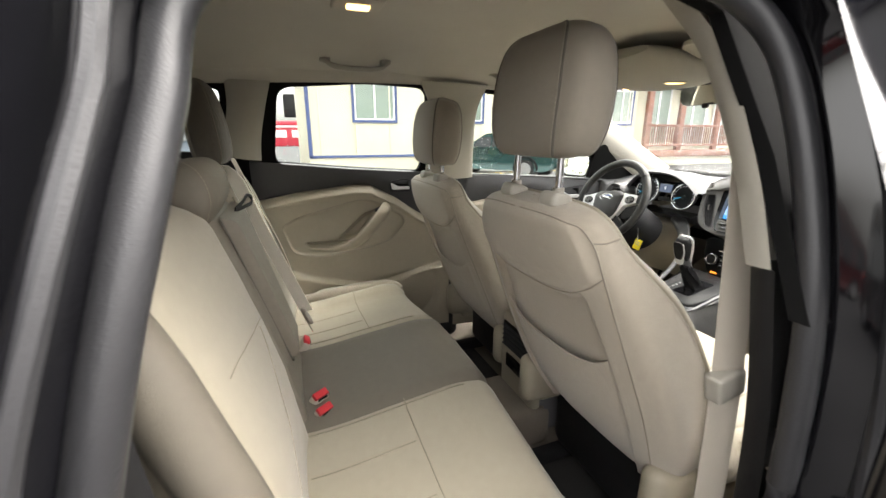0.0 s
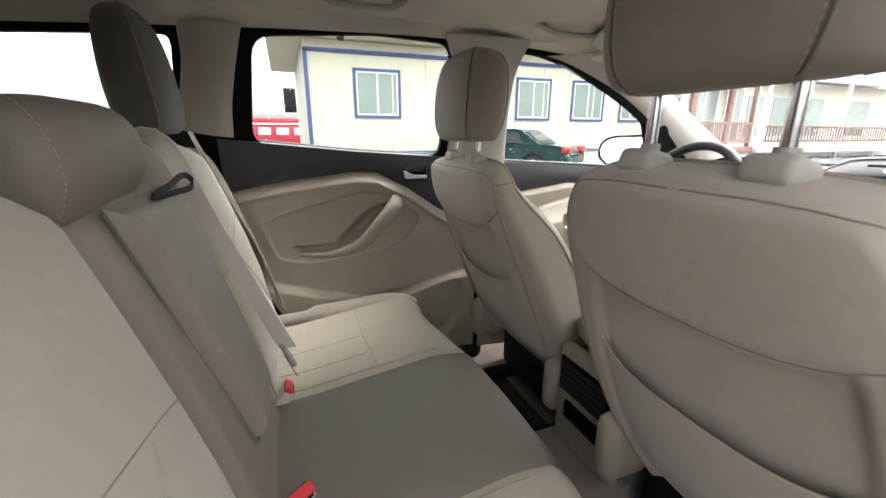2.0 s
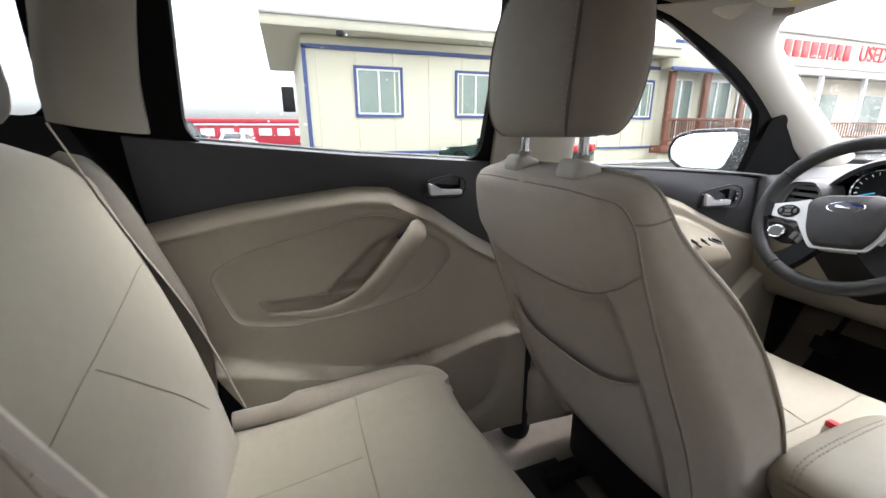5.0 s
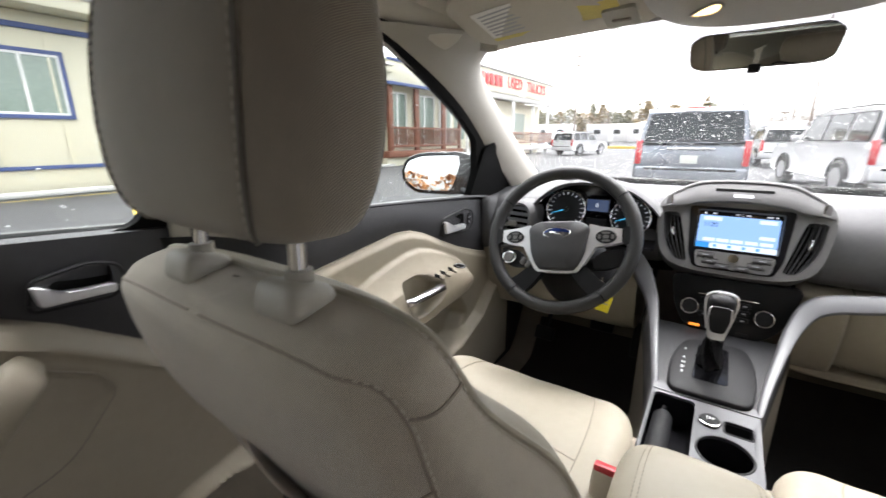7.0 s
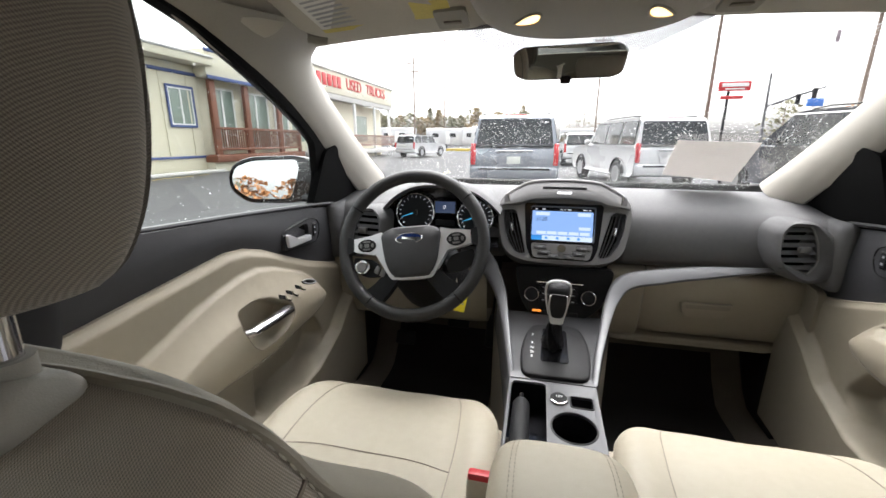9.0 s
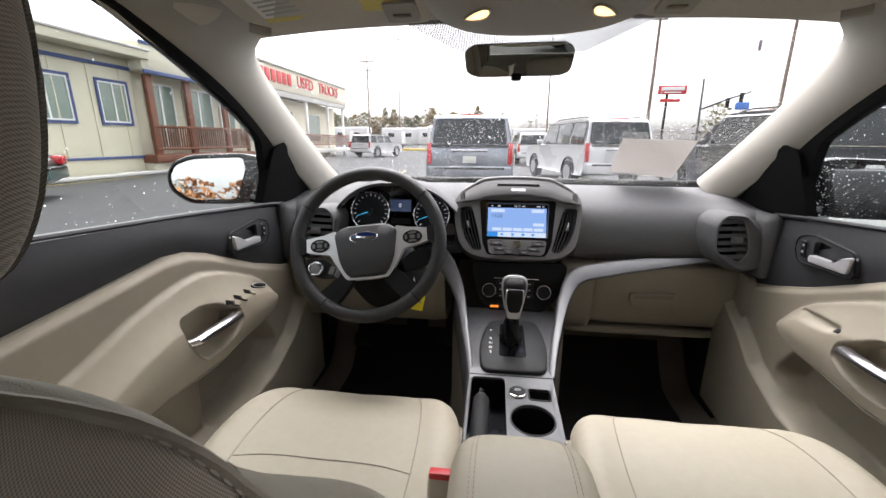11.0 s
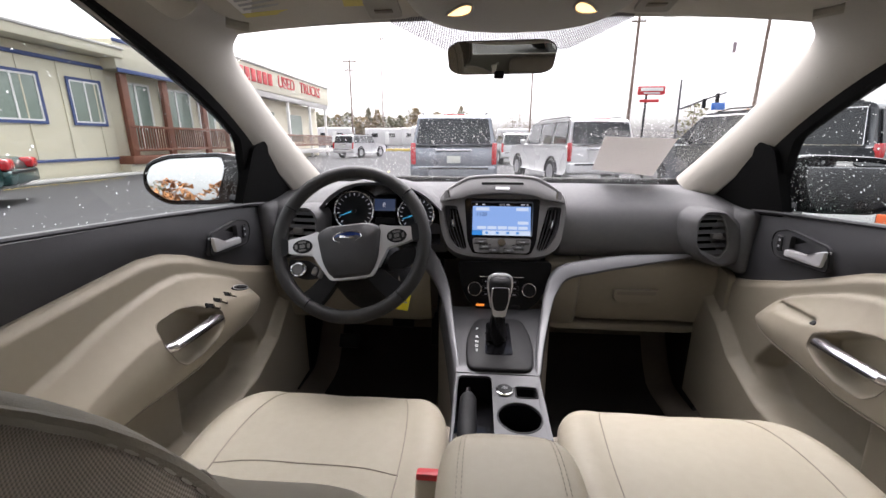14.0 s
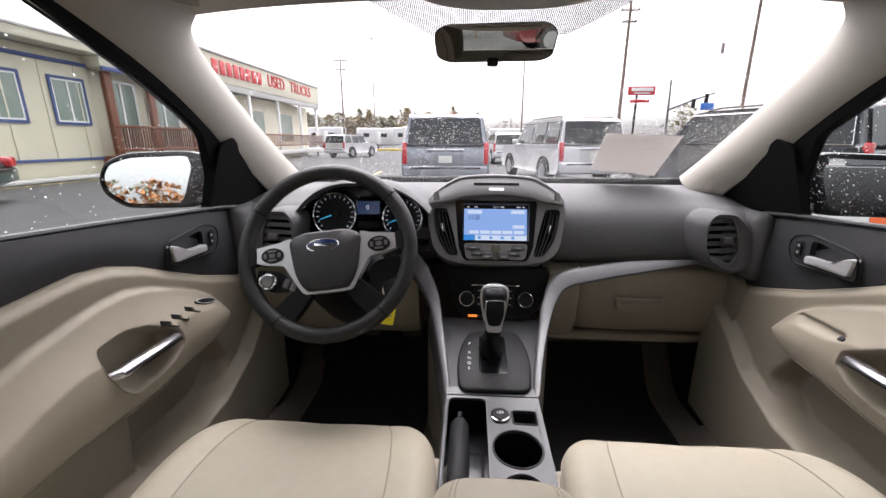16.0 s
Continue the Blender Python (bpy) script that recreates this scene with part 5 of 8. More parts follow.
belt = thing("seat_belt", "beige webbing belt drawn over the rear backrest", "seat belt", (-0.15, -0.95, 0.83), group="seat belts")
pts = spline([(-0.140, -1.12, 1.238), (-0.138, -1.050, 1.232), (-0.148, -1.000, 1.098), (-0.160, -0.953, 0.968), (-0.176, -0.898, 0.815)], 24)
part("webbing", ribbon(pts, 0.044, 0.002, (0.56, 0.77, 0.24)), M_BELT, belt, "beige woven webbing")
part("tongue", box((-0.178, -0.900, 0.800), (0.055, 0.012, 0.05), 0.006, rot=(20, 0, 15)), M_PILLAR, belt, "pale plastic latch tongue")
part("latch", box((-0.182, -0.895, 0.765), (0.022, 0.003, 0.045), 0.001, rot=(20, 0, 15)), M_CHROME, belt)
belt = thing("seat_belt", "beige webbing belt hanging beside the outer backrest", "seat belt", (-0.6, -0.95, 0.75), group="seat belts")
part("webbing", ribbon(spline([(-0.555, -1.08, 1.25), (-0.575, -1.03, 1.10), (-0.605, -0.965, 0.92), (-0.625, -0.915, 0.72)], 20), 0.046, 0.002, (1, 0.4, 0)), M_BELT, belt)
belt = thing("seat_belt", "beige front belt hanging from the centre pillar", "seat belt", (0.66, -0.2, 0.6), group="seat belts")
part("webbing", ribbon(spline([(0.622, -0.292, 1.38), (0.646, -0.288, 1.10), (0.660, -0.280, 0.85), (0.665, -0.265, 0.48)], 20), 0.046, 0.002, (0.5, 0.85, 0)), M_BELT_SHADE, belt)
part("tongue", box((0.655, -0.283, 0.935), (0.03, 0.062, 0.05), 0.007, 3, rot=(12, 0, 0)), M_PILLAR, belt, "pale plastic latch tongue")
part("anchor", box((0.615, -0.29, 1.385), (0.03, 0.07, 0.05), 0.01, 3), M_PILLAR, belt, "pale shoulder anchor")

# ---------------------------------------------------------------- dashboard
dash = thing("dashboard", "charcoal dashboard over cream lower panels", "dashboard", (0, 0.95, 0.6))


def dash_profile(x):
    """The dash from the glass round the front to its lower edge."""
    b = abs(x) / 0.74
    face = 0.735 + 0.02 * b - 0.03 * ease(abs(x), 0.50, 0.66) + 0.06 * ease(0.19 - abs(x - 0.02), 0.0, 0.05)
    crown = 1.135 - 0.02 * b ** 2
    return spline([(1.36, 1.065), (1.20, 1.085 + 0.03), (1.02, crown), (0.90, crown - 0.002), (0.82, crown - 0.018), (face + 0.025, 1.085), (face, 1.04), (face - 0.005, 0.985), (face + 0.012, 0.945), (face + 0.06, 0.92), (face + 0.14, 0.915)], 40)


part("upper_pad", skin([[(x, y, z) for y, z in dash_profile(x)] for x in np.linspace(-0.745, 0.745, 70)]), M_DASH, dash, "grained charcoal upper dash pad")

# cream lower panels: knee bolster and glove box
def lower(x0, x1, rows_yz, name, label, mt=M_BEIGE, nx=14, r=0.012):
    prof = spline(rows_yz, 24)
    rows = []
    for i, x in enumerate(np.linspace(x0, x1, nx)):
        e = min(x - x0, x1 - x)
        back = r * (1 - min(1, e / r)) ** 2 if r else 0
        rows.append([(x, y + back, z) for y, z in prof])
    part(name, skin(rows), mt, dash, label)


lower(0.285, 0.725, [(0.86, 0.925), (0.775, 0.915), (0.757, 0.88), (0.765, 0.80), (0.785, 0.73), (0.81, 0.695), (0.90, 0.685)], "glove_box", "cream glove box lid")
lower(0.17, 0.283, [(0.86, 0.93), (0.765, 0.91), (0.752, 0.87), (0.762, 0.79), (0.785, 0.71), (0.82, 0.67), (0.90, 0.66)], "side_panel", "cream panel beside the console")
lower(-0.73, -0.20, [(0.86, 0.96), (0.73, 0.945), (0.690, 0.91), (0.685, 0.84), (0.715, 0.74), (0.76, 0.69), (0.90, 0.68)], "knee_panel", "cream knee panel under the wheel")
lower(0.20, 0.70, [(1.0, 0.685), (0.845, 0.678), (0.82, 0.665), (0.84, 0.645), (1.05, 0.64)], "under_panel", "cream lower edge panel")
gh = rounded([(0.385, 0.825), (0.525, 0.828), (0.515, 0.800), (0.50, 0.782), (0.40, 0.780), (0.388, 0.80)], 0.006)
part("glove_box_latch", slab(gh, [], lambda u, v, d: (u, 0.760 - (v - 0.8) * 0.15 - d, v), 0.014), M_BEIGE, dash, "cream glove box latch")
gi = rounded([(0.395, 0.822), (0.515, 0.824), (0.512, 0.812), (0.396, 0.810)], 0.004)
part("latch_recess", slab(gi, [], lambda u, v, d: (u, 0.744 - (v - 0.8) * 0.15 - d, v), 0.002), M_SEAM, dash)

# silver wings that sweep from the console into the dash
for sg, pts, wid in ((1, [(0.104, 0.395, 0.718), (0.118, 0.47, 0.752), (0.142, 0.565, 0.80), (0.168, 0.640, 0.852), (0.208, 0.684, 0.896), (0.30, 0.702, 0.915), (0.42, 0.714, 0.932), (0.60, 0.735, 0.946)], [0.014, 0.018, 0.024, 0.036, 0.054, 0.052, 0.044, 0.014]),
                     (-1, [(-0.096, 0.395, 0.713), (-0.110, 0.47, 0.75), (-0.130, 0.565, 0.80), (-0.152, 0.635, 0.856), (-0.19, 0.675, 0.915), (-0.225, 0.69, 0.952), (-0.28, 0.71, 0.965)], [0.014, 0.018, 0.024, 0.036, 0.054, 0.056, 0.034])):
    p, w = spline(pts, 40), np.interp(np.linspace(0, len(wid) - 1, 40), range(len(wid)), wid)
    rows = []
    for i in range(40):
        t = p[min(i + 1, 39)] - p[max(i - 1, 0)]
        t /= np.linalg.norm(t)
        s = np.cross(t, (0, -0.75, 0.65))
        s = s / np.linalg.norm(s)
        nn = np.cross(s, t)
        nn = nn * (1 if nn[1] < 0 else -1)
        rows.append([p[i] + s * w[i] * 0.5 * u + nn * (0.009 * (1 - abs(u) ** 9) + 0.003 * u) for u in (-1, -0.94, -0.84, -0.5, 0, 0.5, 0.84, 0.94, 1)])
    part("silver_wing", skin(rows), M_SILVER, dash, "satin silver sweeping trim")

# centre pod with the screen, vents and hood
CX = 0.020


def pod_at(u, v, d):
    """On the leaning face of the pod: u across, v up from the screen's lower edge, d towards the seats."""
    lean = 0.36
    return (CX + u, 0.715 + lean * v - d * 0.94, 1.003 + v * 0.94 + d * lean * 0.9)


HALF_POD = [(0.112, -0.063), (0.167, -0.033), (0.187, 0.030), (0.193, 0.098), (0.177, 0.135), (0.132, 0.168), (0.090, 0.184)]
pod = [tuple(q) for q in spline([(0.0, -0.069), *HALF_POD, (0.0, 0.189), *[(-u, v) for u, v in HALF_POD[::-1]]], 96, True)]
BROW = [(0.09, 0.119), (0.125, 0.108), (0.165, 0.103), (0.188, 0.100)]
brow_low = [(-u, v) for u, v in BROW[::-1]] + [(0.0, 0.126)] + BROW
brow_top = [(-u, v) for u, v in [(0.191, 0.106)] + HALF_POD[4:]] + [(0.0, 0.189)] + HALF_POD[:3:-1] + [(0.191, 0.106)]
pod_face = [(u, v) for u, v in pod if v < 0.096]
pod_face = sorted([q for q in pod_face if q[0] >= 0], key=lambda q: q[1]) + BROW[::-1] + [(0.0, 0.126)] + [(-u, v) for u, v in BROW] + sorted([q for q in pod_face if q[0] < 0], key=lambda q: -q[1])
hole = rounded([(-0.092, -0.004), (0.092, -0.004), (0.095, 0.104), (-0.095, 0.104)], 0.006)
vl = rounded([(-0.180, 0.088), (-0.140, 0.090), (-0.120, 0.02), (-0.104, -0.046), (-0.134, -0.044), (-0.160, -0.006), (-0.172, 0.030)], 0.012)
vr = [(-u, v) for u, v in vl][::-1]
part("centre_pod", slab(pod_face, [hole, vl, vr], lambda u, v, d: pod_at(u, v, -0.05 + d), 0.062), M_POD, dash, "grey pod round the screen")
part("pod_backing", slab(pod, [], lambda u, v, d: pod_at(u, v, -0.06 + d), 0.015), M_GLOSSBLACK, dash)
rows = [[pod_at(u, v, d) for u, v in grow(pod, g)] for g, d in ((-0.006, 0.0125), (-0.002, 0.0115), (0.001, 0.007), (0.003, -0.004), (0.005, -0.03), (0.010, -0.12))]
part("pod_body", skin(rows, close_v=True), M_POD, dash, "rounded grey pod shell")
# brow above the screen
lo_e, up_e = spline(brow_low, 61), spline(brow_top, 61)
rows = []
for i in range(61):
    k = 1 - abs(2 * i / 60 - 1) ** 5
    rows.append([pod_at(*(lo_e[i] * (1 - f) + up_e[i] * f), 0.0125 + (d - 0.0125) * k) for f, d in ((-0.02, 0.008), (0.0, 0.022), (0.03, 0.0262), (0.10, 0.0272), (0.45, 0.020), (0.8, 0.012), (0.95, 0.006), (1.0, 0.0), (1.0, -0.03))])
part("brow", skin(rows), M_POD, dash, "grey brow over the screen")
on_brow = lambda u, v, d: pod_at(u, v, 0.0278 - (v - 0.126) * 0.30 + d)
part("brow_slot", slab(rounded([(-0.064, 0.1545), (0.064, 0.1545), (0.064, 0.1625), (-0.064, 0.1625)], 0.002), [], on_brow, 0.0008), M_VOID, dash, "narrow black slot")
part("brow_badge", slab([(-0.021, 0.139), (0.021, 0.139), (0.021, 0.147), (-0.021, 0.147)], [], on_brow, 0.0012), M_CHROME, dash, "small silver label bar", smooth=0)
for sg in (-1, 1):
    key_face = rounded([(sg * 0.160, 0.110), (sg * 0.178, 0.109), (sg * 0.177, 0.133), (sg * 0.165, 0.137)], 0.004)
    part("pod_button", slab(key_face, [], lambda u, v, d: pod_at(u, v, 0.012 + d), 0.010), M_POD, dash, "small grey button")
    part("button_edge", slab([(sg * 0.161, 0.111), (sg * 0.1635, 0.111), (sg * 0.168, 0.135), (sg * 0.1655, 0.135)], [], lambda u, v, d: pod_at(u, v, 0.0222 + d), 0.0008), M_CHROME, dash, "bright button edge", smooth=0)
    loop = vl if sg < 0 else vr
    bm = bmesh.new()
    for k in range(4):
        a = 0.14 + 0.24 * k
        line_uv = spline([(sg * (0.179 - 0.038 * a), 0.088), (sg * (0.171 - 0.046 * a), 0.028), (sg * (0.137 - 0.030 * a), -0.044)], 12)
        ribbon([pod_at(u, v, 0.000) for u, v in line_uv], 0.0022, 0.014, (1, 0, 0), bm=bm)
    part("vent_slats", bm, M_DOORTOP, dash, "black upright vent slats")
    part("vent_tab", box(pod_at(sg * 0.149, 0.034, 0.011), (0.006, 0.010, 0.024), 0.002, rot=(-20, sg * 12, 0)), M_CHROME, dash, "silver vent tab")
    part("vent_rim", tube([pod_at(u, v, 0.0125) for u, v in grow(loop, 0.001)], 0.0016, 6, True), M_DASH, dash, "thin grey vent rim")

screen = part("touch_screen", slab(rounded([(-0.091, -0.003), (0.091, -0.003), (0.094, 0.103), (-0.094, 0.103)], 0.004), [], lambda u, v, d: pod_at(u, v, -0.012 + d), 0.004), M_SCREENK, dash, "lit colour touch screen")


def on_screen(name, u0, u1, v0, v1, mt, h=0.0006, label=""):
    part(name, slab([(u0, v0), (u1, v0), (u1, v1), (u0, v1)], [], lambda u, v, d: pod_at(u, v, -0.008 + d), h), mt, screen, label, smooth=0)


on_screen("picture", -0.090, 0.090, 0.016, 0.092, M_SCREEN, label="blue radio screen picture")
on_screen("bottom_bar", -0.058, 0.090, 0.001, 0.0155, M_SCREENW, label="pale menu bar")
on_screen("tile", -0.090, -0.0585, 0.001, 0.0155, M_SCREENB, label="blue menu tile")
for u in (-0.045, -0.012, 0.02, 0.05):
    on_screen("menu_mark", u - 0.004, u + 0.004, 0.005, 0.012, M_SCREENB, 0.001)
for i in range(5):
    on_screen("preset", -0.075 + 0.032 * i, -0.047 + 0.032 * i, 0.020, 0.029, M_SCREENW, 0.001, "pale preset button")
on_screen("button", 0.045, 0.083, 0.078, 0.088, M_SCREENW, 0.001, "pale screen button")
on_screen("button", -0.080, -0.038, 0.078, 0.088, M_SCREENW, 0.001, "pale screen button")
on_screen("button", 0.050, 0.083, 0.036, 0.045, M_SCREENW, 0.001, "pale screen button")
face = lambda u, v, d: basis(pod_at(u, v, d), (1, 0, 0), (0, 0.36, 0.94))
part("station", words("1120", 0.017, face(-0.062, 0.066, -0.0068)), mat("dark_screen_text", (0.01, 0.02, 0.08), 0.5), screen, "dark station number", smooth=0)
part("clock", words("10:12", 0.009, face(0.0, 0.0975, -0.0076)), M_GAUGE, screen, "white clock digits", smooth=0)
# black surround of the screen
frame_out = rounded([(-0.088, -0.058), (0.088, -0.058), (0.104, -0.020), (0.116, 0.112), (-0.116, 0.112), (-0.104, -0.020)], 0.012)
part("screen_surround", slab(frame_out, [hole], lambda u, v, d: pod_at(u, v, 0.011 + d), 0.003), M_GLOSSBLACK, dash, "gloss black screen surround")
for u, w in ((-0.078, 0.003), (-0.056, 0.005), (0.020, 0.005), (0.066, 0.006), (0.080, 0.003)):
    on_screen("status_mark", u - w, u + w, 0.0955, 0.0995, M_GAUGE, 0.001)
# audio controls under the screen
ctl = rounded([(-0.090, -0.010), (0.090, -0.010), (0.082, -0.055), (-0.082, -0.055)], 0.012)
part("control_panel", slab(ctl, [], lambda u, v, d: pod_at(u, v, 0.008 + d), 0.010), M_POD, dash, "dark grey audio control panel")
part("volume_knob", cyl(pod_at(0.0, -0.024, 0.022), 0.0115, 0.016, (70, 0, 0), 24, bevel=0.003), M_CHROME, dash, "silver volume knob")
for u, v, w in ((-0.062, -0.022, 0.036), (0.062, -0.022, 0.036), (-0.050, -0.038, 0.034), (0.050, -0.038, 0.034), (-0.022, -0.048, 0.03), (0.022, -0.048, 0.03)):
    part("audio_button", box(pod_at(u, v, 0.019), (w, 0.005, 0.011), 0.003, rot=(-20, 0, 0)), M_DASH, dash, "dark audio button")
    part("button_line", tube([pod_at(u + a * w / 2, v + b * 0.0065, 0.0185) for a, b in ((-1.05, -1), (1.05, -1), (1.05, 1), (-1.05, 1))], 0.0008, 4, True), M_VOID, dash)
    part("button_mark", box(pod_at(u, v, 0.0222), (w * 0.4, 0.0008, 0.0018), 0, rot=(-20, 0, 0)), M_GREYPRINT, dash, smooth=0)

# climate panel
M_CLIMATE = mat("satin_black_panel", (0.008, 0.008, 0.009), 0.35, spec=0.15, vary=0.1)
part("climate_panel", slab(rounded([(-0.115, 0.915), (0.183, 0.92), (0.168, 0.845), (0.140, 0.795), (0.100, 0.768), (0.035, 0.758), (-0.030, 0.762), (-0.070, 0.782), (-0.098, 0.83)], 0.02), [], lambda u, v, d: (u, 0.735 - (0.9 - v) * 0.25 - d, v), 0.02), M_CLIMATE, dash, "black climate panel")
for x in (-0.058, 0.110):
    part("climate_knob", cyl((x, 0.692, 0.835), 0.021, 0.022, (76, 0, 0), 28, bevel=0.003), M_DARK, dash, "black climate knob")
    part("knob_ring", tube([(x + 0.0205 * math.cos(a), 0.682 + 0.0205 * math.sin(a) * 0.25, 0.8375 + 0.0205 * math.sin(a)) for a in np.linspace(0, 2 * math.pi, 28, endpoint=False)], 0.002, 6, True), M_CHROME, dash, "chrome knob ring")
for x in (-0.022, 0.066):
    for z in (0.858, 0.838, 0.818):
        part("climate_button", box((x, 0.704 - (0.9 - z) * 0.12, z), (0.026, 0.006, 0.013), 0.002, rot=(-14, 0, 0)), M_CLIMATE, dash, "black climate button")
        part("button_mark", box((x, 0.7003 - (0.9 - z) * 0.12, z), (0.009, 0.0008, 0.003), 0, rot=(-14, 0, 0)), M_GREYPRINT, dash, smooth=0)
part("hazard_lamp", box((-0.040, 0.6835, 0.784), (0.026, 0.003, 0.007), 0.001, rot=(-14, 0, 0)), M_AMBER, dash, "lit amber indicator")
for x in (-0.010, 0.030, 0.070):
    part("climate_button", box((x, 0.6825, 0.780), (0.028, 0.005, 0.011), 0.002, rot=(-14, 0, 0)), M_DARK, dash, "black climate button")
for x0, x1 in ((-0.044, -0.006), (0.052, 0.094)):
    part("chrome_line", box(((x0 + x1) / 2, 0.703, 0.872), (x1 - x0, 0.003, 0.003), 0.001, rot=(-14, 0, 0)), M_CHROME, dash, "thin chrome line")


def end_vent(x, y, z, sg, turn, label):
    """A rounded side vent with slats."""
    m = pose(x, y, z, 0, 0, turn)
    loop = rounded([(-0.055, 0.037), (-0.039, 0.063), (0.019, 0.060), (0.038, 0.014), (0.044, -0.036), (0.017, -0.068), (-0.051, -0.039), (-0.059, -0.014)], 0.012, 5)
    shell = rounded([(-0.072, 0.050), (-0.038, 0.076), (0.034, 0.070), (0.086, 0.034), (0.109, -0.034), (0.093, -0.086), (0.015, -0.097), (-0.040, -0.073), (-0.070, -0.014)], 0.03, 5)
    if sg < 0:
        loop, shell = [(-u, v) for u, v in loop][::-1], [(-u, v) for u, v in shell][::-1]
    place = lambda u, v, d: tuple(m @ Vector((u, -d + 0.12 * v, v)))
    ring_in, ring_out = spline(loop, 72, True), spline(shell, 72, True)
    ring_out = np.array([ring_out[np.argmin(np.abs(np.angle(np.exp(1j * (np.arctan2(ring_out[:, 1], ring_out[:, 0]) - math.atan2(v, u))))))] for u, v in ring_in])
    rows = [[place(*(a * (1 - f) + b * f), d) for a, b in zip(ring_in, ring_out)] for f, d in ((0.0, -0.03), (0.0, 0.004), (0.10, 0.010), (0.55, 0.016), (0.88, 0.008), (1.0, -0.006), (1.05, -0.06))]
    part("side_vent", skin(rows, close_v=True), M_DASH, dash, label)
    part("vent_rim", tube([place(u, v, 0.006) for u, v in loop], 0.003, 6, True), M_POD, dash)
    part("vent_back", slab(loop, [], lambda u, v, d: place(u, v, d - 0.028), 0.004), M_GLOSSBLACK, dash)
    bm = bmesh.new()
    for k in range(6):
        v = -0.050 + 0.020 * k
        lo_u, hi_u = (-0.052, 0.036 - 0.12 * v) if sg > 0 else (-0.036 + 0.12 * v, 0.052)
        ribbon([place(u, v, 0.000) for u in (lo_u, (lo_u + hi_u) / 2, hi_u)], 0.013, 0.003, (0, 0.75, 0.65), bm=bm)
    part("vent_slats", bm, M_DASH, dash, "black level vent slats")
    part("vent_tab", box(place(0.0, 0.0, 0.012), (0.030, 0.012, 0.016), 0.003, rot=(0, 0, turn)), M_POD, dash, "grey vent tab")


end_vent(0.628, 0.695, 1.022, 1, 12, "charcoal rounded side vent housing")
end_vent(-0.592, 0.655, 1.022, -1, -10, "charcoal rounded side vent housing")
for sg in (-1, 1):
    part("end_cap", box((sg * 0.725, 0.80, 1.0), (0.05, 0.24, 0.19), 0.03, 3), M_DASH, dash, "charcoal dash end")

# instrument hood and dials
IX = -0.350
rows = []
for f in np.linspace(0, 1, 30):
    k = 2 * f - 1
    z = 1.172 - 0.085 * abs(k) ** 2.6
    x = IX + 0.188 * k
    rows.append([(x, 0.655 + 0.03 * abs(k), z - 0.012), (x, 0.640 + 0.03 * abs(k), z - 0.003), (x, 0.655 + 0.03 * abs(k), z + 0.004), (x * 1.0, 0.72, z + 0.002), (x, 0.82, max(z - 0.008, 1.10)), (x, 0.98, 1.128)])
part("instrument_hood", skin(rows), M_DASH, dash, "charcoal hood over the instruments")
rows = []
for f in np.linspace(0, 1, 30):
    k = 2 * f - 1
    z = 1.160 - 0.085 * abs(k) ** 2.6
    x = IX + 0.185 * k
    rows.append([(x, 0.657 + 0.03 * abs(k), z), (IX + 0.178 * k, 0.735, z - 0.006), (IX + 0.178 * k, 0.740, 1.0), (IX + 0.185 * k, 0.66, 0.985)])
part("instrument_recess", skin(rows), M_GLOSSBLACK, dash)


def dial(x, z, r, marks):
    c = lambda a, q, d=0.0: (x + q * math.cos(a), 0.712 - d + 0.22 * q * math.sin(a), z + q * math.sin(a) * 0.97)
    part("dial_face", cyl((x, 0.722, z), r, 0.006, (78, 0, 0), 40), M_DARK, dash, "black round instrument dial")
    part("dial_ring", tube([c(a, r * 1.02, 0.010) for a in np.linspace(0, 2 * math.pi, 40, endpoint=False)], 0.0028, 8, True), M_CHROME, dash, "thin chrome dial ring")
    bm = bmesh.new()
    for k in range(marks):
        a = radians(222 - 264 * k / (marks - 1))
        tube([c(a, r * 0.78, 0.008), c(a, r * (0.92 if k % 2 else 0.90), 0.008)], 0.0011 if k % 2 == 0 else 0.0006, 4, bm=bm)
    part("dial_marks", bm, M_GAUGE, dash, "white dial marks")
    a = radians(200)
    part("needle", tube([c(a, 0.003, 0.010), c(a, r * 0.8, 0.010)], [0.0018, 0.0008], 6), M_NEEDLE, dash, "lit blue needle")
    part("needle_hub", cyl(c(0, 0, 0.012), 0.008, 0.006, (78, 0, 0), 16), M_DARK, dash)


dial(-0.437, 1.075, 0.060, 17)
dial(-0.243, 1.067, 0.054, 17)
info = part("info_display", box((-0.340, 0.712, 1.095), (0.074, 0.006, 0.046), 0.003, rot=(-12, 0, 0)), M_SCREENK, dash, "small information display")
part("info_picture", box((-0.340, 0.7085, 1.0935), (0.064, 0.002, 0.036), 0.0, rot=(-12, 0, 0)), M_INFO, info, "dim blue display picture")
part("speed_digit", words("0", 0.017, basis((-0.342, 0.7065, 1.094), (1, 0, 0), (0, 0.2, 0.98))), M_GAUGE, info, "white speed digit", smooth=0)
part("trip_display", box((-0.340, 0.705, 1.045), (0.062, 0.004, 0.018), 0.004, rot=(-12, 0, 0)), M_DARK, dash)

# ---------------------------------------------------------------- steering wheel
WC, TILT, TURN = Vector((-0.353, 0.398, 1.052)), radians(26), radians(8)
W_UP, W_OUT = Vector((0, math.sin(TILT), math.cos(TILT))), Vector((0, -math.cos(TILT), math.sin(TILT)))
wheel = thing("steering_wheel", "black four-spoke steering wheel with silver inserts", "steering wheel", tuple(WC))


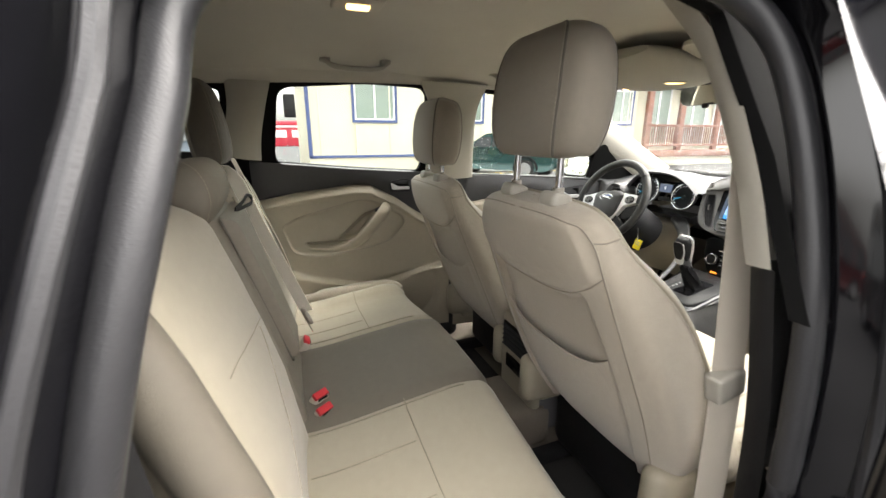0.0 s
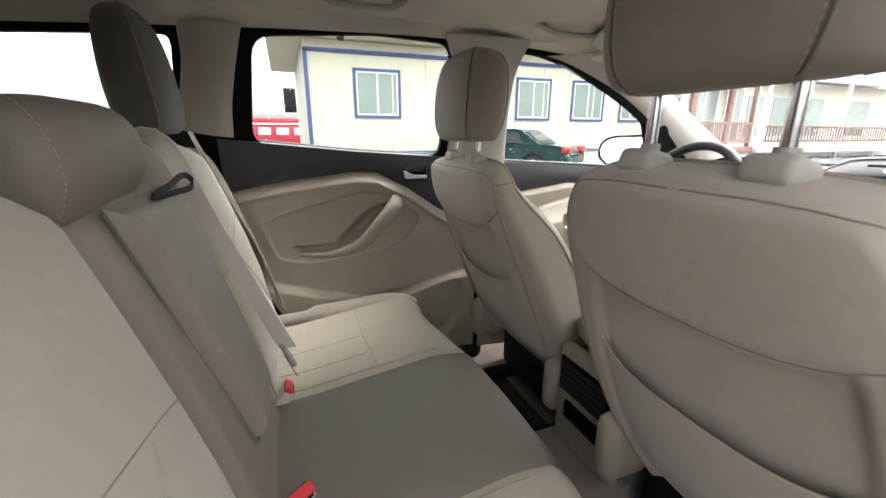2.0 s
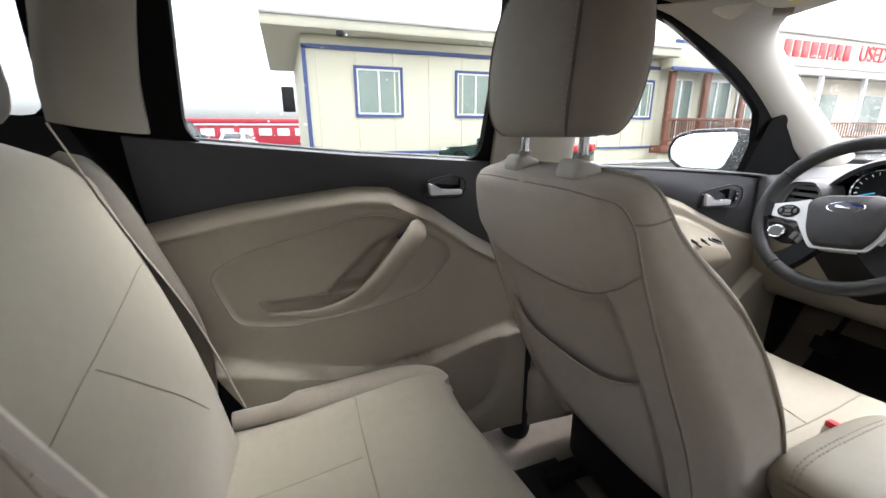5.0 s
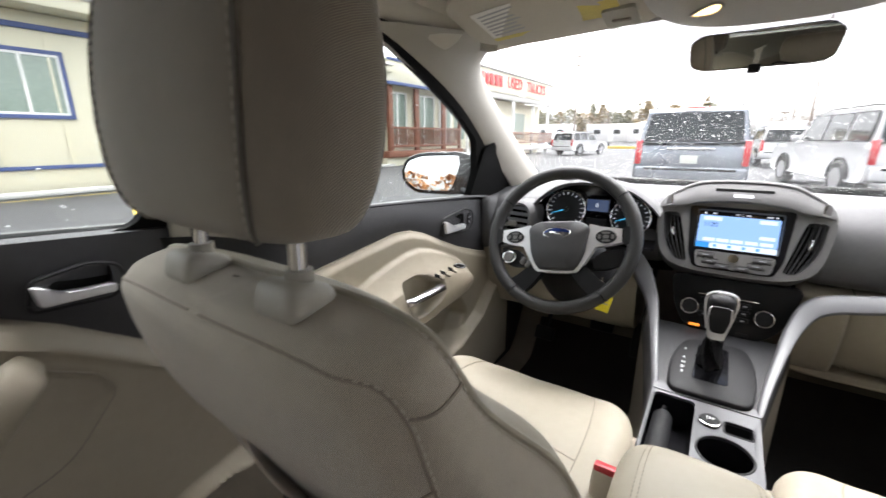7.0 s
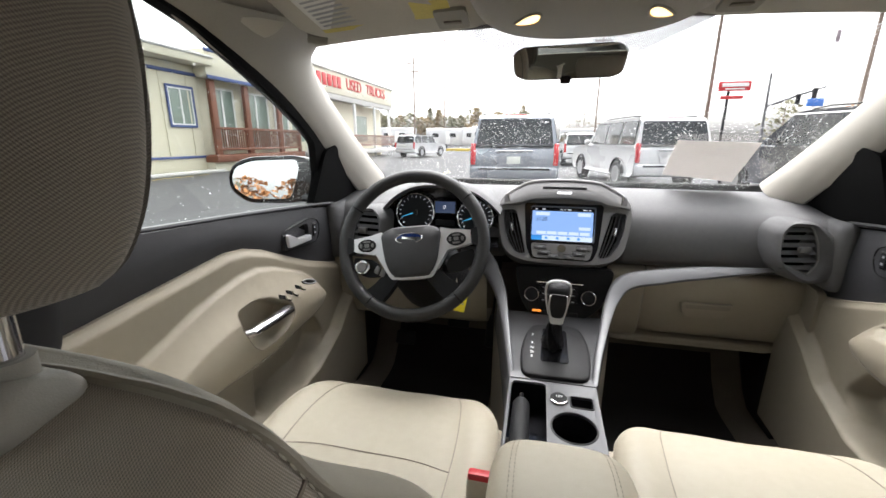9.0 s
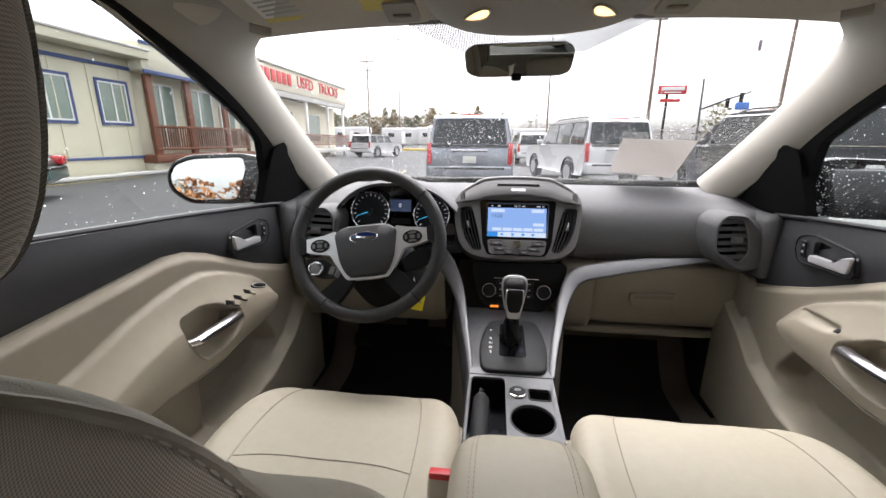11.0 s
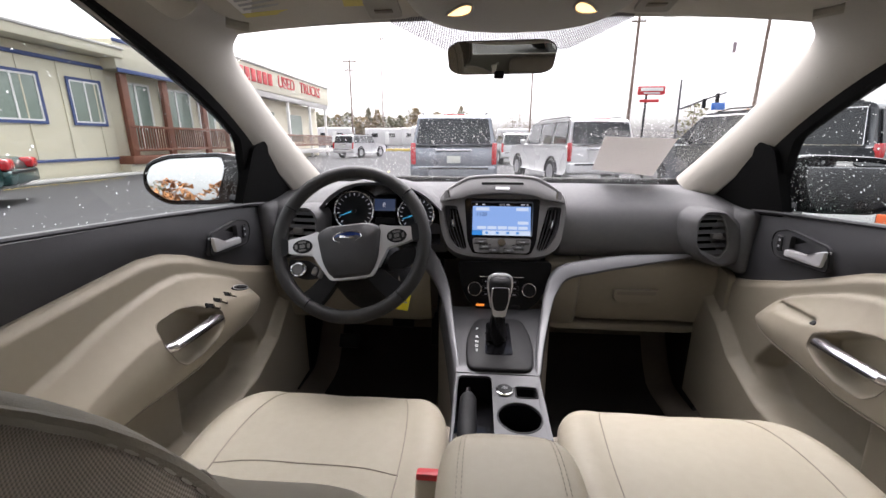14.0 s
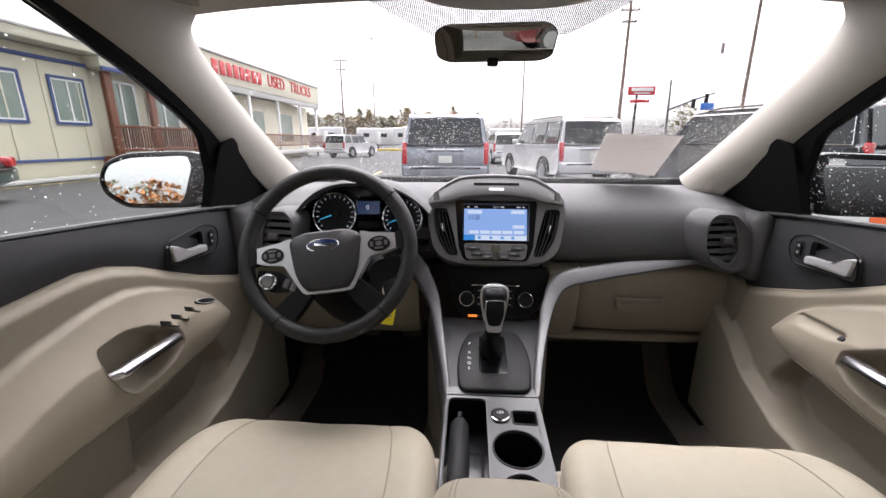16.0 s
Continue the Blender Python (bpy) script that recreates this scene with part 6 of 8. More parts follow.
def wp(u, v, d=0.0):
    u, v = u * math.cos(TURN) - v * math.sin(TURN), u * math.sin(TURN) + v * math.cos(TURN)
    return WC + Vector((1, 0, 0)) * u + W_UP * v + W_OUT * d


def hub(u, v, d=0.0):
    return wp(u, 0.87 * v - 0.023, d)


R = 0.176
M_HUB = mat("black_hub_leather", (0.036, 0.036, 0.038), 0.55, spec=0.4, vary=0.1, grain=14, bump=0.35, bump_scale=800)
M_RIM = mat("grained_black_wheel_leather", (0.020, 0.020, 0.020), 0.48, spec=0.4, vary=0.12, grain=14, bump=0.45, bump_scale=700)
ring = [wp(R * math.cos(a), R * math.sin(a)) for a in np.linspace(0, 2 * math.pi, 72, endpoint=False)]
part("rim", tube(ring, 0.0165, 14, True, up=tuple(W_OUT), flat=0.95), M_RIM, wheel, "grained black wheel rim")
bm = bmesh.new()
for a in (35, 145, 232, 308):
    q = radians(a)
    t0 = [wp((R + 0.0172 * math.cos(b)) * math.cos(q), (R + 0.0172 * math.cos(b)) * math.sin(q), 0.0165 * math.sin(b)) for b in np.linspace(0, 2 * math.pi, 14, endpoint=False)]
    tube(t0, 0.0009, 4, True, bm=bm)
part("rim_joints", bm, M_GLOSSBLACK, wheel)["kind"] = "stuff"
hub_loop = rounded([(-0.078, 0.056), (-0.050, 0.073), (0.050, 0.073), (0.078, 0.056), (0.066, -0.030), (0.046, -0.072), (-0.046, -0.072), (-0.066, -0.030)], 0.024, 5)
rows = [[hub(u * k, v * k, d) for u, v in hub_loop] for k, d in ((1.0, -0.02), (1.0, 0.008), (0.975, 0.016), (0.91, 0.022), (0.6, 0.027), (0.2, 0.029), (0.01, 0.029))]
part("airbag_cover", skin(rows, close_v=True), M_HUB, wheel, "black padded hub cover")
for sg in (-1, 1):
    # silver arm that runs on as a thin border under the hub
    arm_edge = [(0.074, 0.064), (0.100, 0.056), (0.150, 0.048), (0.162, 0.044), (0.162, 0.016), (0.128, 0.006), (0.090, -0.002), (0.0755, -0.030), (0.0565, -0.066), (0.049, -0.0755), (0.0, -0.0770), (0.0, -0.072), (0.044, -0.070), (0.060, -0.040), (0.070, 0.0)]
    sp = rounded([(sg * u, v) for u, v in arm_edge], 0.004, 3)
    part("spoke", slab(sp, [], lambda u, v, d: hub(u, v, -0.010 + d), 0.020), M_LEVER, wheel, "silver spoke insert and hub border")
    part("spoke_end", slab(rounded([(sg * 0.148, 0.050), (sg * 0.172, 0.058), (sg * 0.172, 0.002), (sg * 0.148, 0.010)], 0.005, 3), [], lambda u, v, d: hub(u, v, -0.010 + d), 0.022), M_DARK, wheel, "black padded spoke end")
    bp = [(sg * 0.113 + 0.0235 * math.cos(a), 0.026 + 0.0185 * math.sin(a)) for a in np.linspace(0, 2 * math.pi, 24, endpoint=False)]
    part("button_pad", slab(bp, [], lambda u, v, d: hub(u, v, 0.007 + d), 0.006), M_DARK, wheel, "oval black button pad")
    for du, dv, w, h in ((0, 0.0, 0.006, 0.005), (0.0, 0.011, 0.009, 0.0025), (0.0, -0.011, 0.009, 0.0025), (0.015, 0.0, 0.003, 0.006), (-0.015, 0.0, 0.003, 0.006)):
        key_pad = rounded([(sg * 0.113 + du - w, 0.026 + dv - h), (sg * 0.113 + du + w, 0.026 + dv - h), (sg * 0.113 + du + w, 0.026 + dv + h), (sg * 0.113 + du - w, 0.026 + dv + h)], 0.002)
        part("pad_button", slab(key_pad, [], lambda u, v, d: hub(u, v, 0.012 + d), 0.003), M_POD, wheel, "small grey pad button")
    lowspoke = rounded([(sg * 0.022, -0.074), (sg * 0.064, -0.066), (sg * 0.098, -0.098), (sg * 0.128, -0.116), (sg * 0.088, -0.150), (sg * 0.060, -0.122)], 0.010, 4)
    part("lower_spoke", slab(lowspoke, [], lambda u, v, d: wp(u, v, -0.020 + d), 0.024), M_DARK, wheel, "black lower spoke")
    sw = rounded([(sg * 0.086, -0.030), (sg * 0.104, -0.012), (sg * 0.152, -0.002), (sg * 0.155, -0.042), (sg * 0.120, -0.062), (sg * 0.086, -0.062)], 0.008, 3)
    part("switch_pad", slab(sw, [], lambda u, v, d: hub(u, v, -0.018 + d), 0.016), M_DARK, wheel, "black lower switch pad")
part("cruise_ring", tube([hub(-0.128 + 0.017 * math.cos(a), -0.034 + 0.017 * math.sin(a), 0.004) for a in np.linspace(0, 2 * math.pi, 24, endpoint=False)], 0.0035, 8, True), M_CHROME, wheel, "silver control ring")
part("cruise_button", cyl(tuple(hub(-0.128, -0.034, 0.004)), 0.012, 0.008, (64, 0, 0), 20), M_POD, wheel)
for k in range(2):
    part("cruise_switch", box(tuple(hub(-0.088 + 0.014 * k, -0.044 - 0.010 * k, 0.004)), (0.013, 0.006, 0.020), 0.003, rot=(-26, 20, 0)), M_POD, wheel, "grey rocker switch")
bd = [(0.033 * math.cos(a), 0.034 + 0.0150 * math.sin(a)) for a in np.linspace(0, 2 * math.pi, 32, endpoint=False)]
part("badge", slab(bd, [], lambda u, v, d: hub(u, v, 0.0235 + d), 0.004), M_BLUEBADGE, wheel, "blue oval badge")
part("badge_rim", tube([hub(u, v, 0.027) for u, v in bd], 0.0016, 6, True), M_CHROME, wheel, "chrome badge rim")
part("badge_bar", box(tuple(hub(0, 0.034, 0.0275)), (0.036, 0.0015, 0.006), 0.0007, rot=(-26, 0, 0)), M_CHROME, wheel, "silver bar on the badge")
column = thing("steering_column", "black steering column shroud with control stalks", "steering column", (-0.353, 0.5, 0.98))
part("shroud", tube([tuple(wp(0, -0.012, -0.03)), tuple(wp(0, -0.030, -0.10)), tuple(wp(0, -0.055, -0.24))], [0.070, 0.098, 0.108], 24, flat=0.9), M_DARK, column, "black column shroud")
part("turn_stalk", tube([tuple(wp(-0.05, 0.0, -0.06)), tuple(wp(-0.11, 0.006, -0.055)), tuple(wp(-0.175, 0.012, -0.045))], [0.008, 0.009, 0.011], 12, flat=0.8), M_DARK, column, "black indicator stalk")
part("wiper_stalk", tube([tuple(wp(0.05, 0.0, -0.06)), tuple(wp(0.11, 0.006, -0.055)), tuple(wp(0.165, 0.012, -0.045))], [0.008, 0.009, 0.011], 12, flat=0.8), M_DARK, column, "black wiper stalk")
part("ignition_lock", cyl(tuple(wp(0.085, -0.055, -0.05)), 0.018, 0.03, (40, 60, 0), 20, bevel=0.003), M_DARK, column, "black ignition lock")
key = thing("key_tag", "yellow paper key tag hanging under the wheel", "key tag", (-0.25, 0.48, 0.85))
part("tag", box((-0.246, 0.476, 0.872), (0.034, 0.0025, 0.046), 0.001, rot=(-8, 12, 8)), M_YELLOW, key, "yellow tag")
for k in range(3):
    part("tag_mark", box((-0.246, 0.4742, 0.882 - 0.010 * k), (0.022, 0.0006, 0.003), 0, rot=(-8, 12, 8)), M_GREYPRINT, key, smooth=0)
part("key", tube([(-0.262, 0.480, 0.985), (-0.255, 0.478, 0.93), (-0.246, 0.477, 0.886)], 0.0035, 6), M_CHROME, key, "steel key and ring")


# ---------------------------------------------------------------- centre console
con = thing("centre_console", "dark centre console with silver frame and cup holders", "centre console", (0, 0.3, 0.42))


def con_z(y):
    return pick([(0.0, 0.715), (0.15, 0.712), (0.36, 0.716), (0.42, 0.727), (0.52, 0.745), (0.62, 0.762), (0.72, 0.778)], y)


def con_w(y):
    return pick([(0.0, 0.098), (0.36, 0.100), (0.42, 0.102), (0.50, 0.115), (0.60, 0.140), (0.68, 0.165)], y)


CC = 0.004
for sg in (-1, 1):
    rows = [[(CC + sg * con_w(y), y, con_z(y)), (CC + sg * (con_w(y) + 0.006), y, con_z(y) - 0.01), (CC + sg * (con_w(y) + 0.010), y, 0.60), (CC + sg * (con_w(y) + 0.004), y, 0.40)] for y in np.linspace(-0.22, 0.72, 30)]
    part("side_panel", skin(rows), M_DASH if sg < 0 else M_DASH, con, "charcoal console side")
    rows = [[(CC + sg * (con_w(y) + 0.012), y, pick([(0.30, 0.50), (0.5, 0.60), (0.62, 0.70), (0.80, 0.80)], y)), (CC + sg * (con_w(y) + 0.014), y, 0.42)] for y in np.linspace(0.30, 0.85, 16)]
    part("lower_panel", skin(rows), M_BEIGE, con, "cream lower console side")
# top plate in pieces, leaving wells for the brake lever and the cups
top = lambda u, v, d: (CC + u, v, con_z(v) - 0.006 + d)
well = rounded([(-0.096, 0.09), (-0.014, 0.09), (-0.014, 0.380), (-0.096, 0.380)], 0.014)
cup1 = [(0.042 + 0.047 * math.cos(a), 0.238 + 0.048 * math.sin(a)) for a in np.linspace(0, 2 * math.pi, 28, endpoint=False)]
tray = rounded([(0.040, 0.305), (0.090, 0.305), (0.090, 0.346), (0.040, 0.346)], 0.008)
cup2 = [(0.042 + 0.038 * math.cos(a), 0.142 + 0.038 * math.sin(a)) for a in np.linspace(0, 2 * math.pi, 28, endpoint=False)]
part("frame", slab([(-0.100, 0.06), (0.100, 0.06), (0.102, 0.392), (-0.102, 0.392)], [well, cup1, tray, cup2], top, 0.008), M_FRAME, con, "satin silver console frame")


def pit(loop, depth, name, mt, label):
    n = len(loop)
    rows = [[(CC + u, v, con_z(v) - 0.004) for u, v in loop], [(CC + u, v, con_z(v) - depth) for u, v in grow(loop, -0.003)]]
    bm = skin(rows, close_v=True)
    bm.faces.new([bm.verts.new((CC + u, v, con_z(v) - depth)) for u, v in grow(loop, -0.003)])
    part(name, bm, mt, con, label)


pit(cup1, 0.075, "cup_holder", M_GLOSSBLACK, "black cup holder well")
pit(cup2, 0.075, "cup_holder", M_GLOSSBLACK, "black cup holder well")
pit(tray, 0.03, "coin_tray", M_DARK, "black coin tray")
pit(well, 0.075, "brake_well", M_GLOSSBLACK, "black hand brake well")
for loop in (cup1, tray):
    part("well_rim", tube([(CC + u, v, con_z(v) + 0.002) for u, v in loop], 0.0022, 6, True), M_DARK, con)
part("power_socket", cyl((0.018, 0.326, con_z(0.326) + 0.004), 0.0175, 0.016, (10, 0, 0), 28, bevel=0.003), M_DARK, con, "black round power socket cap")
part("socket_ring", tube([(0.018 + 0.018 * math.cos(a), 0.326 + 0.018 * math.sin(a), con_z(0.326) + 0.006) for a in np.linspace(0, 2 * math.pi, 28, endpoint=False)], 0.0024, 8, True), M_CHROME, con, "chrome socket ring")
part("socket_mark", words("12V", 0.010, basis((0.018, 0.326, con_z(0.326) + 0.0125), (1, 0, 0), (0, 1, 0.1))), M_WHITE, con, "white socket mark", smooth=0)
# selector plate
slope = lambda u, v, d: (CC + u, v - d * 0.17, con_z(v) + d)
bed = rounded([(-0.102, 0.396), (0.102, 0.396), (0.125, 0.56), (0.150, 0.69), (-0.150, 0.69), (-0.125, 0.56)], 0.01)
part("selector_bed", slab(bed, [], lambda u, v, d: slope(u, v, -0.012 + d), 0.012), M_DOORTOP, con, "charcoal selector surround")
front_bar = [(-0.102, 0.388), (0.102, 0.388), (0.104, 0.410), (-0.104, 0.410)]
part("silver_bar", slab(front_bar, [], lambda u, v, d: slope(u, v, -0.002 + d), 0.006), M_FRAME, con, "satin silver cross bar")
plate = rounded([(-0.074, 0.392), (0.088, 0.394), (0.098, 0.480), (0.094, 0.550), (0.074, 0.616), (-0.052, 0.612), (-0.074, 0.550), (-0.082, 0.480)], 0.026, 5)
rows = [[slope(0.007 + (u - 0.007) * k, 0.50 + (v - 0.50) * k, d) for u, v in plate] for k, d in ((1.0, -0.004), (1.0, 0.009), (0.985, 0.0125), (0.95, 0.0145), (0.5, 0.0145))]
part("selector_plate", skin(rows, close_v=True, caps=True), M_DARK, con, "black raised selector plate")
slot = rounded([(-0.030, 0.445), (0.042, 0.445), (0.040, 0.585), (-0.026, 0.585)], 0.01)
part("boot_well", slab(slot, [], lambda u, v, d: slope(u, v, 0.0145 + d), 0.0012), M_GLOSSBLACK, con)
for i, ch in enumerate("PRNDS"):
    v = (0.552, 0.516, 0.496, 0.478, 0.460)[i]
    part("gear_letter", words(ch, 0.0125, basis(slope(-0.052, v, 0.0152), (1, 0, 0), (0, 0.98, 0.17))), M_WHITE, con, "white gear letter", smooth=0)
gear = thing("gear_selector", "dark gear selector with silver collar and leather boot", "gear selector", (0.005, 0.50, 0.78))
rows = []
for f in np.linspace(0, 1, 16):
    c = np.array((0.005, 0.525 - 0.070 * f, 0.756 + 0.100 * f))
    w = 0.031 - 0.014 * f ** 0.6
    rows.append([c + np.array((w * (1 + 0.10 * math.sin(9 * a + 6 * f)) * math.cos(a), w * 1.35 * (1 + 0.10 * math.sin(7 * a + 9 * f)) * math.sin(a), 0.006 * math.sin(5 * a + 8 * f))) for a in np.linspace(0, 2 * math.pi, 28, endpoint=False)])
part("boot", skin(rows, close_v=True, caps=True), M_DARK, gear, "wrinkled black leather boot")
part("collar", tube([(0.005, 0.462, 0.850), (0.005, 0.452, 0.872), (0.005, 0.440, 0.905)], [0.017, 0.019, 0.022], 20), M_SILVER, gear, "silver selector collar")
knob = Pad([(0.452, 0.868, 0.016, 0.014), (0.444, 0.895, 0.021, 0.021), (0.436, 0.925, 0.026, 0.027), (0.430, 0.950, 0.027, 0.028), (0.426, 0.964, 0.022, 0.022), (0.424, 0.970, 0.010, 0.010)], 0.005, 2.6, 20)
part("knob", knob.mesh(0, 2 * HALF, 0, 1, 28, 20), M_DARK, gear, "black leather grip")
grip_at = lambda u, v, d: (0.005 + u, 0.404 - 0.30 * v * 0.9 - d * 0.9 + 9.0 * u * u, 0.925 + v - d * 0.3)
part("grip_face", slab(rounded([(-0.021, 0.022), (0.021, 0.022), (0.023, -0.010), (0.015, -0.060), (-0.015, -0.060), (-0.023, -0.010)], 0.006), [], lambda u, v, d: grip_at(u, v, d), 0.003), M_LEVER, gear, "satin silver wedge on the grip")
part("grip_inset", slab(rounded([(-0.018, 0.026), (0.018, 0.026), (0.0195, -0.010), (0.013, -0.040), (-0.013, -0.040), (-0.0195, -0.010)], 0.008, 4), [], lambda u, v, d: grip_at(u, v, d + 0.002), 0.003), M_DARK, gear, "black leather inset in the grip")
part("knob_trim", tube(knob.line(0.05, -0.15, 0.95, -0.15, 20, 0.0005) + knob.line(0.95, HALF + 0.15, 0.05, HALF + 0.15, 20, 0.0005), 0.0045, 6), M_LEVER, gear, "silver grip trim")
brake = thing("hand_brake", "black hand brake lever with silver button", "hand brake", (-0.05, 0.2, 0.68))
part("lever", tube([(-0.066, 0.05, 0.690), (-0.066, 0.20, 0.702), (-0.066, 0.30, 0.710), (-0.066, 0.312, 0.710)], [0.018, 0.0205, 0.019, 0.013], 16, flat=1.0), M_DARK, brake, "black lever grip")
part("button", cyl((-0.066, 0.325, 0.711), 0.007, 0.024, (88, 0, 0), 16), M_CHROME, brake, "silver release button")
arm = thing("armrest", "ivory padded console armrest with double stitching", "armrest", (0, -0.08, 0.72))
lid = Pad([(-0.225, 0.775, 0.085, 0.025), (-0.20, 0.780, 0.104, 0.045), (-0.10, 0.784, 0.108, 0.050), (0.0, 0.782, 0.108, 0.050), (0.045, 0.774, 0.100, 0.044), (0.070, 0.758, 0.085, 0.028), (0.078, 0.745, 0.06, 0.01)], 0.003, 3.4, 26)
part("lid", lid.mesh(0, 2 * HALF, 0, 1, 44, 30), M_IVORY, arm, "ivory vinyl lid")
bm = bmesh.new()
for a in (0.98, 1.08, HALF - 0.98, HALF - 1.08):
    stitches(lid.line(0.05, a, 0.93, a, 50, 0.0006), 0.005, 0.004, 0.0008, bm=bm)
st = part("stitching", bm, M_SEAM, arm, "brown double stitching")
st["kind"] = "stuff"
part("box", box((0.003, -0.085, 0.58), (0.196, 0.30, 0.30), 0.02, 3), M_DASH, arm, "charcoal storage box")
# rear end of the console with its outlets
rear = thing("rear_vent_panel", "black rear air outlet panel on the console", "air vent", (0, -0.25, 0.5))
part("cover", box((0.003, -0.245, 0.60), (0.205, 0.04, 0.30), 0.019, 3), M_BEIGE, rear, "beige console end cover")
part("bezel", box((0.003, -0.262, 0.675), (0.17, 0.014, 0.095), 0.006, 2), M_GLOSSBLACK, rear, "gloss black outlet bezel")
for k in range(5):
    part("slat", box((0.003, -0.271, 0.642 + 0.0165 * k), (0.15, 0.012, 0.003), 0, rot=(25, 0, 0)), M_DARK, rear)
part("lower_bezel", box((0.003, -0.264, 0.585), (0.12, 0.012, 0.05), 0.005, 2), M_GLOSSBLACK, rear, "gloss black socket bezel")
part("foot_cover", box((0.0, -0.27, 0.42), (0.24, 0.16, 0.14), 0.03, 3), M_TANCARPET, rear, "tan carpeted console foot")

# pedals
for x, w, z, nm, lb in ((-0.335, 0.085, 0.60, "brake_pedal", "black rubber brake pedal on its arm"), (-0.20, 0.05, 0.57, "accelerator_pedal", "black plastic accelerator pedal"), (-0.56, 0.08, 0.50, "foot_rest", "black plastic foot rest beside the pedals")):
    p = thing(nm, lb, "pedal", (x, 1.0, 0.5))
    part("pad", box((x, 0.94, z), (w, 0.02, 0.055 if w > 0.06 else 0.13), 0.006, 2, rot=(-30, 0, 0)), M_DARK, p, "ribbed black pad")
    part("arm", tube([(x, 0.95, z), (x, 1.06, z + 0.12), (x, 1.16, z + 0.22)], 0.009, 8), M_DARK, p)

# ---------------------------------------------------------------- overhead
mir = thing("rear_view_mirror", "black framed rear view mirror under the windshield", "mirror", (-0.012, 0.46, 1.45))
mm = pose(-0.012, 0.455, 1.461, 8.5, 0, -3)
loop = rounded([(-0.112, 0.020), (-0.092, 0.034), (0.095, 0.034), (0.114, 0.018), (0.106, -0.026), (0.085, -0.034), (-0.085, -0.034), (-0.108, -0.024)], 0.018, 5)
mp = lambda u, v, d: tuple(mm @ Vector((u * 1.06, 0.012 - d, v)))
rows = [[mp(u * k, v * k, d) for u, v in loop] for k, d in ((0.6, -0.028), (0.92, -0.018), (1.0, 0.0), (1.0, 0.010), (0.98, 0.0125), (0.965, 0.012))]
part("housing", skin(rows, close_v=True, caps=True), M_DARK, mir, "black mirror housing")
part("mirror_glass", slab(grow(loop, -0.0025), [], lambda u, v, d: mp(u, v, 0.0132 + d), 0.001), M_DIMMIRROR, mir, "tinted mirror glass", smooth=0)
part("stem", tube([(-0.013, 0.475, 1.468), (-0.005, 0.50, 1.478), (0.0, 0.525, 1.466)], 0.009, 8), M_DARK, mir)
part("dimmer_tab", box((-0.015, 0.448, 1.4245), (0.022, 0.012, 0.016), 0.004), M_DARK, mir, "black dimmer tab")

ov = thing("overhead_console", "pale overhead console with two lit map lamps", "overhead console", (0, 0.2, 1.5))
oc = Pad([(0.00, 1.548, 0.135, 0.015), (0.05, 1.532, 0.172, 0.034), (0.13, 1.514, 0.182, 0.040), (0.22, 1.506, 0.176, 0.040), (0.285, 1.504, 0.15, 0.034), (0.325, 1.511, 0.105, 0.020), (0.338, 1.516, 0.06, 0.006), (0.339, 1.517, 0.01, 0.001)], 0.004, 2.4, 28)
part("body", oc.mesh(0, 2 * HALF, 0, 1, 48, 34), M_PILLAR, ov, "pale plastic body")
low = lambda s, a, lift=0.0: oc.at(s, -a, lift)
part("lid_line", tube([low(0.64 - 0.02 * abs(2 * f - 1) ** 2, 1.05 + f * (HALF - 2.1), 0.0004) for f in np.linspace(0, 1, 24)], 0.0016, 5), M_SEAM, ov)
for k in (0, 1):
    turn = (lambda a: a) if k == 0 else (lambda a: HALF - a)
    ring = [(0.345 + 0.024 * math.cos(q) * (1 + 0.55 * math.sin(q)) - 0.026 * math.sin(q), turn(1.10 + 0.135 * math.sin(q))) for q in np.linspace(0, 2 * math.pi, 24, endpoint=False)]
    rows = [[low(u, v, 0.0012) for u, v in ring], [low(0.345 + (u - 0.345) * 0.5, turn(1.10) + (v - turn(1.10)) * 0.5, 0.003) for u, v in ring], [low(0.345 + (u - 0.345) * 0.03, turn(1.10) + (v - turn(1.10)) * 0.03, 0.003) for u, v in ring]]
    part("lamp_lens", skin(rows, close_v=True), M_LAMP, ov, "lit warm map lamp lens")
    part("lamp_rim", tube([low(u, v, 0.0010) for u, v in ring], 0.0022, 6, True), M_PILLAR, ov)

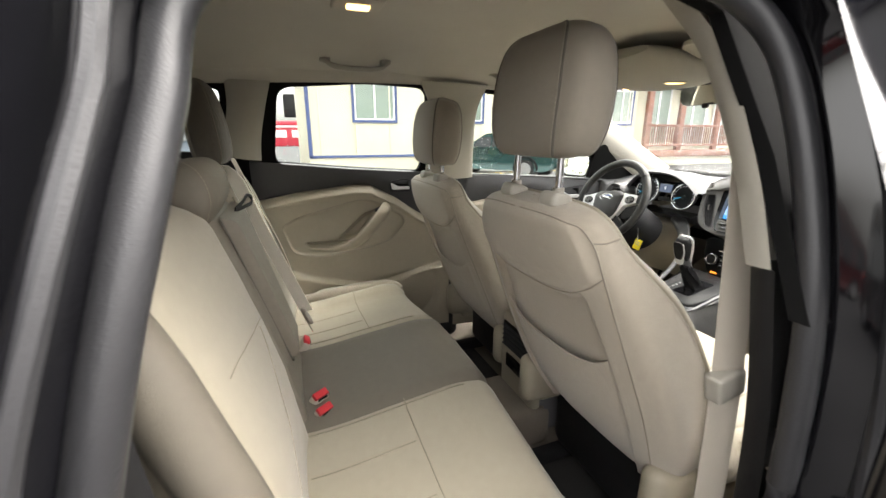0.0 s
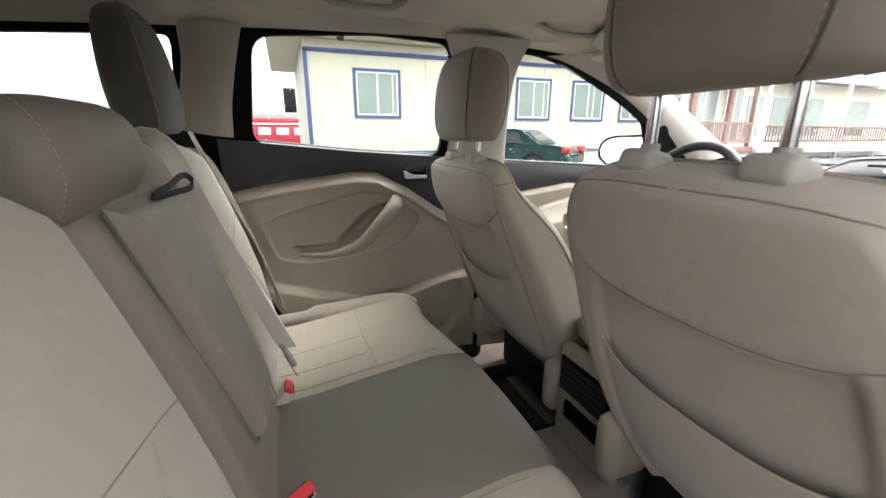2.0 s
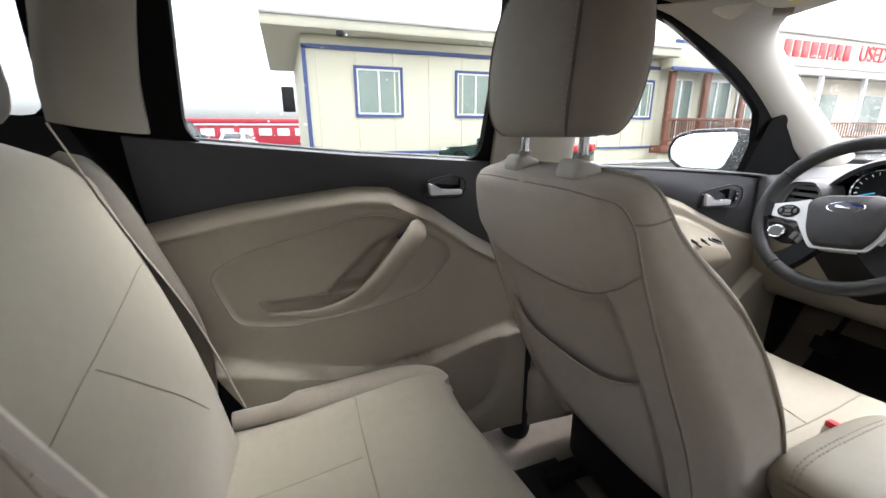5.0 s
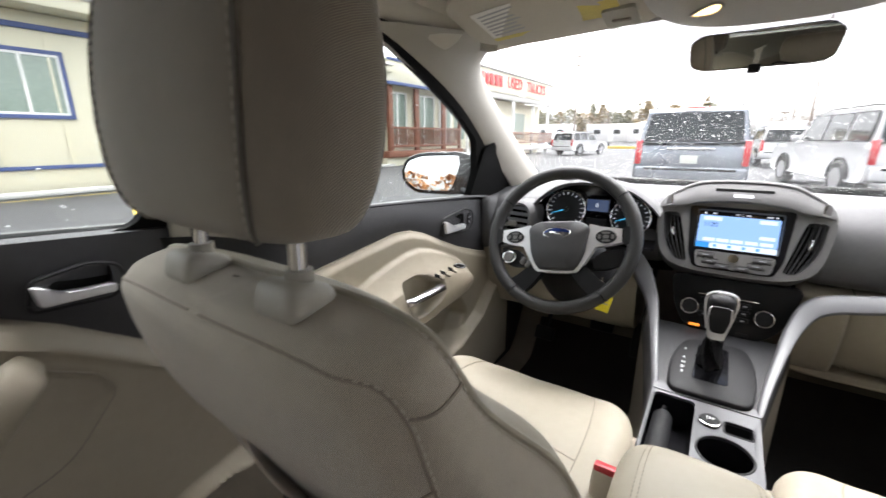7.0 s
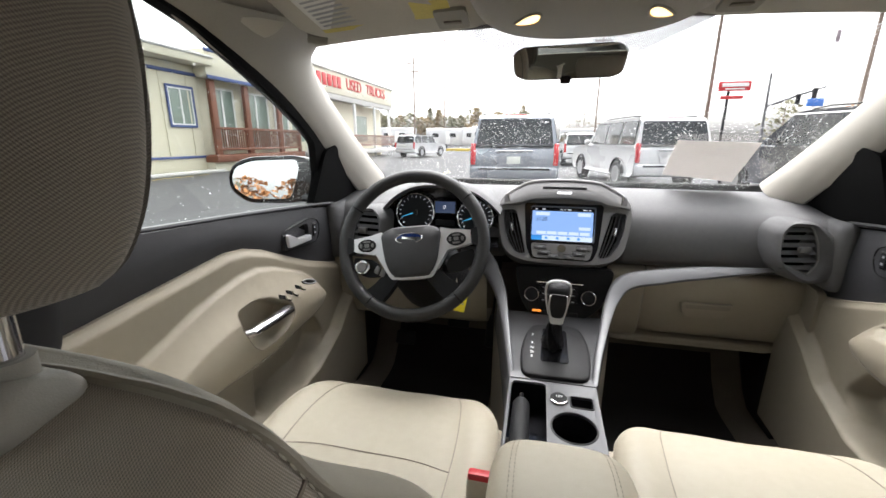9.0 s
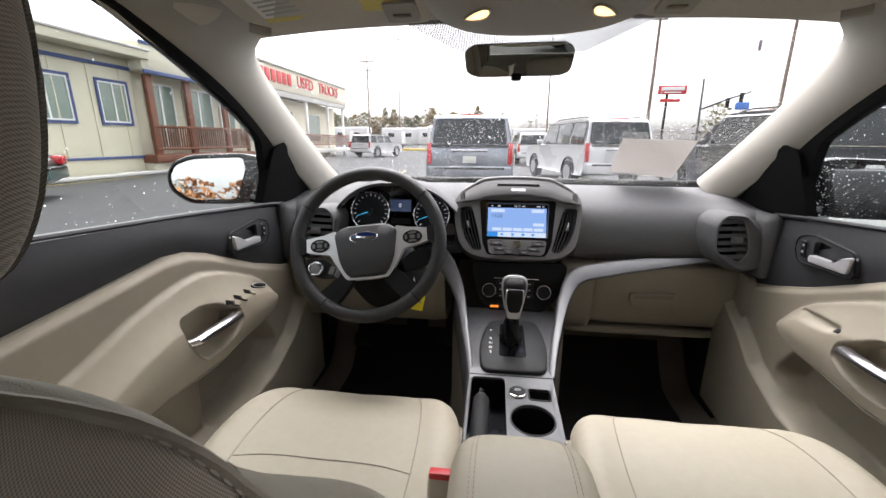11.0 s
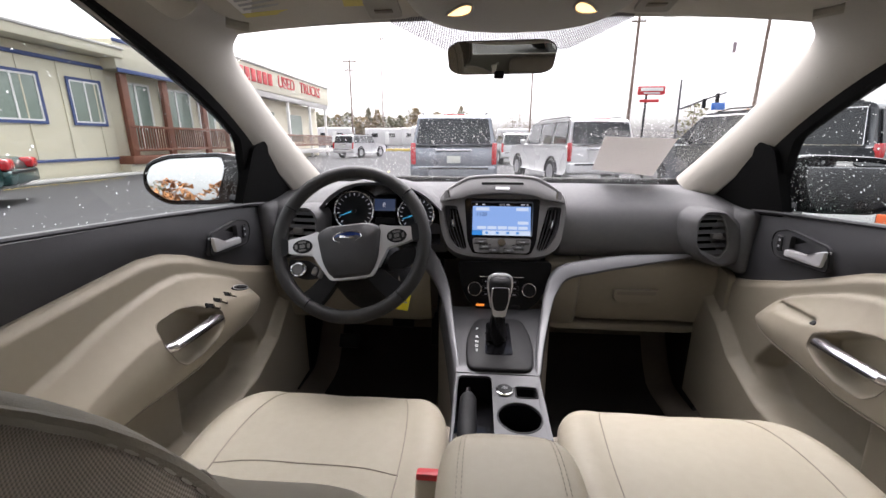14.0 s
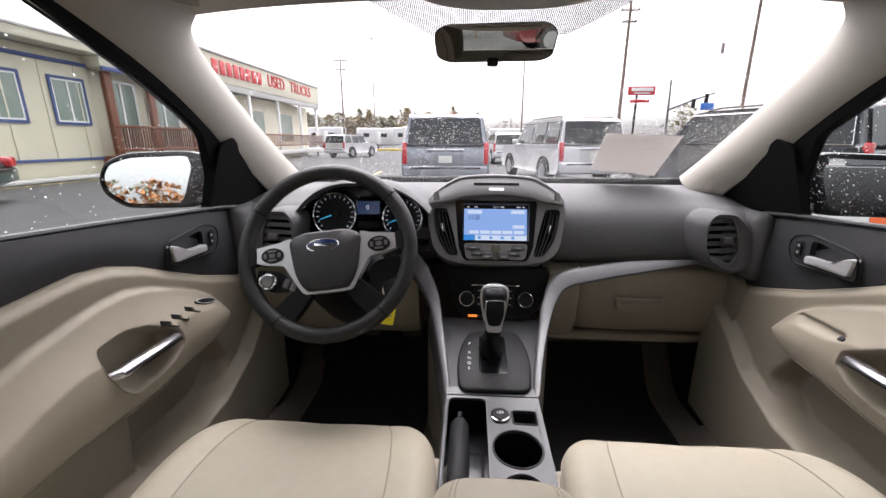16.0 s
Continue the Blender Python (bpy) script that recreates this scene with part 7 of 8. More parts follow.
M_LABELINK = mat("yellow_label_ink", (0.62, 0.52, 0.14), 0.6)
for sg, lb in ((-1, "pale sun visor with printed warning labels, folded up"), (1, "pale sun visor folded up against the headliner")):
    v = thing("sun_visor", lb, "sun visor", (sg * 0.34, 0.15, 1.5), group="sun visors")
    ol = rounded([(sg * 0.165, 0.275), (sg * 0.42, 0.265), (sg * 0.485, 0.20), (sg * 0.475, 0.05), (sg * 0.40, 0.025), (sg * 0.185, 0.05)], 0.035, 5)
    vz = lambda u, vv: roof_z(u, vv) - 0.042 - 0.022 * ease(vv, 0.02, 0.26) + 0.03 * (0.26 - vv) * 0.2
    rows = [[(u, vv, vz(u, vv) + h) for u, vv in grow(ol, gq)] for h, gq in ((0.018, -0.006), (0.012, 0), (0.004, 0), (0.0, -0.006))]
    part("board", skin(rows, close_v=True, caps=True), M_HEADLINER, v, "padded fabric board")
    part("mirror_cover", slab(rounded([(sg * 0.19, 0.25), (sg * 0.245, 0.25), (sg * 0.245, 0.19), (sg * 0.19, 0.19)], 0.008), [], lambda u, vv, d: (u, vv, vz(u, vv) - d), 0.006), M_PILLAR, v, "small pale clip")
    part("clip_slot", box((sg * 0.2175, 0.225, vz(sg * 0.2175, 0.225) - 0.0065), (0.03, 0.012, 0.003), 0.001), M_SEAM, v)
    if sg < 0:
        for x0, x1 in ((-0.445, -0.315), (-0.302, -0.215)):
            part("warning_label", slab([(x0, 0.205), (x1, 0.215), (x1, 0.105), (x0, 0.095)], [], lambda u, vv, d: (u, vv, vz(u, vv) - d), 0.0012), M_PAPER, v, "white printed warning label", smooth=0)
            part("label_band", slab([(x0, 0.205), (x1, 0.215), (x1, 0.203), (x0, 0.193)] if x0 < -0.31 else [(x0, 0.210), (x1, 0.215), (x1, 0.165), (x0, 0.160)], [], lambda u, vv, d: (u, vv, vz(u, vv) - 0.0012 - d), 0.0006), M_LABELINK, v, "yellow label band", smooth=0)
            for k in range(7):
                yy = 0.185 - 0.012 * k
                if x0 > -0.31 and yy > 0.155:
                    continue
                part("label_line", slab([(x0 + 0.008, yy), (x1 - 0.01 - 0.01 * (k % 3), yy), (x1 - 0.01 - 0.01 * (k % 3), yy - 0.005), (x0 + 0.008, yy - 0.005)], [], lambda u, vv, d: (u, vv, vz(u, vv) - 0.0012 - d), 0.0005), M_GREYPRINT, v, smooth=0)
    part("pivot", tube([(sg * 0.47, 0.255, vz(sg * 0.47, 0.25) + 0.008), (sg * 0.50, 0.235, vz(sg * 0.5, 0.235) + 0.015)], 0.010, 8), M_PILLAR, v)


def grab(x, y0, y1, z, label):
    g = thing("grab_handle", label, "grab handle", (x, (y0 + y1) / 2, z), group="grab handles")
    sg = 1 if x > 0 else -1
    pts = spline([(x + sg * 0.02, y0, z + 0.020), (x, y0 + 0.012, z - 0.002), (x - sg * 0.008, y0 + 0.04, z - 0.014), (x - sg * 0.010, (y0 + y1) / 2, z - 0.017), (x - sg * 0.008, y1 - 0.04, z - 0.014), (x, y1 - 0.012, z - 0.002), (x + sg * 0.02, y1, z + 0.020)], 28)
    part("bar", tube(pts, [0.013] * 4 + [0.010] * 20 + [0.013] * 4, 12, flat=0.8), M_PILLAR, g, "pale plastic bar")
    for y in (y0 + 0.004, y1 - 0.004):
        part("mount", box((x + sg * 0.018, y, z + 0.012), (0.034, 0.036, 0.022), 0.009, 3), M_PILLAR, g)
        part("screw_cap", cyl((x - sg * 0.002, y + (0.014 if y < (y0 + y1) / 2 else -0.014), z - 0.004), 0.004, 0.004, (0, 0, 0), 10), M_SEAM, g)


grab(-0.440, -0.765, -0.555, 1.556, "pale folding grab handle above the rear door")
grab(-0.462, -0.135, 0.075, 1.546, "pale folding grab handle above the driver's door")
grab(0.462, -0.135, 0.075, 1.546, "pale folding grab handle above the passenger door")
dome = thing("dome_lamp", "small lit dome lamp on the headliner", "ceiling lamp", (0.032, -0.735, 1.6))
part("base", box((0.032, -0.735, roof_z(0, -0.735) - 0.002), (0.085, 0.11, 0.014), 0.006, 3), M_HEADLINER, dome, "pale lamp base")
part("lens", box((0.032, -0.735, roof_z(0, -0.735) - 0.011), (0.026, 0.050, 0.008), 0.0035, 3), M_LAMP, dome, "lit warm lens")

# paper sheet standing against the windshield
M_FAINT = mat("faint_print", (0.57, 0.56, 0.545), 0.8)
paper = thing("paper_sheet", "printed white paper sheet leaning inside the windshield", "paper", (0.5, 1.1, 1.15))
pq = [(0.378, 1.108), (0.628, 1.165), (0.570, 0.872), (0.342, 0.858)]
part("sheet", slab(pq, [], lambda u, v, d: (u, v, shield_z(v) - 0.008 - d), 0.0008), M_SHEET, paper, "white paper", smooth=0)
for k in range(4):
    f = 0.08 + 0.075 * k
    a = np.array(pq[3]) * (1 - f) + np.array(pq[0]) * f
    b = np.array(pq[2]) * (1 - f) + np.array(pq[1]) * f
    p0, p1 = a * 0.9 + b * 0.1, a * (0.2 + 0.12 * (k % 3)) + b * (0.8 - 0.12 * (k % 3))
    part("print_line", slab([tuple(p0), tuple(p1), tuple(p1 + (0.001, 0.003)), tuple(p0 + (0.001, 0.003))], [], lambda u, v, d: (u, v, shield_z(v) - 0.0092 - d), 0.0003), M_FAINT, paper, smooth=0)


# outside mirrors
def wing_mirror(sg, label):
    w = thing("wing_mirror", label, "wing mirror", (sg * 0.85, 0.72, 1.1), group="wing mirrors")
    glass = rounded([(0.0, 0.005), (0.018, 0.042), (0.075, 0.062), (0.232, 0.068), (0.240, 0.035), (0.208, -0.064), (0.060, -0.066), (0.010, -0.030)], 0.022, 5)
    loop = rounded([(-0.010, 0.008), (0.010, 0.052), (0.070, 0.076), (0.235, 0.082), (0.318, 0.064), (0.314, -0.062), (0.212, -0.079), (0.054, -0.079), (-0.002, -0.038)], 0.03, 5)
    m = pose(sg * 1.082, 0.665, 1.168, -6.2 if sg < 0 else -1.0, 0, -sg * 9)
    at = lambda u, v, d: tuple(m @ Vector((-sg * u, d, v)))
    part("rim", slab(grow(loop, -0.004), [grow(glass, 0.003)], lambda u, v, d: at(u, v, -0.002 + d), 0.010), M_PAINT, w, "glossy black mirror surround")
    rows = [[at(0.155 + (u - 0.155) * k, v * k, d) for u, v in loop] for k, d in ((0.975, 0.0), (1.0, 0.004), (1.02, 0.03), (0.98, 0.08), (0.85, 0.12), (0.5, 0.145), (0.1, 0.15))]
    part("housing", skin(rows, close_v=True), M_PAINT, w, "glossy black mirror housing")
    part("mirror_glass", slab(glass, [], lambda u, v, d: at(u, v, 0.008 - d), 0.003), M_MIRROR, w, "clear mirror glass", smooth=0)
    bm_drops = random.Random(40 + sg)
    drops = bmesh.new()
    for _ in range(140):
        u, v, r = bm_drops.uniform(0.235, 0.31), bm_drops.uniform(-0.06, 0.065), bm_drops.uniform(0.0008, 0.0016)
        if inside(loop, u, v) < 0.006 or inside(glass, u, v) > -0.004:
            continue
        q = bmesh.ops.create_icosphere(drops, subdivisions=1, radius=r)
        bmesh.ops.translate(drops, vec=Vector(at(u, v, -0.003)), verts=q["verts"])
    part("raindrops", drops, M_RAIN, w, "clear raindrops on the paint")["kind"] = "stuff"
    part("arm", tube([(sg * 0.83, 0.715, 1.11), (sg * 0.79, 0.715, 1.10), (sg * 0.75, 0.715, 1.11)], [0.030, 0.034, 0.040], 12, flat=0.6), M_PAINT, w, "black mirror arm")
    return w


wing_mirror(-1, "glossy black driver's wing mirror beaded with rain")
wing_mirror(1, "glossy black passenger wing mirror beaded with rain")


# ---------------------------------------------------------------- outside
M_ASPHALT = mat("wet_asphalt", (0.045, 0.045, 0.047), 0.8, spec=0.18, vary=0.35, grain=6, bump=0.6, bump_scale=60)
M_SIDING = mat("cream_painted_siding", (0.66, 0.62, 0.485), 0.7, vary=0.06, grain=8, bump=0.1, bump_scale=80)
M_SIDINGDARK = mat("cream_painted_fascia", (0.62, 0.585, 0.465), 0.7, vary=0.08, grain=8)
M_BLUE = mat("blue_painted_trim", (0.055, 0.085, 0.22), 0.6, vary=0.1)
M_WINFRAME = mat("white_vinyl_frame", (0.78, 0.78, 0.76), 0.5, vary=0.03)
M_WINDOW = mat("dark_reflecting_window", (0.24, 0.30, 0.26), 0.06, vary=0.3, grain=3, spec=0.9)
M_DECK = mat("red_brown_stained_wood", (0.17, 0.062, 0.034), 0.65, vary=0.3, grain=20, bump=0.3, bump_scale=120)
M_ROOFING = mat("grey_metal_roof_edge", (0.45, 0.44, 0.42), 0.6)
M_REDLETTER = mat("red_sign_letters", (0.55, 0.03, 0.035), 0.5)
M_REDWALL = mat("red_metal_wall", (0.42, 0.025, 0.045), 0.5, vary=0.1)
M_POLE = mat("weathered_wood_pole", (0.19, 0.14, 0.11), 0.9, vary=0.3, grain=20)
M_TYRE = mat("tyre_rubber", (0.02, 0.02, 0.021), 0.8, vary=0.2)
M_RIM = mat("alloy_wheel", (0.45, 0.45, 0.46), 0.3, metal=0.8)
M_TAIL = mat("red_tail_lamp", (0.50, 0.015, 0.02), 0.15, coat=1.0)
M_CARGLASS = mat("tinted_car_glass", (0.012, 0.014, 0.016), 0.05, spec=0.45, vary=0.2)
M_PALE = mat("pale_number_plate", (0.55, 0.58, 0.52), 0.5)
# evergreen and brown leaf colours are lightened to paint in the distant haze
M_LEAF = mat("haze_pale_evergreen_leaves", (0.20, 0.19, 0.115), 0.8, vary=0.4, grain=2)
M_DULL = mat("haze_pale_brown_leaves", (0.26, 0.20, 0.11), 0.8, vary=0.35, grain=2)
M_AUTUMN = mat("autumn_leaves", (0.30, 0.13, 0.045), 0.8, vary=0.4, grain=2)
M_BARE = mat("bare_brown_branches", (0.16, 0.12, 0.085), 0.9, vary=0.3, grain=3)
M_CONCRETE = mat("pale_concrete", (0.48, 0.47, 0.45), 0.8, vary=0.15, grain=5, bump=0.3, bump_scale=60)
M_YELLOWLINE = mat("worn_yellow_line", (0.55, 0.40, 0.06), 0.7, vary=0.35, grain=20)

# ground: one sheet to the horizon
bm = bmesh.new()
bmesh.ops.create_grid(bm, x_segments=2, y_segments=2, size=900)
ground = struct("ground", bm, M_ASPHALT, "wet dark asphalt of the car lot", "ground", smooth=0)


def line_mark(x0, y0, x1, y1, w=0.1):
    d = Vector((x1 - x0, y1 - y0, 0))
    n = Vector((-d.y, d.x, 0)).normalized() * w / 2
    bm = bmesh.new()
    a, b = Vector((x0, y0, 0.004)), Vector((x1, y1, 0.004))
    bm.faces.new([bm.verts.new(p) for p in (a + n, b + n, b - n, a - n)])
    return struct("parking_line", bm, M_YELLOWLINE, "worn yellow parking line on the asphalt", "road marking", smooth=0)


line_mark(-12.6, -4, -12.6, 13, 0.08)
for y in (-3, 0.2, 3.4, 6.6):
    line_mark(-12.5, y, -8.5, y - 1.2, 0.08)
line_mark(-3.4, 8, -3.9, 17)
struct("kerb", box((-13.25, 4.5, 0.06), (0.35, 20, 0.12), 0.03), M_CONCRETE, "low pale concrete kerb along the office", "kerb")


def window_unit(parent, y0, y1, z0, z1, x, slider=True):
    w = part("window", slab([(y0 - 0.09, z0 - 0.09), (y1 + 0.09, z0 - 0.09), (y1 + 0.09, z1 + 0.09), (y0 - 0.09, z1 + 0.09)], [[(y0, z0), (y1, z0), (y1, z1), (y0, z1)]], lambda u, v, d: (x + d, u, v), 0.03), M_BLUE, parent, "blue painted window casing", smooth=0)
    mid = (y0 + y1) / 2
    part("window_frame", slab([(y0, z0), (y1, z0), (y1, z1), (y0, z1)], [[(y0 + 0.05, z0 + 0.05), (mid - 0.03, z0 + 0.05), (mid - 0.03, z1 - 0.05), (y0 + 0.05, z1 - 0.05)], [(mid + 0.03, z0 + 0.05), (y1 - 0.05, z0 + 0.05), (y1 - 0.05, z1 - 0.05), (mid + 0.03, z1 - 0.05)]], lambda u, v, d: (x - 0.01 + d, u, v), 0.03), M_WINFRAME, w, "white sliding frame", smooth=0)
    for a, b in ((y0 + 0.05, mid - 0.03), (mid + 0.03, y1 - 0.05)):
        part("pane", slab([(a, z0 + 0.05), (b, z0 + 0.05), (b, z1 - 0.05), (a, z1 - 0.05)], [], lambda u, v, d: (x - 0.012 + d, u, v), 0.012), M_WINDOW, w, "dark reflecting pane", smooth=0)


BX = -13.6
office = thing("office_building", "cream clad office with blue trim and white windows", "building", (BX - 4, 7, 0))
part("wall", box((BX - 4, 7.0, 2.05), (8, 14.1, 4.1), 0.02), M_SIDING, office, "cream painted siding wall")
for k in range(12):
    part("siding_batten", box((BX + 0.012, 0.35 + 1.2 * k, 2.3), (0.03, 0.05, 3.2), 0.005), M_SIDING, office)
part("roof", box((BX - 3.75, 6.6, 4.30), (8.9, 15.4, 0.36), 0.05), M_SIDINGDARK, office, "cream roof edge with a gutter")
part("gutter", box((BX + 0.72, 6.6, 4.44), (0.08, 15.4, 0.09), 0.02), M_ROOFING, office, "grey gutter")
part("trim_band", box((BX + 0.03, 7.0, 3.78), (0.06, 14.1, 0.12), 0.01), M_BLUE, office, "blue band under the eaves")
part("trim_band", box((BX + 0.03, 7.0, 0.64), (0.06, 14.1, 0.09), 0.01), M_BLUE, office, "blue band above the base")
part("corner_board", box((BX + 0.02, 0.0, 2.2), (0.08, 0.12, 3.2), 0.01), M_BLUE, office, "blue corner board")
for y0, y1 in ((1.53, 2.93), (4.95, 6.35), (7.60, 8.98), (10.15, 11.60), (12.62, 13.72)):
    window_unit(office, y0, y1, 1.86, 3.22, BX + 0.02)
part("meter_box", box((BX + 0.12, -0.55, 2.25), (0.25, 0.35, 0.7), 0.03), M_DARK, office, "dark meter box")
part("flood_lamp", box((BX + 0.85, 1.0, 4.0), (0.18, 0.22, 0.16), 0.05), M_DARK, office, "small dark flood lamp")

# deck front with brown posts and railing
deck = thing("deck_porch", "red-brown wooden porch with railing and posts", "porch", (BX, 17, 0))
DX = BX + 0.4
part("porch_wall", box((BX - 1.6, 17.0, 2.4), (3.0, 5.9, 4.8), 0.02), M_SIDING, deck, "cream porch wall")
part("porch_fascia", box((BX + 0.15, 17.0, 4.25), (0.9, 6.0, 1.0), 0.03), M_SIDINGDARK, deck, "cream porch fascia")
part("fascia_band", box((BX + 0.62, 17.0, 3.72), (0.06, 6.0, 0.14), 0.01), M_BLUE, deck, "blue fascia band")
part("fascia_band", box((BX + 0.62, 17.0, 4.72), (0.06, 6.0, 0.12), 0.01), M_BLUE, deck, "blue fascia band")
part("deck_board", box((BX - 0.1, 17.3, 0.55), (1.4, 6.6, 0.30), 0.02), M_DECK, deck, "red-brown deck edge")
part("skirt", box((BX - 0.2, 17.3, 0.2), (1.2, 6.5, 0.4), 0.02), M_SIDING, deck)
for y in (14.35, 16.35, 18.75, 20.4):
    part("post", box((DX, y, 2.15), (0.16, 0.30 if y < 20 else 0.16, 3.0), 0.01), M_DECK, deck, "red-brown post")
for z in (0.92, 1.78):
    part("rail", box((DX + 0.05, 17.4, z), (0.09, 6.2, 0.10), 0.01), M_DECK, deck, "red-brown rail")
for k in range(44):
    part("baluster", box((DX + 0.05, 14.5 + 0.137 * k, 1.35), (0.04, 0.045, 0.80), 0), M_DECK, deck, smooth=0)
for y0, y1 in ((14.65, 16.10), (16.65, 18.5), (19.0, 20.2)):
    mid = (y0 + y1) / 2
    w = part("window", slab([(y0, 0.9), (y1, 0.9), (y1, 3.45), (y0, 3.45)], [[(y0 + 0.08, 1.0), (mid - 0.05, 1.0), (mid - 0.05, 3.37), (y0 + 0.08, 3.37)], [(mid + 0.05, 1.0), (y1 - 0.08, 1.0), (y1 - 0.08, 3.37), (mid + 0.05, 3.37)]], lambda u, v, d: (BX - 0.06 + d, u, v), 0.05), M_WINFRAME, deck, "tall white framed window", smooth=0)
    for a, b in ((y0 + 0.08, mid - 0.05), (mid + 0.05, y1 - 0.08)):
        part("pane", slab([(a, 1.0), (b, 1.0), (b, 3.37), (a, 3.37)], [], lambda u, v, d: (BX - 0.05 + d, u, v), 0.01), M_WINDOW, w, "dark reflecting pane", smooth=0)
part("white_post", box((DX + 0.35, 20.75, 1.9), (0.12, 0.12, 3.6), 0.01), M_WINFRAME, deck, "white porch post")

shop = thing("sales_building", "cream sales building with a red lettered fascia", "building", (BX - 4, 28, 0))
part("wall", box((BX - 5, 28.5, 2.0), (8, 15.5, 4.0), 0.02), M_SIDING, shop, "cream wall")
part("fascia", box((BX - 4, 28.4, 4.95), (8.2, 16.2, 1.35), 0.03), M_SIDINGDARK, shop, "cream sign fascia")
part("roof_edge", box((BX - 4, 28.4, 5.68), (8.4, 16.4, 0.12), 0.02), M_ROOFING, shop, "grey roof edge")
part("soffit_beam", box((BX - 0.1, 28.4, 4.1), (0.3, 16.0, 0.35), 0.02), M_ROOFING, shop, "grey canopy beam")
sign = lambda y, z: basis((BX + 0.12, y, z), (0, 1, 0), (0, 0, 1))
name_bar = bmesh.new()
for k in range(8):
    box((BX + 0.13, 21.55 + 0.66 * k, 5.02), (0.05, 0.50, 0.72), 0.06, bm=name_bar)
part("name_bars", name_bar, M_REDLETTER, shop, "red sign blocks")
part("sign_words", words("USED", 1.05, sign(28.5, 5.05), 0.03), M_REDLETTER, shop, "red sign letters", smooth=0)
part("sign_words", words("TRUCKS", 1.05, sign(32.6, 5.05), 0.03), M_REDLETTER, shop, "red sign letters", smooth=0)
for y in (21.2, 25.0, 28.8, 32.6, 36.0):
    part("canopy_post", box((BX - 0.1, y, 2.0), (0.18, 0.18, 4.0), 0.02), M_WINFRAME, shop, "white canopy post")
for y0, y1 in ((22.0, 23.2), (24.0, 25.6), (27.0, 28.4), (31.0, 33.0)):
    part("window", slab([(y0, 1.2), (y1, 1.2), (y1, 3.2), (y0, 3.2)], [], lambda u, v, d: (BX - 1.0 + d, u, v), 0.03), M_WINDOW, shop, "dark shop window", smooth=0)
part("deck_edge", box((BX - 0.2, 28.5, 0.5), (1.4, 15.0, 0.3), 0.02), M_CONCRETE, shop, "pale deck edge")
for z in (0.95, 1.65):
    part("rail", box((BX + 0.4, 28.7, z), (0.09, 14.6, 0.10), 0.01), M_DECK, shop, "red-brown rail")
for k in range(60):
    part("baluster", box((BX + 0.4, 21.7 + 0.24 * k, 1.3), (0.04, 0.06, 0.7), 0), M_DECK, shop, smooth=0)

red = thing("red_building", "long low red metal building with pale roof", "building", (-62, -10, 0))
part("wall", box((-64, -6, 1.3), (10, 40, 2.6), 0.1), M_REDWALL, red, "red ribbed wall")
part("roof", box((-64, -6, 2.95), (10.5, 40.6, 0.6), 0.1), M_REDWALL, red, "red roof band")
part("band", box((-58.95, -6, 2.55), (0.3, 40, 0.22), 0.02), M_WINFRAME, red, "pale band")
for k in range(8):
    part("window", box((-58.96, -14 + 2.2 * k, 1.6), (0.2, 1.5, 0.9), 0.02), M_WINFRAME, red, "pale window")


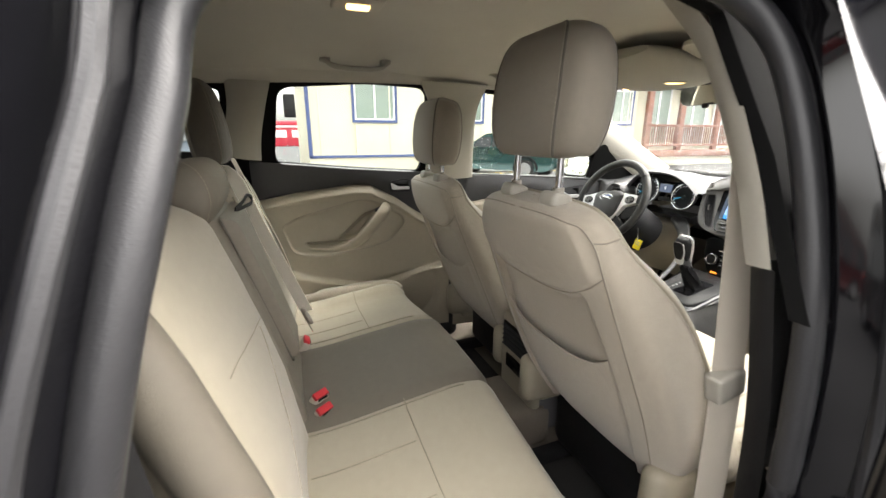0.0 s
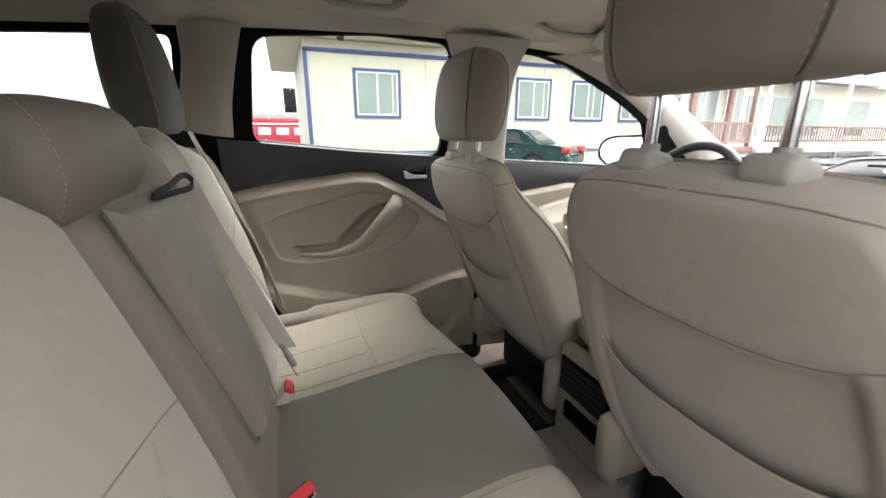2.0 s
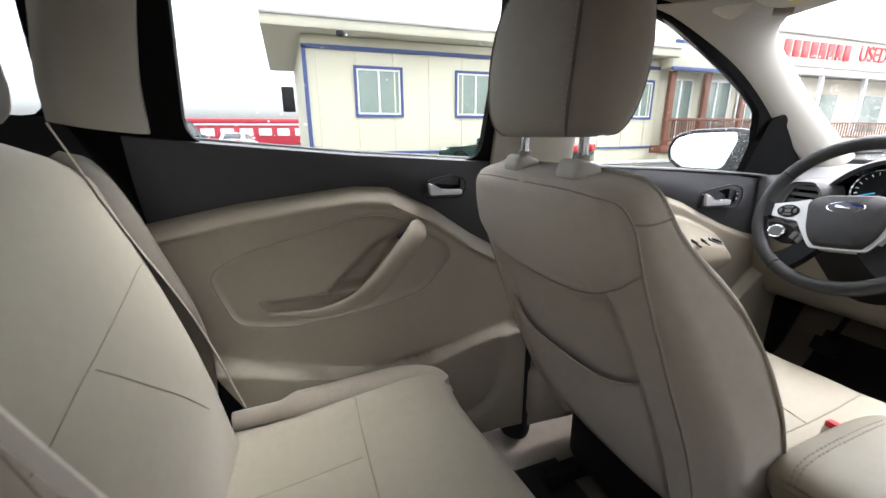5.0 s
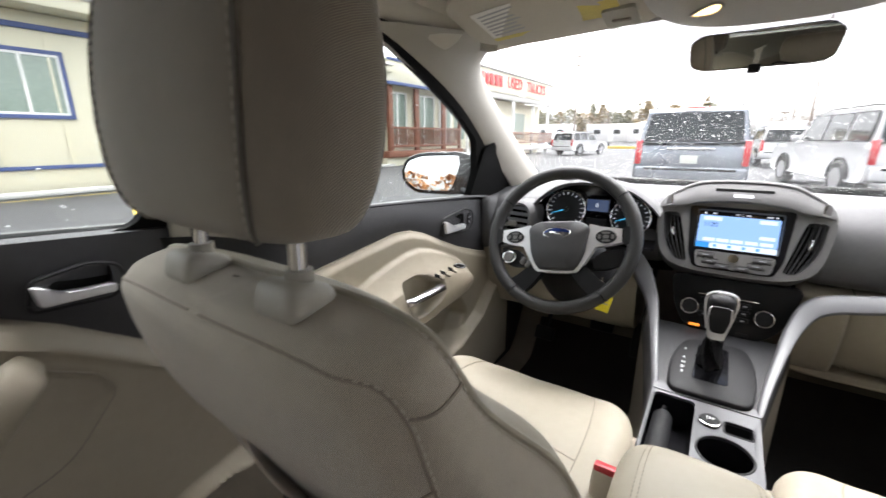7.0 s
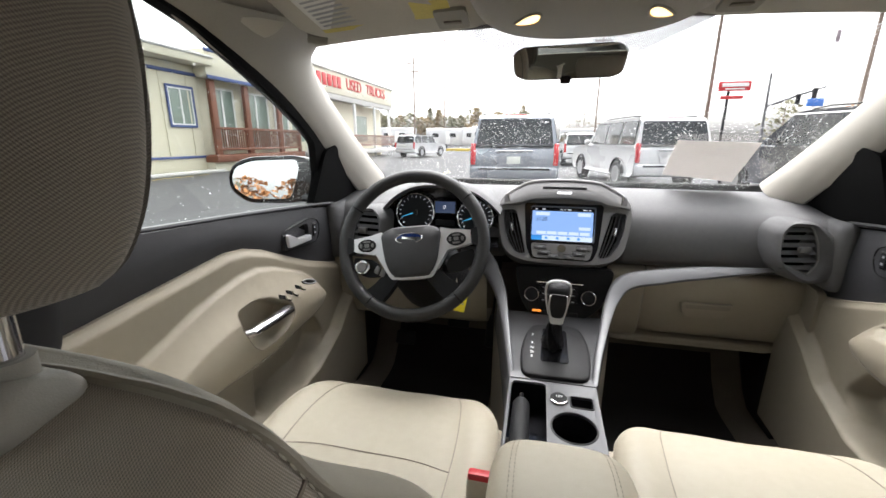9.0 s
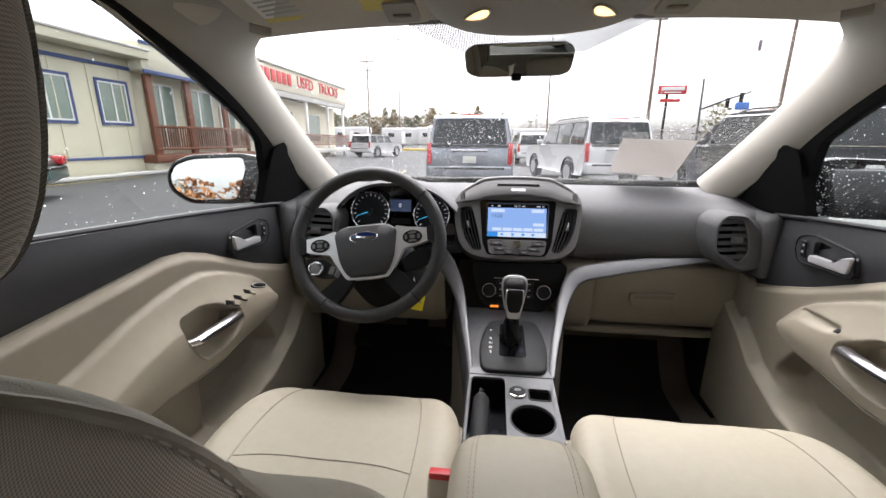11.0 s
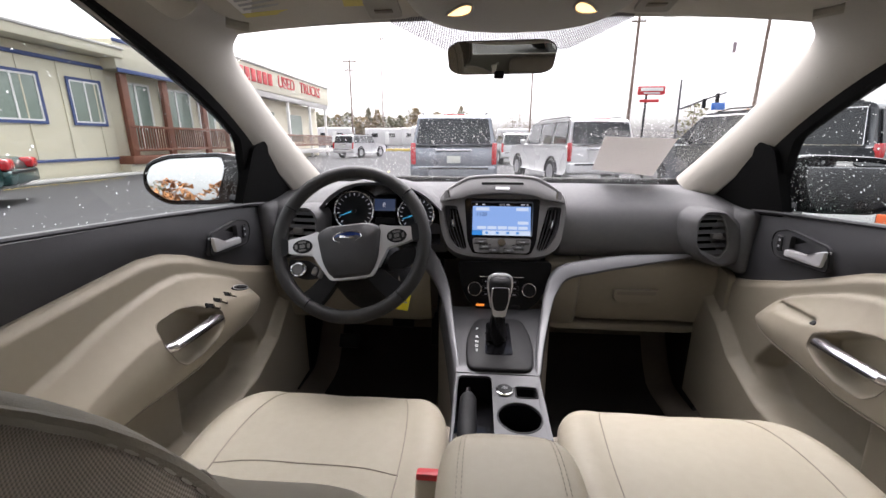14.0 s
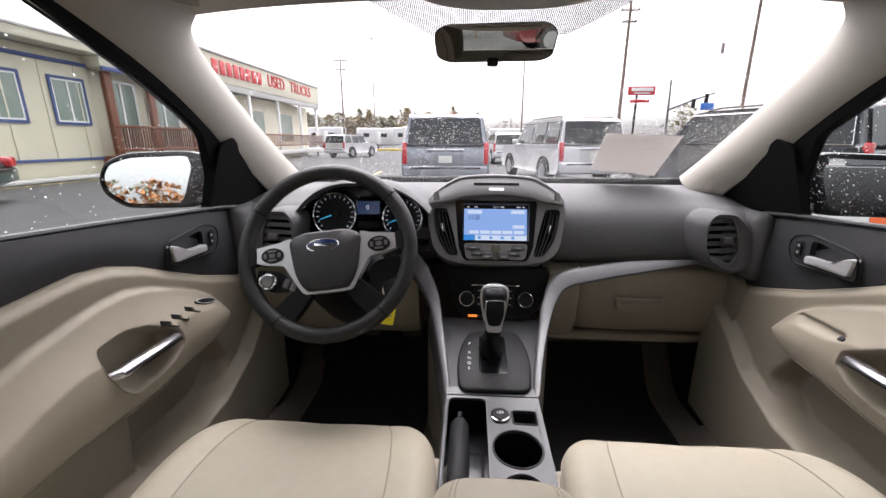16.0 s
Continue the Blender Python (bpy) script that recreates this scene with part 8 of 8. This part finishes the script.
# ---------------------------------------------------------------- vehicles
def vehicle(name, label, place, heading, paint, L=4.8, W=1.9, H=1.75, belt=1.05, sedan=False, group="parked vehicles", rear_detail=True, nose=1.35, rack=True, trim=False):
    """A parked vehicle; its front looks along +y before it is turned by heading."""
    v = thing(name, label, "car", (0, 0, 0), group=group)
    hw = W / 2
    r = H * 0.2
    if sedan:
        prof = [(-L / 2, 0.45), (-L / 2 + 0.02, 0.80), (-L / 2 + 0.15, belt), (-L * 0.30, belt + 0.04), (L * 0.14, belt + 0.02), (L / 2 - 0.25, belt - 0.18), (L / 2, 0.68), (L / 2 - 0.02, 0.42), (L / 2 - 0.2, 0.28), (-L / 2 + 0.25, 0.28)]
        cab = [(-L * 0.33, belt), (-L * 0.18, H - 0.03), (-L * 0.08, H), (L * 0.03, H - 0.02), (L * 0.20, belt)]
    else:
        prof = [(-L / 2, 0.48), (-L / 2 + 0.02, 0.95), (-L / 2 + 0.06, belt), (L * 0.18, belt), (L * 0.22, belt), (L / 2 - 0.35, belt - 0.08), (L / 2 - 0.03, belt - 0.22), (L / 2, 0.60), (L / 2 - 0.15, 0.36), (-L / 2 + 0.2, 0.36)]
        cab = [(-L / 2 + 0.06, belt), (-L / 2 + 0.24, H - 0.06), (-L / 2 + 0.45, H), (L * 0.04, H - 0.02), (L * 0.10, H - 0.06), (L * 0.22, belt)]
    body = rounded(prof, 0.16, 4)
    rows = [[(x, y, z) for y, z in (grow(body, -e))] for x, e in ((-hw + 0.03, 0.10), (-hw + 0.008, 0.03), (-hw, 0.0), (-hw, 0.0), (hw, 0.0), (hw - 0.008, 0.03), (hw - 0.03, 0.10))]
    part("body", skin(rows, close_v=True, caps=True), paint, v, "painted body")
    cb = rounded(cab, 0.10, 4)
    def cab_w(z, k=1.0):
        return (hw - 0.05 - (z - belt) * 0.19) * k
    rows = [[(s * cab_w(z) * k, y, z) for y, z in grow(cb, -e)] for s, k, e in ((-1, 0.97, 0.05), (-1, 1.0, 0.0), (1, 1.0, 0.0), (1, 0.97, 0.05))]
    part("cabin", skin(rows, close_v=True, caps=True), paint, v, "painted roof and pillars")
    # side glass
    top = H - 0.12
    if sedan:
        spans = [(-L * 0.20, -L * 0.03), (-L * 0.02, L * 0.13)]
    else:
        spans = [(-L / 2 + 0.24, -L * 0.285), (-L * 0.255, -L * 0.075), (-L * 0.06, L * 0.145)]
    for s in (-1, 1):
        for i, (a, b) in enumerate(spans):
            f = 0.0 if i < len(spans) - 1 else 0.30
            bk = 0.12 if i == 0 else 0.0
            lo = [(a, belt + 0.06), (b, belt + 0.06), (b - f * (0.8 if not sedan else 1.0), top), (a + bk, top)]
            part("side_window", slab(rounded(lo, 0.05), [], lambda u, w, d: (s * (cab_w(w) + 0.004 + d), u, w), 0.008), M_CARGLASS, v, "dark side window")
    if not sedan:
        for s in (-1, 1):
            z0, z1 = belt + 0.045, top + 0.015
            run = [(s * (cab_w(z) + 0.010), y, z) for y, z in ((spans[0][0], z0), (spans[-1][1] + 0.02, z0), (spans[-1][1] - 0.22, z1), (spans[0][0] + 0.12, z1))]
            part("window_trim", tube(run + run[:1], 0.012, 5), M_CHROME if trim else M_DARK, v, "slim window trim")
    # rear and front glass
    if sedan:
        part("rear_window", slab(rounded([(-hw * 0.70, 0.1), (hw * 0.70, 0.1), (hw * 0.62, 0.9), (-hw * 0.62, 0.9)], 0.06), [], lambda u, w, d: (u, cab[0][0] + (cab[1][0] - cab[0][0]) * w - d, belt + (H - belt) * w + 0.012), 0.01), M_CARGLASS, v, "dark rear window")
    else:
        part("rear_window", slab(rounded([(-hw * 0.86, 0.06), (hw * 0.86, 0.06), (hw * 0.78, 0.93), (-hw * 0.78, 0.93)], 0.07), [], lambda u, w, d: (u, -L / 2 + 0.05 + 0.17 * w - d - 0.012, belt + (H - 0.06 - belt) * w), 0.012), M_CARGLASS, v, "dark rear window")
    part("front_window", slab(rounded([(-hw * 0.80, 0.08), (hw * 0.80, 0.08), (hw * 0.68, 0.92), (-hw * 0.68, 0.92)], 0.07), [], lambda u, w, d: (u, cab[-1][0] + (cab[-2][0] - cab[-1][0]) * w + d + 0.012, belt + (cab[-2][1] - belt) * w), 0.012), M_CARGLASS, v, "dark windshield")
    # wheels
    wr = 0.33 if sedan else 0.39
    for y in (-L * 0.29, L * 0.31):
        for s in (-1, 1):
            w = part("wheel", cyl((s * (hw - 0.11), y, wr), wr, 0.24, (0, 90, 0), 28, bevel=0.04), M_TYRE, v, "black tyre")
            part("rim", cyl((s * (hw - 0.005), y, wr), wr * 0.64, 0.05, (0, 90, 0), 20, bevel=0.012), M_RIM, w, "alloy rim")
            part("arch", tube([(s * (hw - 0.012), y + (wr + 0.05) * math.cos(a), wr + (wr + 0.05) * math.sin(a)) for a in np.linspace(-0.15, math.pi + 0.15, 18)], 0.035, 6), M_DARK, v, "dark wheel arch")
    # lamps, bumper, plate
    for s in (-1, 1):
        if sedan:
            part("tail_lamp", box((s * (hw - 0.20), -L / 2 + 0.02, 0.82), (0.40, 0.22, 0.22), 0.05, 3), M_TAIL, v, "red tail lamp")
        else:
            part("tail_lamp", box((s * (hw - 0.075), -L / 2 + 0.03, belt - 0.17), (0.12, 0.13, 0.50), 0.03, 2), M_TAIL, v, "red tail lamp")
        part("head_lamp", box((s * (hw - 0.20), L / 2 - 0.13, belt - 0.22), (0.34, 0.14, 0.14), 0.03, 2), M_CHROME, v, "clear head lamp")
        part("door_mirror", box((s * (hw + 0.09), L * 0.15, belt + 0.10), (0.20, 0.10, 0.15), 0.04, 2), paint, v, "painted door mirror")
        for y in spans[1:] if not sedan else spans:
            part("door_handle", box((s * (hw + 0.008), y[0] + 0.12, belt - 0.12), (0.03, 0.18, 0.03), 0.01), paint, v)
        if not sedan and rack:
            part("roof_rail", tube([(s * (hw - 0.30), -L / 2 + 0.5, H + 0.0), (s * (hw - 0.24), -L / 2 + 0.62, H + 0.035), (s * (hw - 0.24), L * 0.0, H + 0.035), (s * (hw - 0.30), L * 0.06, H - 0.01)], 0.018, 6), M_DARK, v, "black roof rail")
    part("rear_bumper", box((0, -L / 2 + 0.02, 0.56), (W * 0.97, 0.20, 0.30), 0.06, 3), paint, v, "painted rear bumper")
    part("bumper_step", box((0, -L / 2 - 0.075, 0.66), (W * 0.80, 0.03, 0.05), 0.01), M_DARK, v, "dark bumper step")
    part("front_bumper", box((0, L / 2 - 0.08, 0.52), (W * 0.96, 0.20, 0.28), 0.06, 3), paint, v, "painted front bumper")
    part("grille", box((0, L / 2 - 0.01, belt - 0.22), (W * 0.5, 0.06, 0.20), 0.03), M_DARK, v, "dark grille")
    part("number_plate", box((0, -L / 2 - 0.015, 0.86 if not sedan else 0.62), (0.31, 0.02, 0.16), 0.008), M_PALE, v, "pale blank number plate")
    if rear_detail and not sedan:
        part("tailgate_bar", box((0, -L / 2 - 0.01, belt - 0.09), (W * 0.42, 0.05, 0.055), 0.018, 2), M_CHROME, v, "chrome tailgate bar")
        part("plate_recess", slab(rounded([(-0.36, 0.73), (0.36, 0.73), (0.42, 0.96), (-0.42, 0.96)], 0.04), [[(-0.30, 0.77), (0.30, 0.77), (0.34, 0.93), (-0.34, 0.93)]], lambda u, w, d: (u, -L / 2 - 0.004 - d, w), 0.012), paint, v)
        part("wiper", tube([(0.05, -L / 2 + 0.02, belt + 0.06), (-0.30, -L / 2 + 0.03, belt + 0.09)], 0.010, 6), M_DARK, v, "black rear wiper")
        part("brake_lamp", box((0, -L / 2 + 0.235, H - 0.02), (0.5, 0.08, 0.03), 0.01), M_TAIL, v, "red high brake lamp")
        part("tailgate_gap", tube([(-hw * 0.84, -L / 2 + 0.0, 0.72), (-hw * 0.84, -L / 2 - 0.008, 0.70), (hw * 0.84, -L / 2 - 0.008, 0.70), (hw * 0.84, -L / 2 + 0.0, 0.72)], 0.010, 5), M_DARK, v)
    v.matrix_basis = pose(*place, 0, 0, heading)
    return v


def paint(name, c, metal=0.3):
    return mat(name, c, 0.28, metal=metal, coat=0.8, vary=0.05, grain=3)


P_GREY, P_WHITE, P_BLACK = paint("grey_metallic_paint", (0.19, 0.21, 0.24), 0.5), paint("white_paint", (0.58, 0.58, 0.58), 0.0), paint("charcoal_paint", (0.075, 0.08, 0.09), 0.4)
P_JET = paint("black_paint", (0.012, 0.012, 0.014), 0.0)
P_TEAL, P_BLUEGREY, P_RED, P_SILVER = paint("teal_paint", (0.010, 0.055, 0.052), 0.4), paint("blue_grey_paint", (0.16, 0.20, 0.26), 0.5), paint("dark_red_paint", (0.08, 0.008, 0.01), 0.3), paint("silver_paint", (0.5, 0.5, 0.5), 0.6)

vehicle("sport_utility", "large grey sport utility with wet rear window", (-0.72, 11.75, 0), 1.5, P_GREY, 5.15, 2.04, 1.89, 1.16)
vehicle("sport_utility", "large white sport utility parked at an angle", (2.72, 13.75, 0), 13, P_WHITE, 5.2, 2.04, 1.90, 1.16)
vehicle("sport_utility", "long charcoal sport utility parked side-on", (6.2, 9.8, 0), 24, P_BLACK, 5.6, 2.05, 1.95, 1.18, trim=True)
vehicle("sport_utility", "black sport utility at the lot edge", (10.1, 10.2, 0), -80, P_JET, 5.3, 2.05, 1.92, 1.18, trim=True)
vehicle("sport_utility", "black sport utility parked alongside the open door", (3.7, -5.0, 0), 4, P_JET, 5.0, 2.0, 1.80, 1.12)
vehicle("crossover", "white crossover parked beyond the porch", (-9.6, 32.5, 0), -18, P_WHITE, 4.7, 1.9, 1.72, 1.08)
vehicle("crossover", "small white crossover behind the large one", (1.9, 24.5, 0), 4, P_WHITE, 4.6, 1.9, 1.70, 1.08)
vehicle("crossover", "silver crossover far across the lot", (3.9, 30.0, 0), 10, P_SILVER, 4.6, 1.9, 1.70, 1.08)
vehicle("minivan", "blue-grey van parked near the red building", (-19.5, -5.2, 0), 68, P_BLUEGREY, 4.9, 1.95, 1.85, 1.10)
vehicle("sedan", "teal sedan parked along the office", (-11.5, 6.0, 0), 125, P_TEAL, 4.55, 1.75, 1.42, 0.93, sedan=True)
vehicle("sedan", "white sedan parked by the red building", (-34, -4.0, 0), 80, P_WHITE, 4.5, 1.75, 1.42, 0.93, sedan=True)
vehicle("pickup", "dark red truck parked behind the car", (2.2, -13.5, 0), 75, P_RED, 5.2, 2.0, 1.85, 1.15)
vehicle("crossover", "green crossover parked behind the office corner", (-8.5, -7.0, 0), 120, P_TEAL, 4.6, 1.85, 1.68, 1.05)

# travel trailers far off
for i, (x, y, L) in enumerate(((-22, 62, 7), (-15, 66, 8), (-9.5, 64, 6), (-7.5, 58, 5), (6, 70, 8), (14, 74, 8))):
    tr = thing("travel_trailer", "white travel trailer parked across the lot", "trailer", (x, y, 0), group="travel trailers")
    part("body", box((x, y, 1.9), (L * 0.8, 2.4, 2.6), 0.2, 3), P_WHITE, tr, "white ribbed body")
    for k in range(2):
        part("window", box((x - L * 0.2 + L * 0.35 * k, y - 1.21, 2.1), (1.0, 0.03, 0.6), 0.05), M_CARGLASS, tr, "dark window")
    part("door", box((x + L * 0.05, y - 1.21, 1.7), (0.65, 0.03, 1.9), 0.04), M_WINFRAME, tr)
    part("wheel", cyl((x, y - 1.1, 0.36), 0.36, 0.25, (90, 0, 0), 20), M_TYRE, tr)
struct("far_kerb", box((-10, 52, 0.15), (30, 0.3, 0.3), 0.05), M_YELLOWLINE, "yellow painted far kerb", "kerb")


# poles, wires, signals
def pole(x, y, h, label, arms=1, r=0.14, lean=0.0):
    p = thing("utility_pole", label, "utility pole", (x, y, 0), group="utility poles")
    part("mast", tube([(x, y, 0), (x + lean * h, y, h)], [r, r * 0.7], 10), M_POLE, p, "weathered wooden mast")
    for k in range(arms):
        part("crossarm", box((x + lean * h, y, h - 0.8 - 1.1 * k), (2.0 - 0.5 * k, 0.12, 0.14), 0.01), M_POLE, p, "wooden crossarm")
        for dx in (-0.85, -0.4, 0.4, 0.85):
            part("insulator", cyl((x + lean * h + dx * (1 - 0.25 * k), y, h - 0.65 - 1.1 * k), 0.05, 0.18, n=8), M_DARK, p)
    return p


pole(15.9, 47, 15, "tall weathered utility pole beside the road", 2, 0.2)
pole(25.5, 42, 15.5, "tall bare utility pole by the lot edge", 1, 0.18)
pole(-18, 58, 12.5, "utility pole behind the sales building", 2, 0.14)
pole(-17.5, 75, 19, "slim pole behind the sales building", 1, 0.12)
pole(7.2, 62, 15, "slim utility pole across the road", 1, 0.13)
pole(-24, 14, 12, "slim pole behind the office", 0, 0.12)
wires = thing("overhead_wires", "thin black overhead wires along the road", "wires", (15.9, 47, 14))
for k, (dz, dx) in enumerate(((0, -0.8), (0, 0.8), (-1.1, -0.5), (-1.1, 0.5))):
    pts = [(15.9 + dx + (60 - 15.9) * f, 47 + (15 - 47) * f, 14.3 + dz - 3.5 * f * (1 - f)) for f in np.linspace(0, 1, 20)]
    part("wire", tube(pts, 0.022, 4), M_DARK, wires)
    pts = [(15.9 + dx - 8.5 * f, 47 + 16 * f, 14.3 + dz - 1.2 * f * (1 - f)) for f in np.linspace(0, 1, 12)]
    part("wire", tube(pts, 0.022, 4), M_DARK, wires)
rs = thing("road_sign", "red and white dealership sign on a post", "sign", (17.2, 46, 0))
part("board", box((17.4, 45.5, 6.3), (2.7, 0.3, 0.85), 0.08), M_REDLETTER, rs, "red sign board")
part("letter_bar", box((17.4, 45.32, 6.4), (2.2, 0.05, 0.32), 0.03), M_WINFRAME, rs, "white lettering bar")
part("letter_bar", box((17.4, 45.32, 6.05), (1.6, 0.05, 0.12), 0.02), M_WINFRAME, rs, "white lettering bar")
part("post", cyl((17.0, 45.6, 3.0), 0.12, 6.0), M_DARK, rs, "dark post")
part("lower_board", box((17.3, 45.5, 5.3), (1.9, 0.25, 0.3), 0.05), M_REDLETTER, rs)
ts = thing("traffic_signal", "traffic signal arm over the road", "traffic signal", (23.3, 52, 0))
M_STEEL = mat("dull_dark_steel", (0.10, 0.10, 0.105), 0.6, vary=0.1)
part("mast", tube([(23.3, 52, 0), (23.1, 52, 8.2)], [0.15, 0.11], 10), M_STEEL, ts, "grey mast")
part("arm", tube([(23.3, 52, 4.9), (25.8, 52, 5.9), (28.3, 52, 6.75)], [0.13, 0.11, 0.08], 8), M_STEEL, ts, "grey curved arm")
for x, z in ((25.9, 5.55), (27.3, 6.1)):
    part("lamp_head", box((x, 51.85, z), (0.36, 0.3, 1.05), 0.05), M_DARK, ts, "black signal head")
    part("head_hood", box((x, 51.65, z + 0.3), (0.30, 0.2, 0.06), 0.02), M_DARK, ts)
bs = thing("blue_sign", "small blue roadside sign", "sign", (26, 49, 0))
part("board", box((26.0, 49, 5.0), (1.4, 0.2, 0.75), 0.05), mat("blue_sign_face", (0.02, 0.15, 0.55), 0.4), bs, "blue board")
part("post", cyl((26.0, 49.1, 2.3), 0.08, 4.6), M_ROOFING, bs)
bar = thing("barricade", "low white and orange striped barricade on the wet asphalt", "barricade", (3.7, 3.6, 0))
along = Vector((0.50, -0.50, 0)).normalized()
mid_p = Vector((3.72, 3.60, 0))
M_ORANGE = mat("orange_reflective_paint", (0.80, 0.13, 0.02), 0.5)
for f0, f1, mt in ((-0.55, -0.02, M_WINFRAME), (-0.015, 0.55, M_ORANGE)):
    c = mid_p + along * (f0 + f1) / 2
    part("board", box((c.x, c.y, 0.50), (f1 - f0, 0.03, 0.24), 0.006, rot=(0, 0, -45)), mt, bar, "painted board")
for f0 in (-0.45, 0.45):
    for lean in (-0.16, 0.16):
        c = mid_p + along * f0
        part("leg", tube([(c.x, c.y, 0.60), (c.x + lean, c.y + lean, 0.0)], 0.018, 8), M_WINFRAME, bar)
fl = thing("flag_pole", "slim pale flag pole with a drooping flag", "flag pole", (32.4, 60, 0))
part("mast", tube([(32.4, 60, 0), (32.4, 60, 14.4)], [0.07, 0.04], 8), M_WINFRAME, fl, "white mast")
part("flag", skin([[(32.45 + 0.40 * f, 60 + 0.15 * math.sin(6 * f), 13.8 - 1.3 * g - 0.2 * f) for g in np.linspace(0, 1, 6)] for f in np.linspace(0, 1, 8)]), mat("faded_flag_cloth", (0.40, 0.33, 0.36), 0.8, vary=0.5, grain=30), fl, "faded drooping flag")


# trees far off: trunks, limbs and crowns of many small leaf clumps
def tree(name, x, y, h, w, leaf, label, seed, n=260, cone=False):
    rnd = random.Random(seed)
    t = thing(name, label, "tree", (x, y, 0), group="far trees")
    bm = tube([(x, y, 0), (x + 0.1, y, h * 0.5), (x, y, h * 0.95)], [h * 0.022, h * 0.014, h * 0.004], 7)
    for k in range(9):
        z = h * (0.25 + 0.07 * k)
        a = k * 2.4
        q = w * 0.45 * (1 - k / 12)
        tube([(x, y, z), (x + q * 0.5 * math.cos(a), y + q * 0.5 * math.sin(a), z + q * 0.25), (x + q * math.cos(a), y + q * math.sin(a), z + q * 0.6)], [h * 0.008, h * 0.005, h * 0.002], 5, bm=bm)
    part("trunk", bm, M_BARE, t, "brown trunk and limbs")
    bm = bmesh.new()
    for _ in range(n):
        f = rnd.random()
        z = h * (0.22 + 0.78 * f)
        q = w * 0.5 * ((1 - f) ** 0.8 if cone else math.sqrt(max(0.02, 1 - (2 * f - 0.9) ** 2 * 0.8))) * rnd.uniform(0.2, 1.1)
        a = rnd.uniform(0, 2 * math.pi)
        c = Vector((x + q * math.cos(a), y + q * math.sin(a), z))
        s = w * rnd.uniform(0.035, 0.085)
        vs = [bm.verts.new(c + Vector((rnd.uniform(-1, 1), rnd.uniform(-1, 1), rnd.uniform(-0.8, 0.8))) * s) for _ in range(5)]
        for tri in ((0, 1, 2), (1, 2, 3), (2, 3, 4), (0, 3, 4)):
            bm.faces.new([vs[i] for i in tri])
    part("crown", bm, leaf, t, smooth=0)


rnd = random.Random(8)
for k in range(26):
    x = -47 + 1.75 * k + rnd.uniform(-1, 1)
    tree("far_tree", x, 105 + rnd.uniform(-5, 8), rnd.uniform(6.5, 10), rnd.uniform(5, 7.5), M_LEAF if k % 3 else M_DULL, "evergreen tree on the far side of the road" if k % 3 else "brown autumn tree across the road", 20 + k, 340, k % 2 == 0)
for k in range(5):
    tree("bare_tree", 6 + 1.8 * k, 100 + 3 * k, 5.5 + 1.2 * (k % 3), 3.2, M_BARE, "thin bare tree across the road", 60 + k, 90)
for k in range(8):
    tree("far_tree", 36 + 5.5 * k, 75 - 6 * k, rnd.uniform(5, 8), 6, M_AUTUMN if k % 2 else M_LEAF, "roadside tree with sparse autumn leaves", 80 + k, 180)
for k in range(6):
    tree("far_tree", -60 + 4 * k, -75 - 4 * k, 12, 7, M_LEAF, "tree behind the car lot", 100 + k, 160)
for k in range(5):
    tree("autumn_shrub", -9.5 + 1.9 * k, -16 - 0.6 * k, 3.2, 2.6, M_AUTUMN, "orange autumn shrub behind the car", 120 + k, 260)
